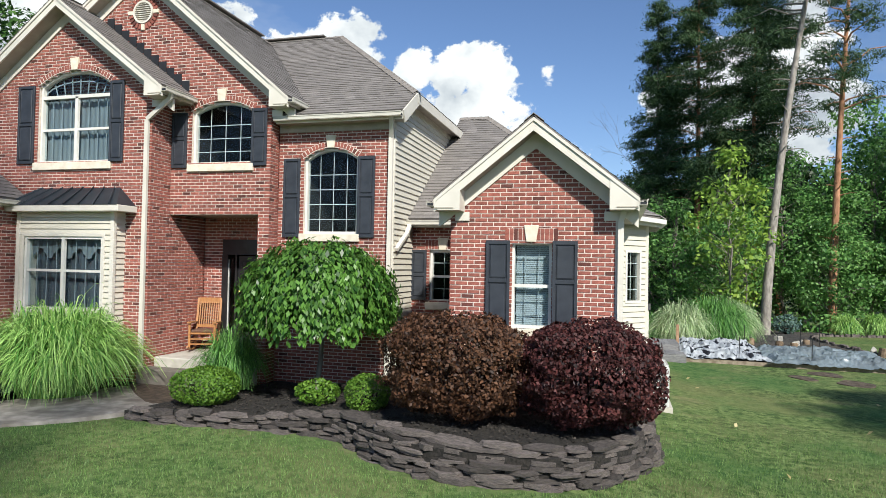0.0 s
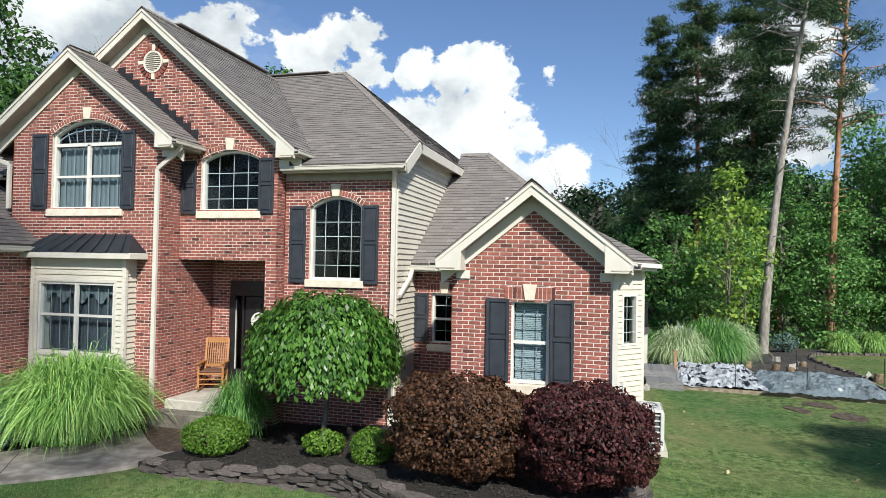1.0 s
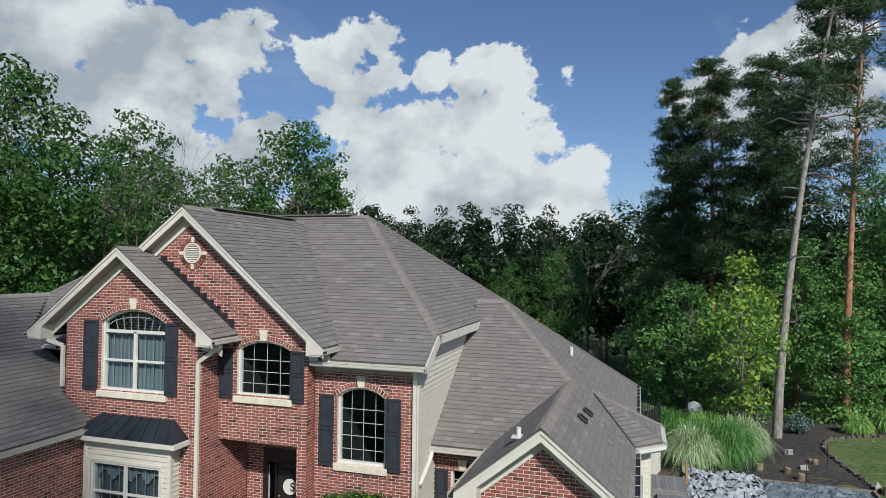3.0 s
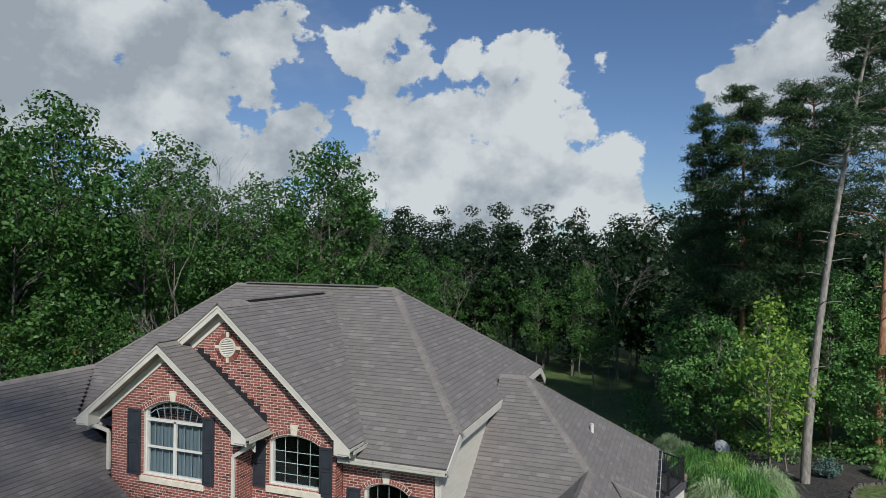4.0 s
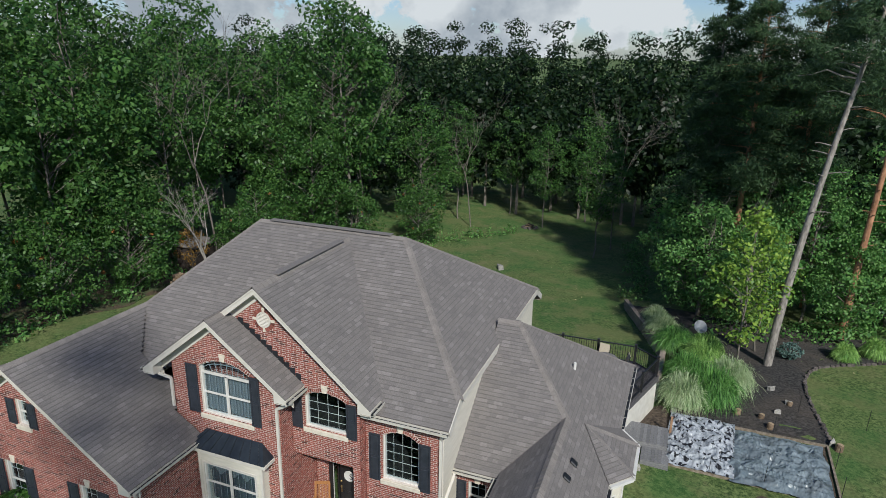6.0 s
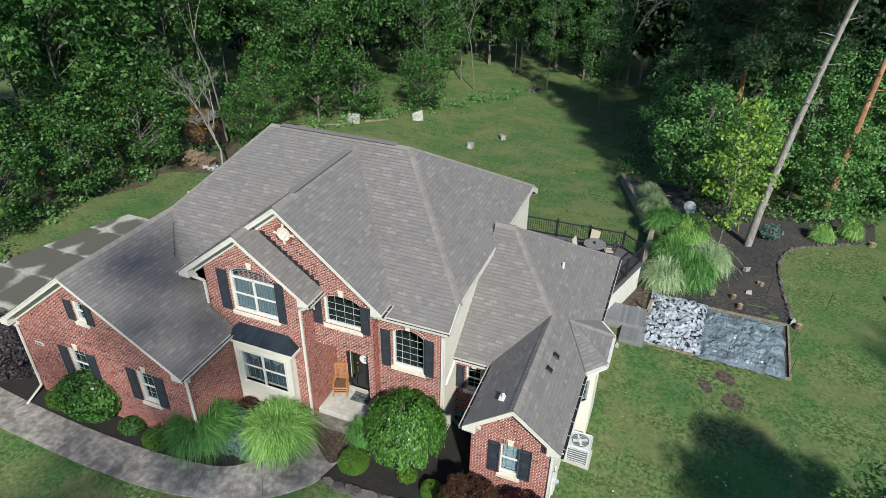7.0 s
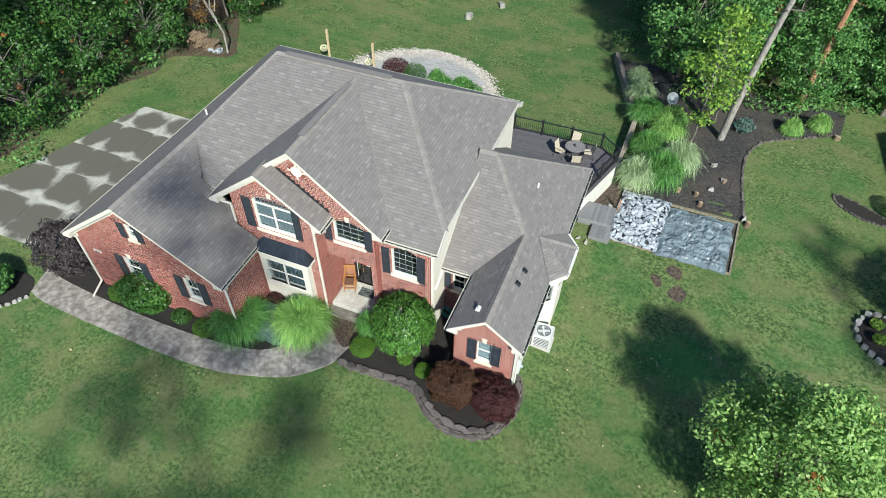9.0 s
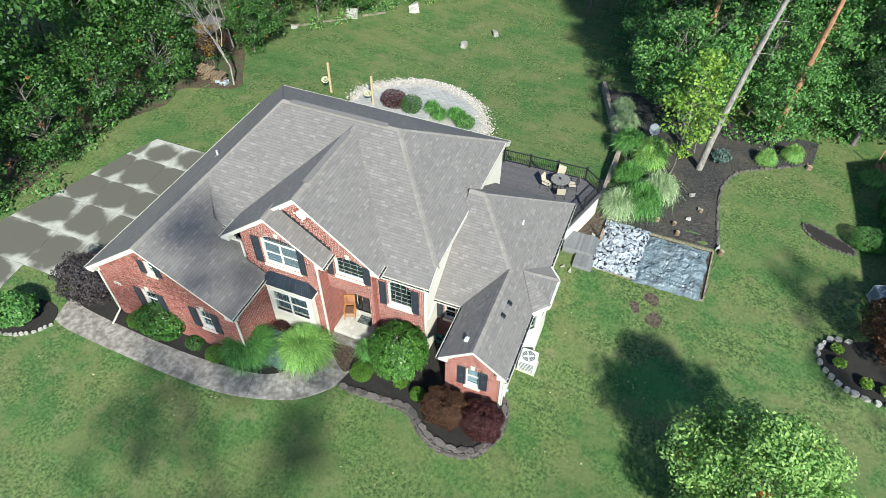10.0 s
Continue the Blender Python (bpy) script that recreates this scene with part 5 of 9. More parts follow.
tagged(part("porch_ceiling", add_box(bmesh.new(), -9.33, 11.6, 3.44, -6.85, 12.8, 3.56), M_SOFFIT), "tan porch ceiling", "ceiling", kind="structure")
brick_wall("wall_porch_right", (-7.03, 12.61), (0, -1), 1.21, 0.3, 3.43, [], [], "brick wall of the porch")
door = part("door", add_box(bmesh.new(), -8.25, 12.63, 0.5, -7.34, 12.68, 2.58, 0.004), M_BLACK, house, "black panelled front door")
for x0, x1 in ((-8.16, -7.83), (-7.76, -7.43)):
    box_part("panel", door, M_BLACK, x0, 12.61, 0.62, x1, 12.635, 1.3, 0.012)
    box_part("panel", door, M_BLACK, x0, 12.61, 1.42, x1, 12.635, 2.45, 0.012)
box_part("door_frame", house, M_BLACK, -8.65, 12.61, 2.6, -7.28, 12.71, 2.95, 0.004)
for x, w in ((-8.65, 0.15), (-8.31, 0.05), (-7.33, 0.05)):
    box_part("door_frame", house, M_BLACK, x, 12.59, 0.5, x + w, 12.71, 2.6, 0.004)
side = part("sidelight", add_box(bmesh.new(), -8.49, 12.65, 0.9, -8.32, 12.66, 2.5), M_GLASS, house, "narrow glass sidelight")
side.visible_shadow = False
box_part("sidelight_stop", house, M_VINYL, -8.505, 12.62, 0.9, -8.49, 12.66, 2.5, 0.002)
box_part("sidelight_panel", house, M_BLACK, -8.5, 12.64, 0.5, -8.32, 12.69, 0.9, 0.004)
for z in (1.58, 1.78):
    bm = bmesh.new()
    bmesh.ops.create_uvsphere(bm, u_segments=12, v_segments=8, radius=0.035, matrix=Matrix.Translation((-8.17, 12.58, z)))
    part("door_handle", bm, M_BRASS, door, "brass knob", True)
beam_part("door_handle", door, M_BRASS, (-8.17, 12.585, 1.56), (-8.17, 12.585, 1.34), 0.025, 0.02, (0, -1, 0), label="brass pull handle")
# round plaque on the door, with a letter
bm = bmesh.new()
bmesh.ops.create_cone(bm, cap_ends=True, segments=28, radius1=0.2, radius2=0.19, depth=0.02, matrix=pose(-7.88, 12.595, 2.03, 90))
plaque = tagged(part("door_plaque", bm, M_VINYL), "round white plaque with a black letter hung on the door", "plaque")
font = bpy.data.curves.new("letter", "FONT")
font.body, font.size, font.extrude, font.align_x, font.align_y = "S", 0.3, 0.004, "CENTER", "CENTER"
letter = new("letter", font)
letter.parent = plaque
letter.data.materials.append(M_BLACK)
letter.matrix_basis = pose(-7.8, 12.578, 2.03, 90)

mat_ob = tagged(part("doormat", add_box(bmesh.new(), -8.2, 11.85, 0.482, -7.42, 12.35, 0.5, 0.004), M_MAT), "dark patterned rubber doormat on the porch", "doormat")


def rocking_chair(m):
    """A slatted oak rocker."""
    root = empty("rocking_chair", "golden oak rocking chair with a slatted back on the porch", "chair")

    def bar(name, p, q, w, h, up=(0, 0, 1)):
        return part(name, add_beam(bmesh.new(), p, q, w, h, up, -h / 2), M_WOOD, root)

    for s in (-0.27, 0.27):
        bm = bmesh.new()
        arc = [(s, -0.42 + 0.9 * k / 10, 0.03 + 0.1 * (k / 5 - 1) ** 2) for k in range(11)]
        add_tube(bm, arc, [0.022] * 11, 6)
        part("rocker", bm, M_WOOD, root)
        bar("front_leg", (s, -0.25, 0.06), (s, -0.25, 0.62), 0.045, 0.045, (0, 1, 0))
        bar("back_post", (s * 0.93, 0.17, 0.06), (s * 0.93, 0.42, 1.14), 0.045, 0.045, (0, 1, 0))
        bar("armrest", (s, -0.33, 0.64), (s, 0.26, 0.62), 0.085, 0.025)
        bar("side_stretcher", (s, -0.25, 0.2), (s * 0.93, 0.2, 0.2), 0.025, 0.025)
    for z in (0.17, 0.28):
        bar("front_stretcher", (-0.27, -0.25, z), (0.27, -0.25, z), 0.025, 0.025)
    bar("top_rail", (-0.25, 0.41, 1.09), (0.25, 0.41, 1.09), 0.03, 0.12)
    bar("lower_rail", (-0.25, 0.27, 0.52), (0.25, 0.27, 0.52), 0.03, 0.06)
    for k in range(9):
        x = -0.2 + 0.05 * k
        bar("back_slat", (x, 0.275, 0.53), (x, 0.4, 1.06), 0.022, 0.014, (0, 1, 0))
    part("seat", add_box(bmesh.new(), -0.27, -0.29, 0.38, 0.27, 0.24, 0.42, 0.012), M_WOOD, root)
    part("cushion", add_box(bmesh.new(), -0.24, -0.27, 0.42, 0.24, 0.2, 0.47, 0.02), M_SEAT, root, "brown seat cushion")
    root.matrix_basis = m
    return root


rocking_chair(pose(-8.72, 12.14, 0.485, 0, 0, 22) @ Matrix.Diagonal((0.97, 0.97, 0.99, 1)))

# small plate on the garage wall
plate = tagged(part("wall_plate", add_box(bmesh.new(), -19.48, 8.07, 2.58, -19.06, 8.095, 2.74, 0.004), M_VINYL), "small white plate with dark bars on the brick wall", "sign")
for k in range(4):
    box_part("bar", plate, M_BLACK, -19.43 + k * 0.085, 8.064, 2.61, -19.38 + k * 0.085, 8.072, 2.71, 0.0)

# roof pipes and vents
for p, h, r in (((-1.5, 17.38, 4.86), 0.38, 0.05), ((-17.9, 15.6, 5.5), 0.4, 0.05), ((-1.75, 10.3, 4.4), 0.18, 0.045)):
    bm = bmesh.new()
    add_tube(bm, [(p[0], p[1], p[2] - 0.1), (p[0], p[1], p[2] + h)], [r, r], 12)
    add_box(bm, p[0] - 0.12, p[1] - 0.14, p[2] + 0.0, p[0] + 0.12, p[1] + 0.14, p[2] + 0.02, 0.004)
    part("vent_pipe", bm, M_VINYL, house, "white plastic vent pipe with a flange")
for x, y in ((-0.75, 12.1), (-0.7, 12.9)):
    z = WG_Z - WG_S * (x - WG_X)
    bm = add_box(bmesh.new(), -0.13, -0.12, 0.0, 0.13, 0.12, 0.07, 0.03)
    part("roof_vent", bm, M_BLACK, house, "low black roof vent").matrix_basis = pose(x, y, z + 0.01, 0, math.degrees(math.atan(WG_S)), 0)
# small hipped roof over the angled bay
bay_top = Vector((-0.7, 15.0, WG_Z - WG_S * (-0.7 - WG_X)))
ring = [(0.312, 13.4, wg_eave), (0.9, 14.1, 3.5), (0.9, 15.85, 3.5), (0.312, 16.5, wg_eave)]
for a, b in zip(ring, ring[1:]):
    tri = [Vector(a) + Vector((0, 0, 0.05)), Vector(b) + Vector((0, 0, 0.05)), bay_top + Vector((0, 0, 0.05))]
    level = sorted((tri[0], tri[1]), key=lambda q: q.z)[0]
    roof_plane("roof_bay", [tuple(q) for q in tri], [tuple(tri[0]), tuple(tri[1])])
    o = Vector((b[1] - a[1], a[0] - b[0], 0)).normalized()
    beam_part("fascia", house, M_TRIM, Vector(a) - o * 0.01, Vector(b) - o * 0.01, 0.03, 0.16)
    beam_part("gutter", house, M_VINYL, Vector(a) + o * 0.06, Vector(b) + o * 0.06, 0.1, 0.09, drop=0.0, label="white metal gutter")
bm = bmesh.new()
vs = [bm.verts.new((x, y, 3.4)) for x, y, z in ring]
bm.faces.new(vs)
part("soffit", bm, M_SOFFIT, house)
for k in (1, 2):
    ridge_caps("ridge_cap", (ring[k][0], ring[k][1], ring[k][2] + 0.05), bay_top + Vector((0, 0, 0.05)), (0.7, -0.7, -0.5), (0.7, 0.7, -0.5))

# ---------------------------------------------------------------- foliage helpers
rng = np.random.default_rng(7)


def leaf_cloud(name, centres, normals, sizes, material, parent=None, aspect=0.55, label="", fold=0.18, hang=False):
    """One mesh of many leaves: each a folded lozenge at its place, with its normal and size."""
    n = len(centres)
    normals = normals / np.maximum(np.linalg.norm(normals, axis=1, keepdims=True), 1e-6)
    ref = rng.normal(size=(n, 3))
    a = np.cross(normals, ref)
    if hang:
        a = np.array([0, 0, -1.0]) + normals * normals[:, 2:3] + ref * 0.22
    a /= np.maximum(np.linalg.norm(a, axis=1, keepdims=True), 1e-6)
    b = np.cross(normals, a)
    s = np.asarray(sizes).reshape(n, 1)
    verts = np.empty((n, 4, 3))
    verts[:, 0] = centres - a * s * 0.5
    verts[:, 1] = centres + b * s * 0.5 * aspect + normals * s * fold * 0.5
    verts[:, 2] = centres + a * s * 0.5
    verts[:, 3] = centres - b * s * 0.5 * aspect + normals * s * fold * 0.5
    me = bpy.data.meshes.new(name)
    me.vertices.add(n * 4)
    me.vertices.foreach_set("co", verts.reshape(-1))
    me.loops.add(n * 4)
    me.loops.foreach_set("vertex_index", np.arange(n * 4))
    me.polygons.add(n)
    me.polygons.foreach_set("loop_start", np.arange(n) * 4)
    me.update(calc_edges=True)
    me.materials.append(material)
    ob = new(name, me)
    if parent:
        ob.parent = parent
    if label:
        tagged(ob, label)
    return ob


def sphere_points(n):
    v = rng.normal(size=(n, 3))
    return v / np.linalg.norm(v, axis=1, keepdims=True)


def clump_leaves(clumps, per, leaf, flat=0.75, up=0.5):
    """Leaves scattered in the outer part of each clump (place, radius)."""
    cs, ns, ss = [], [], []
    for c, r in clumps:
        n = max(int(per * r * r), 8)
        d = sphere_points(n)
        q = np.array(c) + d * np.array([1, 1, flat]) * (r * rng.uniform(0.35, 1.0, (n, 1)) ** 0.6)
        cs.append(q)
        ns.append(d + rng.normal(size=(n, 3)) * 0.6 + np.array([0, 0, up]))
        ss.append(leaf * rng.uniform(0.6, 1.3, n))
    return np.concatenate(cs), np.concatenate(ns), np.concatenate(ss)


def limbs_mesh(name, paths, material, parent, label=""):
    bm = bmesh.new()
    for pts, radii in paths:
        add_tube_raw(bm, pts, radii, 7 if radii[0] > 0.08 else 4)
    return part(name, bm, material, parent, label, True)


def add_tube_raw(bm, points, radii, sides):
    rings = []
    ref = Vector((0.31, 0.9, 0.3))
    n = len(points)
    for k, (p, r) in enumerate(zip(points, radii)):
        d = (Vector(points[min(k + 1, n - 1)]) - Vector(points[max(k - 1, 0)])).normalized()
        s = d.cross(ref).normalized()
        t = s.cross(d)
        rings.append([bm.verts.new(Vector(p) + (s * math.cos(q * math.tau / sides) + t * math.sin(q * math.tau / sides)) * r) for q in range(sides)])
    for a, b in zip(rings, rings[1:]):
        for q in range(sides):
            bm.faces.new((a[q], b[q], b[(q + 1) % sides], a[(q + 1) % sides]))
    bm.faces.new(rings[-1])


def bent(p, q, sag=0.1, n=5, jitter=0.06):
    p, q = Vector(p), Vector(q)
    d = (q - p).length
    out = []
    for k in range(n + 1):
        t = k / n
        c = p.lerp(q, t)
        c.z += sag * d * math.sin(math.pi * t)
        if 0 < k < n:
            c += Vector(rng.normal(size=3)) * jitter * d * 0.5
        out.append(c)
    return out


def broadleaf(name, label, height, radius, bare, material, leaf=0.3, clumps=70, per=38, size=(0.09, 0.16), trunk=0.16, bark=None, sparse=False, category="tree", shape=1.0):
    """A leafy tree: tapered trunk, limbs to the clumps of its crown."""
    root = empty(name, label, category)
    lean = rng.normal(size=2) * height * 0.02
    top = Vector((lean[0], lean[1], height * 0.86))
    stem = bent((0, 0, -0.3), top, 0.0, 8, 0.02)
    paths = [(stem, [trunk * (1 - 0.85 * k / 8) for k in range(9)])]
    centre = np.array([lean[0] * 0.6, lean[1] * 0.6, bare + (height - bare) * 0.5])
    half = np.array([radius, radius, (height - bare) * 0.5])
    places = []
    for k in range(clumps):
        d = sphere_points(1)[0]
        f = rng.uniform(0.35, 1.0) ** 0.5
        squeeze = 1.0 if d[2] < 0 else (1 - 0.35 * d[2] * shape)
        c = centre + d * half * f * np.array([squeeze, squeeze, 1])
        c += rng.normal(size=3) * radius * 0.08
        places.append((c, radius * rng.uniform(*(size[0] * 2, size[1] * 2))))
    for k in range(0, clumps, 2):
        c = Vector(places[k][0])
        z = max(bare * 0.7, c.z - (c.xy - Vector(lean) * 0.5).length * rng.uniform(0.5, 0.9))
        z = min(max(z, bare * 0.6), height * 0.8)
        t = (z + 0.3) / (height * 0.86 + 0.3)
        start = Vector((top.x * t, top.y * t, z))
        paths.append((bent(start, c, 0.08, 4), [max(trunk * 0.4 * (1 - t * 0.7), 0.02) * (1 - 0.8 * q / 4) for q in range(5)]))
    limbs_mesh("trunk", paths, bark or M_BARK, root)
    leaf_cloud("crown", *clump_leaves(places, per, leaf), material, root)
    return root


def conifer(name, label, height, radius, bare, material, droop=0.12, tiers=22, bark=None, tuft=0.5, blunt=0.7):
    """A needle tree: whorls of branches, tufts of needles along them."""
    root = empty(name, label, "tree")
    paths = [([(0, 0, -0.3), (0.05, 0, height * 0.5), (0, 0.05, height)], [0.26, 0.15, 0.02])]
    cs, ns, ss = [], [], []
    count = tiers * 6
    for k in range(count):
        t = (k + rng.uniform(-1.5, 1.5)) / count
        t = min(max(t, 0.0), 1.0)
        z = bare + (height - bare) * t
        profile = (1 - t) ** blunt * (0.55 + 0.45 * min(t * 5, 1))
        r = radius * profile * rng.choice([rng.uniform(0.35, 0.7), rng.uniform(0.7, 1.2)]) + 0.3
        a = rng.uniform(0, math.tau)
        end = Vector((math.cos(a) * r, math.sin(a) * r, z - r * droop + rng.normal() * 0.25))
        paths.append((bent((0, 0, z), end, 0.06, 3, 0.05), [0.05 * (1 - t * 0.6), 0.035, 0.02, 0.008]))
        m = int(70 + 190 * r)
        f = rng.uniform(0.2, 1.06, m) ** 0.8
        base = np.array([0, 0, z]) + np.outer(f, np.array(end) - np.array([0, 0, z]))
        side = rng.normal(size=(m, 3)) * np.array([0.36, 0.36, 0.2]) * (0.4 + 0.25 * r)
        cs.append(base + side)
        ns.append(rng.normal(size=(m, 3)) + np.array([0, 0, 0.35]))
        ss.append(tuft * 0.6 * rng.uniform(0.5, 1.3, m))
    limbs_mesh("trunk", paths, bark or M_BARK, root)
    leaf_cloud("crown", np.concatenate(cs), np.concatenate(ns), np.concatenate(ss), material, root, 0.17)
    return root


def scots_pine(name, label, height, first, bark, lean=(0, 0), spread=3.2):
    """A tall pine with a long bare trunk and flat clouds of needles near the top."""
    root = empty(name, label, "tree")
    top = Vector((lean[0], lean[1], height))
    stem = [Vector((lean[0] * t ** 1.5, lean[1] * t ** 1.5, -0.3 + (height + 0.3) * t)) for t in np.linspace(0, 1, 10)]
    paths = [(stem, [0.24 * (1 - 0.82 * k / 9) for k in range(10)])]
    places = []
    for k in range(44):
        t = rng.uniform(first, 1.0)
        c = Vector((lean[0] * t ** 1.5, lean[1] * t ** 1.5, height * t))
        a = rng.uniform(0, math.tau)
        r = spread * (1.15 - t) ** 0.5 * rng.uniform(0.35, 1.2)
        end = c + Vector((math.cos(a) * r, math.sin(a) * r, r * rng.uniform(-0.05, 0.35)))
        paths.append((bent(c, end, 0.1, 4), [0.06, 0.05, 0.035, 0.025, 0.015]))
        for q in range(3):
            places.append((np.array(end) * (1 - q * 0.12) + np.array(c) * q * 0.12 + rng.normal(size=3) * 0.25, rng.uniform(0.45, 0.95)))
    for k in range(16):
        t = rng.uniform(0.2, first)
        c = Vector((lean[0] * t ** 1.5, lean[1] * t ** 1.5, height * t))
        a = rng.uniform(0, math.tau)
        out = rng.uniform(0.35, 1.1)
        paths.append((bent(c, c + Vector((math.cos(a) * out, math.sin(a) * out, out * 0.15)), 0.05, 3), [0.04, 0.03, 0.02, 0.01]))
    limbs_mesh("trunk", paths, bark, root)
    leaf_cloud("crown", *clump_leaves(places, 240, 0.34, 0.45, 0.6), M_NEEDLE, root, 0.14)
    return root


def bare_tree(name, label, height, bark, stems=1):
    """A leafless tree: limbs that fork to twigs."""
    root = empty(name, label, "tree")
    paths = []

    def grow(p, d, length, r, depth):
        end = p + d * length
        paths.append((bent(p, end, 0.03, 3, 0.05), [r, r * 0.9, r * 0.8, r * 0.65]))
        if depth == 0:
            return
        for k in range(3 if depth > 1 else 4):
            e = (d + Vector(rng.normal(size=3)) * 0.42 + Vector((0, 0, 0.16))).normalized()
            start = p.lerp(end, rng.uniform(0.45, 1.0))
            grow(start, e, length * rng.uniform(0.5, 0.75), r * 0.52, depth - 1)

    for s in range(stems):
        d = Vector((rng.normal() * 0.1, rng.normal() * 0.1, 1)).normalized()
        grow(Vector((rng.normal() * 0.3 * (stems > 1), rng.normal() * 0.3 * (stems > 1), -0.3)), d, height * 0.52, 0.085 if stems == 1 else 0.06, 4)
    limbs_mesh("trunk", paths, bark, root)
    return root


M_BARK_RED = surface("red_pine_bark", (0.26, 0.125, 0.065), (0.48, 0.25, 0.14), 7, 0.9, 0.9, 26, stretch=(1, 1, 0.3), depth=0.03)
M_BARK_PALE = surface("pale_bark", (0.17, 0.15, 0.13), (0.36, 0.325, 0.285), 8, 0.9, 0.8, 30, stretch=(1, 1, 0.35), depth=0.02)
M_LEAF_MIXED = leaf_surface("sumac_leaves", (0.02, 0.06, 0.018), (0.10, 0.17, 0.04))
M_LEAF_RED = leaf_surface("red_leaves", (0.10, 0.03, 0.012), (0.28, 0.07, 0.02))
# far leaves made much darker: cloud shade over the wood put into colour
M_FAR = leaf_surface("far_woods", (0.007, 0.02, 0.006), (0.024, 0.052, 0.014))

# ---------------------------------------------------------------- trees
PROTO = [
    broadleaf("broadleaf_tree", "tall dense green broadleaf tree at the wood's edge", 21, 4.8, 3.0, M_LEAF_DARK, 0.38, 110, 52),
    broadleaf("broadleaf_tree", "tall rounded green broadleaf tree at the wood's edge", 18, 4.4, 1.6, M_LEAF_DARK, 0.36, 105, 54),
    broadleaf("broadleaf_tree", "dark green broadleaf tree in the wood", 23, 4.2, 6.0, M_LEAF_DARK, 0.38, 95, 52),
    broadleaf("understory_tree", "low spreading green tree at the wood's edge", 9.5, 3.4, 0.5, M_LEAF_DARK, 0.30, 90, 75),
    # two of the trees above with the brighter leaf copy, for the better lit right side
    broadleaf("broadleaf_tree", "leafy bright green tree above the garden", 18, 4.4, 1.6, M_LEAF, 0.34, 105, 60),
    broadleaf("understory_tree", "low spreading bright green tree above the garden", 9.5, 3.4, 0.5, M_LEAF, 0.30, 90, 75),
]
tufts = [(np.array([3.0 * math.cos(q * 2.4), 3.0 * math.sin(q * 2.4), 3.2 + 0.42 * q]) * np.array([1 - 0.035 * q, 1 - 0.035 * q, 1]), 0.2) for q in range(0, 14, 2)]
leaf_cloud("seed_heads", *clump_leaves(tufts, 420, 0.17), leaf_surface("orange_seed_heads", (0.26, 0.09, 0.03), (0.48, 0.22, 0.07)), PROTO[3], label="rust-orange seed heads")
HOMES = {
    0: [(-36.5, 19.5, 1.0), (-38, 29, 1.06), (-47, 23, 1.15), (-41, 41, 1.0), (-50, 34, 1.05), (-34, 47, 0.95), (-38, 8, 1.0), (-46, 14, 1.05), (-31, 51, 1.13)],
    1: [(-35.5, 14, 0.95), (-35.8, 25, 0.9), (-44, 33, 1.05), (-37, 35, 0.95), (-29.5, 44.5, 0.78), (-37, 3, 0.95), (-24.5, 58, 0.8)],
    2: [(-43, 45, 1.07), (-53, 42, 1.0), (-40, 52, 0.95), (-31, 56, 0.97), (-28.5, 49.5, 1.06), (8.5, 52, 0.75), (4.5, 58, 0.75), (-48, 52, 1.0)],
    3: [(-33.2, 11, 0.8), (-33, 17, 0.8), (-33.2, 22, 0.75), (-32.8, 27, 0.75), (-30.6, 35.6, 0.62), (-35.5, 31.5, 0.8), (-31, 39, 0.75), (-27, 48, 0.7), (-23, 53, 0.7), (-34.8, 6, 0.9)],
    4: [(9.5, 41.5, 0.62), (20, 41, 0.8), (14.5, 42.5, 0.68), (16, 47, 0.9), (24, 44, 0.95)],
    5: [(3.2, 40.5, 0.85), (2.2, 45.5, 1.0), (6.0, 38.8, 0.72), (11.5, 39.3, 0.7), (16, 41.5, 0.75), (19, 44, 0.8), (13, 43, 0.9), (24, 40, 0.9), (7.5, 44, 1.1), (2.6, 52, 0.9)],
}
for k, homes in HOMES.items():
    for j, (x, y, s) in enumerate(homes):
        m = pose(x, y, ground_z(x, y), 0, 0, 73 * j + 20 * k)
        if j == 0:
            PROTO[k].matrix_basis = m
            PROTO[k].scale = (s, s, s)
        else:
            ob = copy_thing(PROTO[k], m)
            ob.scale = (s, s, s)

# conifers on the far side of the garden
fir = conifer("spruce_tree", "tall dark spruce with drooping branches", 23, 3.0, 3.0, M_NEEDLE, 0.18, 26)
fir.matrix_basis = pose(2.6, 46, -2)
copy_thing(fir, pose(16.8, 40.5, -1.2, 0, 0, 50)).scale = (0.85, 0.85, 0.8)
white = conifer("white_pine", "tall dark pine with level branches", 23.5, 3.4, 8.0, M_NEEDLE, -0.05, 19, M_BARK_RED, 0.55, 0.42)
white.matrix_basis = pose(5.0, 44.2, -1.8)
copy_thing(white, pose(8.3, 43.6, -1.5, 0, 0, 130)).scale = (0.9, 0.9, 0.97)
pine = scots_pine("pine_tree", "tall pine with a pale grey trunk leaning over the garden", 23, 0.62, M_BARK_PALE, (3.0, 0.6), 3.6)
pine.matrix_basis = pose(6.75, 32.8, -0.6)
red_pine = scots_pine("pine_tree", "tall pine with an orange-red trunk", 24, 0.5, M_BARK_RED, (1.0, -0.4), 4.2)
red_pine.matrix_basis = pose(11.4, 39.2, -0.9)
copy_thing(red_pine, pose(10.3, 46, -1.6, 0, 0, 200)).scale = (0.9, 0.9, 0.98)

lime = broadleaf("lime_green_tree", "slender yellow-green young tree in the garden", 9.2, 1.9, 1.2, M_LEAF_LIME, 0.27, 60, 75, (0.11, 0.19), 0.07)
lime.matrix_basis = pose(5.0, 31.6, -0.6)
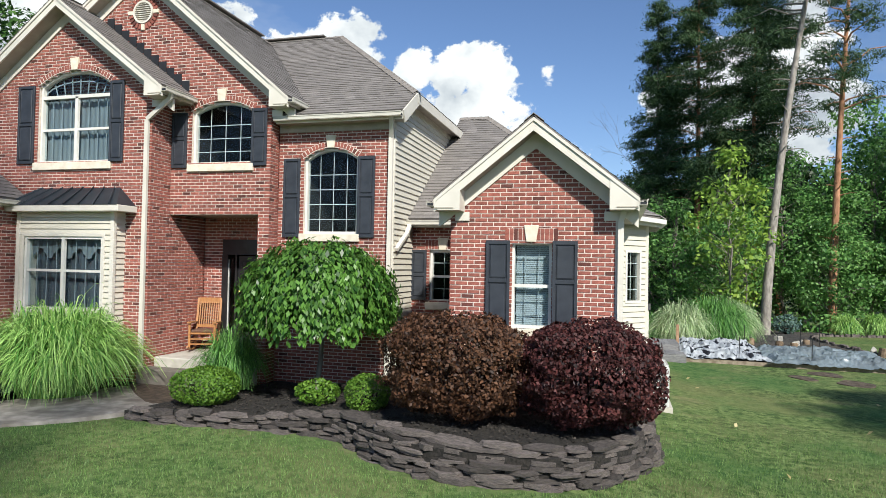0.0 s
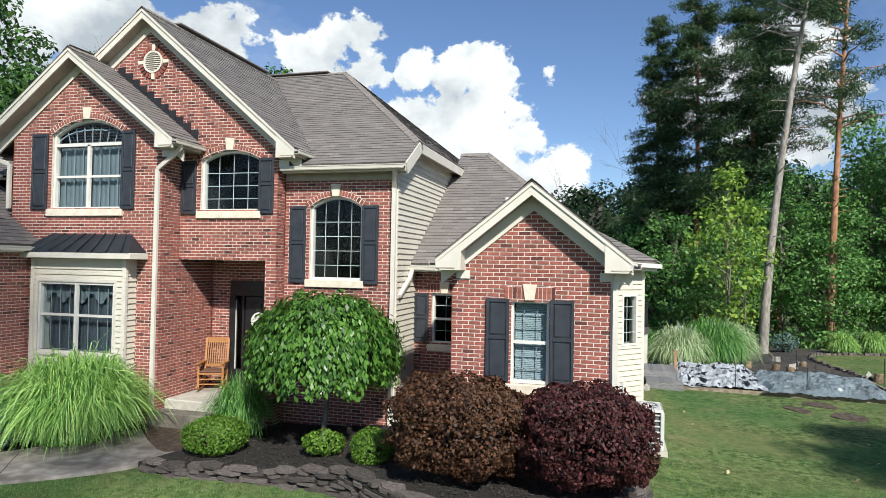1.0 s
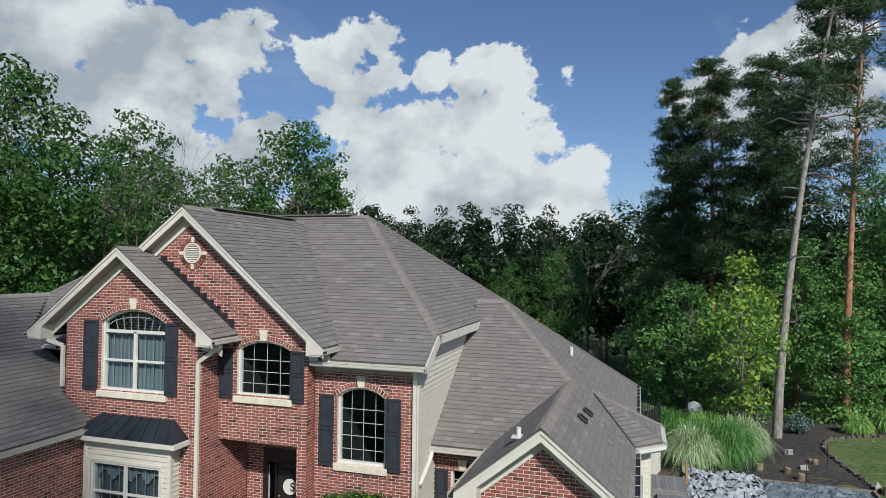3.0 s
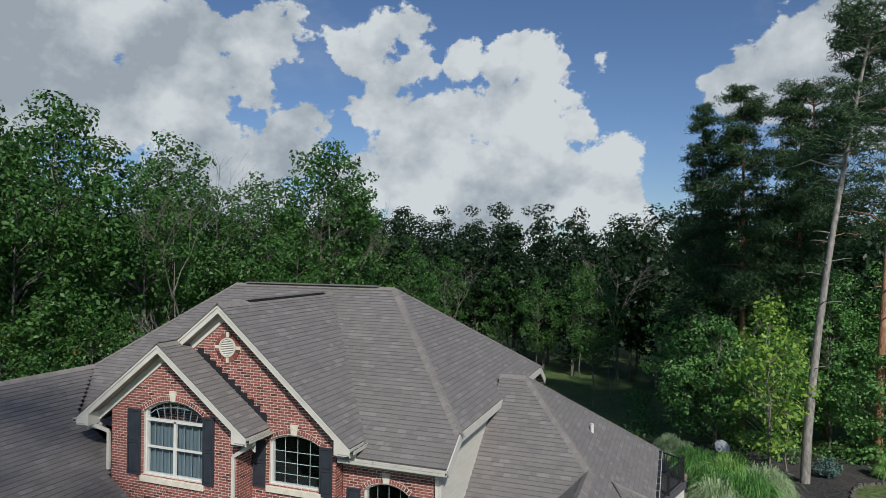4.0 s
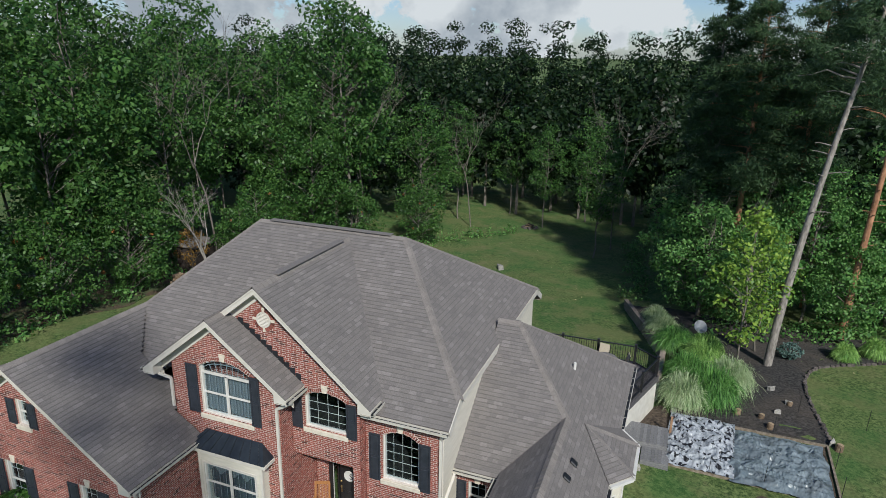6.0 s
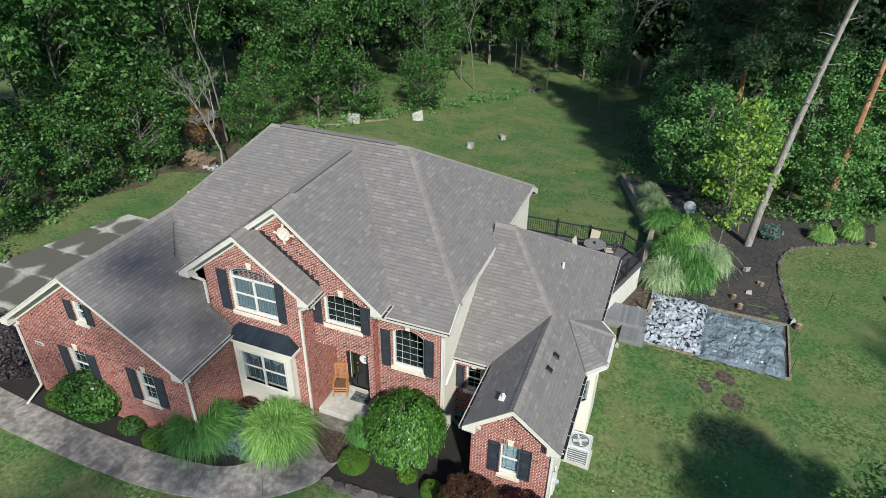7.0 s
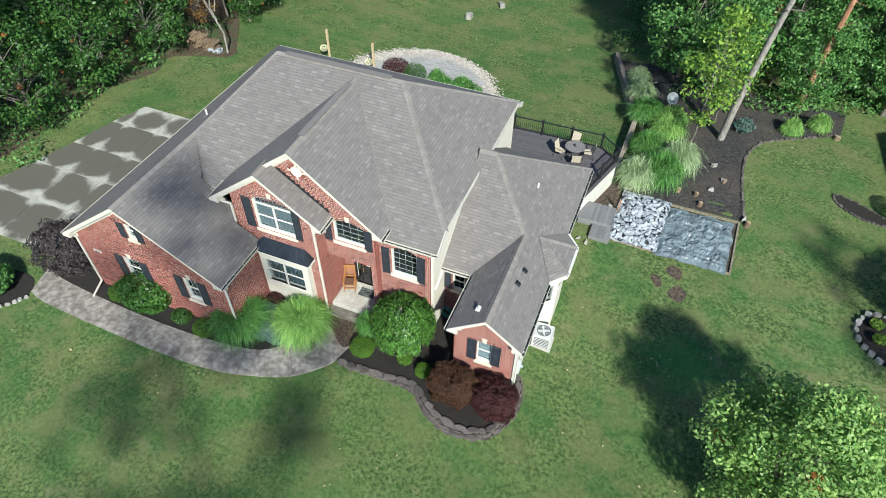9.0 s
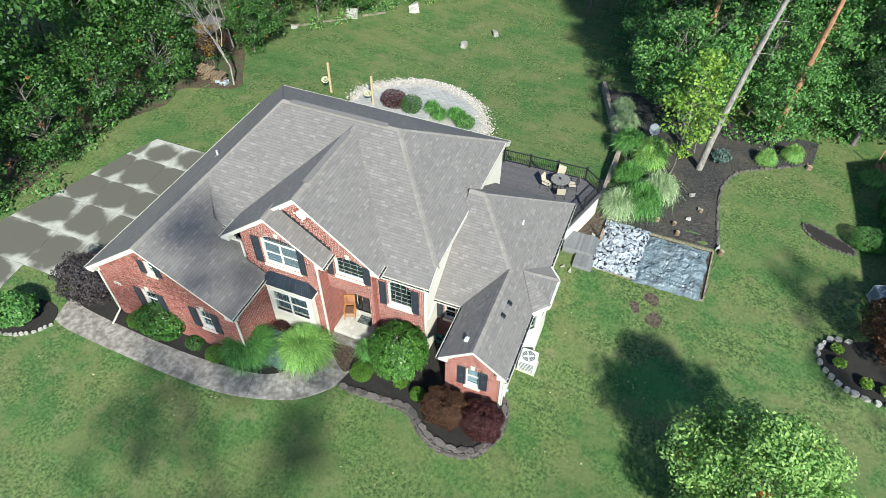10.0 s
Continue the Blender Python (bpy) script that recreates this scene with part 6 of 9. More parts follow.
copy_thing(lime, pose(6.3, 34.6, -0.7, 0, 0, 100)).scale = (0.8, 0.8, 0.85)
maple = broadleaf("maple_tree", "young maple with bright green leaves touched with orange on the lawn", 6.8, 3.1, 0.9, leaf_surface("young_maple_leaves", (0.11, 0.24, 0.05), (0.42, 0.58, 0.18)), 0.17, 180, 400, (0.08, 0.14), 0.1)
maple.matrix_basis = pose(10.6, 8.9, ground_z(10.6, 8.9))
tufts = [(np.array(c), 0.32) for c in ((-2.75, 0.45, 3.0), (-0.5, -1.4, 5.3), (0.9, 0.8, 5.9), (-1.3, 1.7, 4.6))]
leaf_cloud("turning_leaves", *clump_leaves(tufts, 700, 0.17), leaf_surface("orange_leaves", (0.3, 0.12, 0.03), (0.5, 0.24, 0.07)), maple, label="orange tufts of turning leaves")
# unseen tree added out of view to cast dappled shade on lawn and roof
thin_tree = broadleaf("broadleaf_tree", "open-crowned tree added out of view to shade the grounds", 21, 4.8, 6.0, M_LEAF_DARK, 0.3, 62, 95, (0.06, 0.105))
thin_tree.matrix_basis = pose(0.5, -15.0, 0.1, 0, 0, 40)
thin_tree.scale = (1.3, 1.3, 1.48)
# unseen copy added to darken the right-hand lawn
copy_thing(thin_tree, pose(24.5, 8.5, -0.2, 0, 0, 250)).scale = (0.72, 0.72, 0.8)

sumac = broadleaf("sumac_tree", "tall thin tree with layered leaf clouds turning orange", 22.5, 4.4, 10.0, M_LEAF_MIXED, 0.4, 30, 36, (0.12, 0.2), 0.13)
sumac.matrix_basis = pose(-40.5, 31.5, -0.6)
copy_thing(sumac, pose(-44, 27, -0.6, 0, 0, 100)).scale = (0.95, 0.95, 0.98)
dead = bare_tree("bare_tree", "leafless pale grey tree at the wood's edge", 17, M_BARK)
dead.matrix_basis = pose(-32.2, 35, -0.8)
for x, y, s, a in ((-28, 51, 1.0, 40), (-30, 53, 0.95, 90), (2.2, 47, 0.85, 140), (-5, 62, 0.9, 200), (-38.5, 44, 1.15, 260), (-21, 64, 0.85, 300), (4.2, 41, 0.55, 20)):
    copy_thing(dead, pose(x, y, ground_z(x, y), 0, 0, a)).scale = (s, s, s)
edge_trunk = bare_tree("bare_tree", "leaning bare trunk beside the woodpile", 9, M_BARK_PALE)
sapling = broadleaf("sapling", "small tree with rusty brown leaves beside the woodpile", 4.2, 1.2, 1.2, leaf_surface("rusty_leaves", (0.12, 0.06, 0.015), (0.34, 0.2, 0.05)), 0.16, 40, 160, (0.1, 0.18), 0.05)
sapling.matrix_basis = pose(-31.0, 31.0, ground_z(-31, 31))
# trees that stand free at the far end of the lawn
for x, y, size, turn in ((-23.5, 66.5, 0.62, 30), (-13.6, 68.5, 0.55, 120), (-6.2, 58.0, 0.6, 210), (-19.0, 73.5, 0.6, 300), (-9.5, 74.0, 0.62, 70)):
    copy_thing(PROTO[2], pose(x, y, ground_z(x, y), 0, 0, turn)).scale = (size, size, size)
edge_trunk.matrix_basis = pose(-28.5, 29.8, -0.7, -4, -6, 0)


def far_woods():
    """The closed wood behind the lawn: crowns of leaf clumps, too many to count."""
    clumps = []
    trunks = []
    for row, (y0, height) in enumerate(((68, 14), (75, 17), (82, 19), (92, 21), (106, 23.5), (124, 26), (150, 30))):
        x = -150 if row > 2 else -62
        end = 70 if row > 2 else 34
        while x < end:
            y = y0 + ((9, 9, 8)[row] if row < 3 and -25 < x < -5 else 0) + rng.normal() * 2.0 - (8 if x < -30 and row < 3 else 0) - (9 if x > 4 and row < 3 else 0)
            h = height * rng.uniform(0.82, 1.1)
            r = rng.uniform(2.6, 4.2) * (1 + row * 0.08)
            base = ground_z(x, y)
            trunks.append((x, y, base, h))
            clumps += [(np.array([x, y, base + h * f]), r * 0.5) for f in (0.55, 0.7, 0.84)]
            for k in range(40 if row < 3 else 24):
                d = sphere_points(1)[0]
                c = np.array([x, y, base + h * 0.54]) + d * np.array([r * 1.2, r, h * 0.44]) * rng.uniform(0.3, 0.88)
                clumps.append((c, r * rng.uniform(0.26, 0.5)))
            x += rng.uniform(3.4, 5.6) * (1 + 0.12 * row)
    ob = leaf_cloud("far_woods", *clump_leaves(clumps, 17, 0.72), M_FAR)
    tagged(ob, "dense wood behind the lawn, leaves darkened for cloud shade", "woods", kind="stuff")
    bm = bmesh.new()
    for x, y, b, h in trunks:
        if y < 85:
            add_tube_raw(bm, [(x, y, b - 0.2), (x, y, b + h * 0.6)], [0.2, 0.1], 5)
    tagged(part("far_trunks", bm, M_BARK), "grey trunks in the far wood", "woods", kind="stuff")


far_woods()

M_LITTER = surface("leaf_litter", (0.03, 0.022, 0.014), (0.15, 0.1, 0.06), 9, 0.95, 0.9, 30, depth=0.03, second=(0.05, 0.095, 0.025), second_scale=0.9, second_amount=1.0)
ground_patch("leaf_litter", spline([(-33.4, 12), (-32.4, 17), (-32.8, 21), (-31.2, 25.0), (-31.6, 27.5), (-28.0, 29.4), (-28.9, 31.5), (-32, 36), (-35, 38), (-38, 30), (-38, 16)], 0.5, True), M_LITTER, 0.03, "brown leaf litter and bare soil at the wood's edge", "soil", 0.1, 0.5, 0.05)

# low growth along the wood's edges
edge = []
for x, y in [(-33 + 0.6 * rng.normal(), q) for q in np.arange(2, 42, 0.8)] + [(q, 37.2 + 0.36 * abs(q - 6) + 0.5 * rng.normal()) for q in np.arange(3.5, 24, 0.8)] + [(-29 + 0.42 * q, 42 + 0.75 * q + rng.normal()) for q in np.arange(0, 32, 1.0)] + [(-1.0 + rng.normal() * 0.6 - 0.05 * q, 44.5 + q) for q in np.arange(0, 22, 1.0)]:
    r = rng.uniform(0.5, 1.2)
    edge.append((np.array([x, y, ground_z(x, y) + r * 0.5]), r))
tagged(leaf_cloud("undergrowth", *clump_leaves(edge, 70, 0.26), M_LEAF), "tangled green undergrowth at the wood's edge", "undergrowth", kind="stuff")

# ---------------------------------------------------------------- walks, drive and beds
M_WALK = surface("stamped_concrete", (0.22, 0.195, 0.172), (0.4, 0.36, 0.32), 5, 0.75, 0.8, 30, second=(0.12, 0.1, 0.084), second_scale=2.4, second_amount=0.85)


def wet_slab_surface():
    """Cast concrete: wet and dark in the middle of each slab, dry and pale towards its joints."""
    m = surface("driveway_concrete", (0.36, 0.345, 0.30), (0.46, 0.44, 0.39), 3.0, 0.6, 0.25, 60)
    nt = m.node_tree
    p = nt.nodes["Principled BSDF"]
    co = nt.nodes.new("ShaderNodeTexCoord")
    d = nt.nodes.new("ShaderNodeVectorMath")
    d.operation = "DISTANCE"
    d.inputs[1].default_value = (0.5, 0.5, 0.5)
    link(nt, co.outputs["Generated"], d.inputs[0])
    n = nt.nodes.new("ShaderNodeTexNoise")
    n.inputs["Scale"].default_value, n.inputs["Detail"].default_value = 0.9, 8
    link(nt, co.outputs["Object"], n.inputs["Vector"])
    reach = nt.nodes.new("ShaderNodeMath")
    reach.operation = "MULTIPLY_ADD"
    link(nt, n.outputs["Fac"], reach.inputs[0])
    reach.inputs[1].default_value = -0.55
    link(nt, d.outputs["Value"], reach.inputs[2])
    r = nt.nodes.new("ShaderNodeMapRange")
    r.inputs["From Min"].default_value, r.inputs["From Max"].default_value = 0.35, 0.47
    link(nt, reach.outputs[0], r.inputs["Value"])
    mx = nt.nodes.new("ShaderNodeMix")
    mx.data_type = "RGBA"
    link(nt, r.outputs[0], mx.inputs[0])
    mx.inputs[6].default_value = (0.13, 0.12, 0.1, 1)
    link(nt, p.inputs["Base Color"].links[0].from_socket, mx.inputs[7])
    link(nt, mx.outputs[2], p.inputs["Base Color"])
    gloss = nt.nodes.new("ShaderNodeMapRange")
    gloss.inputs["To Min"].default_value, gloss.inputs["To Max"].default_value = 0.35, 0.8
    link(nt, r.outputs[0], gloss.inputs["Value"])
    link(nt, gloss.outputs[0], p.inputs["Roughness"])
    return m


M_DRIVE = wet_slab_surface()
M_STONE = surface("brown_flagstone", (0.056, 0.047, 0.043), (0.15, 0.125, 0.113), 9, 0.85, 1.0, 40, 0.5, "object", depth=0.01)
M_PALE_STONE = surface("pale_fieldstone", (0.24, 0.225, 0.2), (0.42, 0.4, 0.36), 7, 0.85, 0.7, 40, 0.25, "object", depth=0.01)
M_BLOCK = surface("tan_wall_block", (0.23, 0.185, 0.15), (0.38, 0.31, 0.255), 8, 0.9, 0.8, 40, 0.2, "object", depth=0.01)
M_GRAVEL = surface("river_gravel", (0.25, 0.22, 0.19), (0.5, 0.46, 0.42), 30, 0.85, 0.8, 40, 0.35, "island")
M_PAVER = surface("grey_pavers", (0.28, 0.27, 0.26), (0.38, 0.365, 0.35), 8, 0.85, 0.5, 60, 0.12, "object")

outer = [(-23.0, 6.32), (-21.9, 6.07), (-18.9, 5.93), (-15.3, 5.85), (-12.2, 6.0), (-9.54, 6.73), (-8.43, 7.44), (-7.65, 8.35), (-7.3, 9.5)]
inner = [(-7.3, 10.62), (-8.95, 10.62), (-9.24, 10.2), (-9.85, 8.8), (-10.6, 7.85), (-11.9, 7.43), (-14.7, 7.19), (-18.2, 7.23), (-22.1, 7.5), (-23.4, 7.9)]
ground_patch("walkway", spline(outer) + spline(inner), M_WALK, 0.06, "curved stamped grey concrete walkway", "walkway", cell=0.6)
for k in range(5):
    p = Vector(((-20.5, -17.2, -14.0, -11.2, -8.95)[k], (6.02, 5.93, 5.86, 6.25, 7.1)[k], 0))
    q = Vector(((-20.3, -17.0, -13.9, -11.6, -10.0)[k], (7.3, 7.2, 7.2, 7.5, 8.5)[k], 0))
    a, b = (Vector((v.x, v.y, ground_z(v.x, v.y) + 0.063)) for v in (p, q))
    tagged(part("walkway_joint", add_beam(bmesh.new(), a, b, 0.012, 0.004), M_MULCH), "control joint across the walkway", "joint", kind="structure")

M_WASH = surface("washed_soil", (0.03, 0.02, 0.014), (0.1, 0.07, 0.048), 9, 0.9, 0.8, 40, depth=0.01)
ground_patch("soil_stain", spline([(-9.2, 10.55), (-8.4, 10.6), (-7.35, 10.55), (-7.2, 9.7), (-7.6, 9.2), (-8.1, 9.5), (-8.6, 9.9)], 0.2, True), M_WASH, 0.068, "wet brown soil washed over the end of the walkway", "soil", 0.05, 0.3, 0.006)

# driveway: cast slabs with open joints
drive = empty("driveway", "wet stained concrete driveway cast in square slabs", "driveway", kind="structure")
ROWS = [21.1, 18.95, 16.3, 13.95, 11.35, 8.6, 6.4]
EDGE = [-28.6, -29.4, -30.0, -30.65, -31.5, -32.3, -33.0]
JOINT = [-28.55, -28.45, -28.3, -28.15, -27.95, -27.6, -27.3]
for j in range(6):
    for i in range(4 if j < 5 else 1):
        def cut(row, col):
            return (EDGE[row], JOINT[row], JOINT[row] + 2.38, JOINT[row] + 4.8, -20.35)[col]
        if cut(j, i + 1) - cut(j, i) < 0.3 and cut(j + 1, i + 1) - cut(j + 1, i) < 0.3:
            continue
        c = [Vector((cut(j, i) + 0.012, ROWS[j] - 0.012, 0)), Vector((cut(j, i + 1) - 0.012, ROWS[j] - 0.012, 0)), Vector((cut(j + 1, i + 1) - 0.012, ROWS[j + 1] + 0.012, 0)), Vector((cut(j + 1, i) + 0.012, ROWS[j + 1] + 0.012, 0))]
        v = [(p.x, p.y, ground_z(p.x, p.y) + 0.045) for p in c] + [(p.x, p.y, ground_z(p.x, p.y) - 0.15) for p in c]
        mesh_object("slab", v, [(3, 2, 1, 0), (0, 1, 5, 4), (1, 2, 6, 5), (2, 3, 7, 6), (3, 0, 4, 7)], M_DRIVE, drive)

TREE_RING = [(10.6 + 1.0 * math.cos(k * math.tau / 10), 8.75 + 1.0 * math.sin(k * math.tau / 10)) for k in range(10)]
# planting beds
M_GARDEN = surface("grey_garden_mulch", (0.008, 0.008, 0.008), (0.075, 0.068, 0.064), 9, 0.95, 1.0, 22, depth=0.04, second=(0.12, 0.092, 0.068), second_scale=0.45, second_amount=0.4)
bed_line = [(-7.55, 8.5), (-6.87, 8.42), (-5.98, 8.45), (-4.79, 8.46), (-3.85, 8.4), (-3.25, 7.95), (-2.54, 7.42), (-1.41, 7.2), (-0.43, 7.42), (0.2, 8.13), (0.5, 9.1), (0.5, 10.0), (0.25, 10.6)]


def bed_rise(x):
    """Height of the bed's soil over the lawn: low by the walk, high round the point."""
    return 0.09 + 0.25 * smooth(-6.5, -2.5, x)


bm_outline = [p for p in spline(bed_line, 0.3)] + [(0.05, 10.6), (0.05, 11.0), (-2.5, 11.0), (-2.5, 13.1), (-4.2, 13.1), (-4.2, 11.9), (-6.8, 11.9), (-6.8, 11.3), (-6.84, 9.6), (-7.28, 9.5)]
front_bed = ground_patch("planting_bed", bm_outline, M_MULCH, 0.0, "raised bed of black bark mulch", "flower bed", 0.2, 0.25, 0.03)
for v in front_bed.data.vertices:
    if v.co.z > ground_z(v.co.x, v.co.y) - 0.1:
        v.co.z += bed_rise(v.co.x)
ground_patch("planting_bed", spline(inner[3:], 0.4) + [(-23.0, 8.4), (-20.4, 8.6), (-12.3, 8.3), (-12.3, 10.9), (-9.2, 10.9), (-9.28, 10.3)], M_MULCH, 0.035, "black mulch bed along the garage wall", "flower bed", 0.2, 0.35, 0.04)
ground_patch("planting_bed", spline([(-23.0, 5.95), (-23.6, 5.1), (-24.9, 4.6), (-26.2, 5.0), (-25.6, 6.6), (-24.6, 7.1), (-23.4, 6.9)], 0.3, True), M_MULCH, 0.04, "small mulch bed edged with stones beside the drive", "flower bed", 0.2, 0.35, 0.03)
garden_line = [(8.66, 25.2), (8.35, 28.4), (8.32, 30.7), (8.7, 32.4), (9.7, 33.8), (12.1, 35.3), (14.0, 36.6)]
ground_patch("garden_bed", spline(garden_line, 0.5) + [(14.5, 39.5), (4.5, 40.0), (0.9, 42.5), (-1.2, 42.8), (1.55, 33.9), (2.3, 29.5), (2.0, 25.2)], M_GARDEN, 0.03, "bare dark garden bed below the trees", "flower bed", 0.2, 0.5, 0.06)
ground_patch("island_bed", spline([(13.4, 29.7), (13.6, 28.8), (14.8, 28.0), (16.2, 27.9), (15.9, 28.6), (14.5, 29.4)], 0.3, True), M_MULCH, 0.05, "narrow mulch island in the lawn", "flower bed", 0.2, 0.4, 0.03)
ground_patch("planting_bed", spline(TREE_RING, 0.3, True), M_MULCH, 0.04, "round mulch ring under the young maple", "flower bed", 0.2, 0.4, 0.03)
nb_line = [(15.6, 20.9), (14.7, 20.7), (14.1, 19.7), (14.4, 18.6), (15.3, 17.8), (16.6, 17.5), (18.2, 17.6)]
ground_patch("planting_bed", spline(nb_line, 0.3) + [(21, 18), (21, 22), (17, 21.5)], M_MULCH, 0.05, "neighbour's black mulch bed edged with stones", "flower bed", 0.2, 0.4, 0.03)


def stone_mesh(seed, flat):
    """An irregular stone, about a metre across, to be scaled."""
    r = np.random.default_rng(seed)
    bm = bmesh.new()
    n = int(r.integers(5, 8))
    angles = np.sort(r.uniform(0, math.tau, n)) if not flat else np.arange(n) * math.tau / n + r.normal(size=n) * 0.18
    low = [bm.verts.new((0.5 * math.cos(a) * r.uniform(0.8, 1.05), 0.5 * math.sin(a) * r.uniform(0.8, 1.05), 0.0)) for a in angles]
    high = [bm.verts.new((v.co.x * r.uniform(0.88, 1.03), v.co.y * r.uniform(0.88, 1.03), 1.0 + r.normal() * 0.1)) for v in low]
    bm.faces.new(low[::-1])
    bm.faces.new(high)
    for k in range(n):
        bm.faces.new((low[k], low[(k + 1) % n], high[(k + 1) % n], high[k]))
    bmesh.ops.recalc_face_normals(bm, faces=bm.faces)
    bmesh.ops.bevel(bm, geom=bm.edges[:], offset=0.02 if flat else 0.045, segments=1, affect="EDGES")
    me = bpy.data.meshes.new("stone")
    bm.to_mesh(me)
    bm.free()
    return me


STONES = [stone_mesh(k, True) for k in range(9)]
PALE_STONES = [stone_mesh(40 + k, True) for k in range(6)]
for me in STONES:
    me.materials.append(M_STONE)
for me in PALE_STONES:
    me.materials.append(M_PALE_STONE)


def stone_at(parent, x, y, z, sx, sy, sz, turn, pale=False):
    ob = new("stone", random.choice(PALE_STONES if pale else STONES))
    ob.parent = parent
    ob.matrix_basis = pose(x, y, z, random.uniform(-4, 4), random.uniform(-4, 4), turn) @ Matrix.Diagonal((sx, sy, sz, 1))
    return ob


dry_wall = empty("stone_wall", "low dry-laid wall of brown flagstones round the bed", "stone wall")
line = [Vector((x, y, 0)) for x, y in spline(bed_line, 0.05)]
lengths = [0.0]
for a, b in zip(line, line[1:]):
    lengths.append(lengths[-1] + (b - a).length)


def along_line(s):
    k = int(np.searchsorted(lengths, s)) - 1
    k = min(max(k, 0), len(line) - 2)
    t = (s - lengths[k]) / max(lengths[k + 1] - lengths[k], 1e-6)
    return line[k].lerp(line[k + 1], min(max(t, 0), 1)), (line[k + 1] - line[k]).normalized()


for layer in range(11):
    s = random.uniform(0, 0.2)
    while s < lengths[-1]:
        size = random.uniform(0.2, 0.68)
        p, d = along_line(s + size / 2)
        height = 0.047
        z = ground_z(p.x, p.y) - 0.03 + layer * height
        top = ground_z(p.x, p.y) + bed_rise(p.x) + 0.09
        if z + height < top + 0.02:
            inward = Vector((-d.y, d.x, 0)) * (0.016 * layer + random.uniform(-0.04, 0.04))
            stone_at(dry_wall, p.x + inward.x, p.y + inward.y, z + random.uniform(-0.008, 0.008), size * 1.08, random.uniform(0.24, 0.36), height * random.uniform(0.7, 1.35), math.degrees(math.atan2(d.y, d.x)) + random.uniform(-9, 9))
        s += size


def stone_edging(name, label, points, size, pale, gap=1.0, closed=False):
    root = empty(name, label, "stone edging")
    pts = spline(points, 0.05, closed)
    run, prev, nxt = 0.0, Vector((*pts[0], 0)), 0.0
    for x, y in pts[1:]:
        q = Vector((x, y, 0))
        run += (q - prev).length
        if run >= nxt:
            w = size * random.uniform(0.75, 1.3)
            d = (q - prev).normalized()
            stone_at(root, x, y, ground_z(x, y) - 0.03, w, size * random.uniform(0.6, 0.9), size * random.uniform(0.4, 0.65), math.degrees(math.atan2(d.y, d.x)) + random.uniform(-15, 15), pale)
            nxt = run + w * gap
        prev = q
    return root


stone_edging("stone_edging", "row of brown-grey fieldstones along the garden bed", garden_line, 0.28, False)
stone_edging("stone_edging", "ring of grey stones under the young maple", TREE_RING, 0.26, True, closed=True)
stone_edging("stone_edging", "row of pale stones round the neighbour's bed", nb_line, 0.42, True)
stone_edging("stone_edging", "row of grey stones round the small bed", [(-22.9, 6.0), (-23.6, 5.1), (-24.9, 4.6), (-26.2, 5.0)], 0.28, True)
stone_edging("stone_edging", "thin row of stones round the mulch island", [(13.4, 29.7), (13.6, 28.8), (14.8, 28.0), (16.2, 27.9), (15.9, 28.6), (14.5, 29.4)], 0.24, False, closed=True)
for x, y, s, label in ((-15.2, 46.1, 1.1, "rounded brown boulder on the back lawn"), (-13.45, 49.5, 1.2, "rounded grey boulder on the back lawn"), (-26.8, 46.4, 1.7, "flat pale boulder by the wood"), (-22.3, 50.6, 2.0, "big pale boulder by the wood"), (-30.3, 41.5, 0.8, "pale boulder at the lawn's edge")):
    ob = tagged(new("boulder", stone_mesh(int(abs(x) * 10), False)), label, "boulder")
    ob.data.materials.append(M_PALE_STONE)
    ob.matrix_basis = pose(x, y, ground_z(x, y) - 0.1, 5, 8, x * 40) @ Matrix.Diagonal((s, s * 0.75, s * 0.45, 1))
for x, y, s in ((6.64, 29.7, 0.45), (7.3, 28.35, 0.4), (6.7, 27.2, 0.38), (8.6, 25.3, 0.45), (1.55, 23.6, 0.3), (0.95, 20.2, 0.35), (2.1, 25.4, 0.4), (0.5, 20.3, 0.3)):
    ob = tagged(new("garden_rock", stone_mesh(int(x * 31 + y), False)), "pale rough rock lying in the garden bed", "rock")
    ob.data.materials.append(M_PALE_STONE)
    ob.matrix_basis = pose(x, y, ground_z(x, y) - 0.02, 8, -6, x * 90) @ Matrix.Diagonal((s, s * 0.8, s * 0.6, 1))

# ---------------------------------------------------------------- shrubs
M_BARBERRY = leaf_surface("barberry_leaves", (0.012, 0.005, 0.006), (0.12, 0.036, 0.034), 0.6, 0.2)
M_BARBERRY_WORN = leaf_surface("barberry_leaves_bronze", (0.018, 0.009, 0.006), (0.15, 0.07, 0.036), 0.6, 0.2)
M_MULBERRY = leaf_surface("weeping_leaves", (0.035, 0.105, 0.018), (0.12, 0.25, 0.05), 0.35, 0.3)
M_WEEPING = leaf_surface("weeping_dark_leaves", (0.02, 0.07, 0.011), (0.15, 0.31, 0.055), 0.35, 0.3)
M_BOX = leaf_surface("boxwood_leaves", (0.06, 0.15, 0.015), (0.17, 0.30, 0.04), 0.5, 0.3)
M_TWIG = surface("dark_twigs", (0.02, 0.014, 0.012), (0.05, 0.036, 0.03), 12, 0.9, 0.4)
M_GRASS_BLADE = leaf_surface("maiden_grass_blades", (0.06, 0.2, 0.026), (0.46, 0.68, 0.2), 0.42, 0.3)
M_GRASS_DARK = leaf_surface("fountain_grass_blades", (0.03, 0.115, 0.022), (0.22, 0.45, 0.11), 0.42, 0.3)
M_GRASS_PALE = leaf_surface("variegated_blades", (0.2, 0.32, 0.12), (0.62, 0.7, 0.44), 0.5, 0.35)
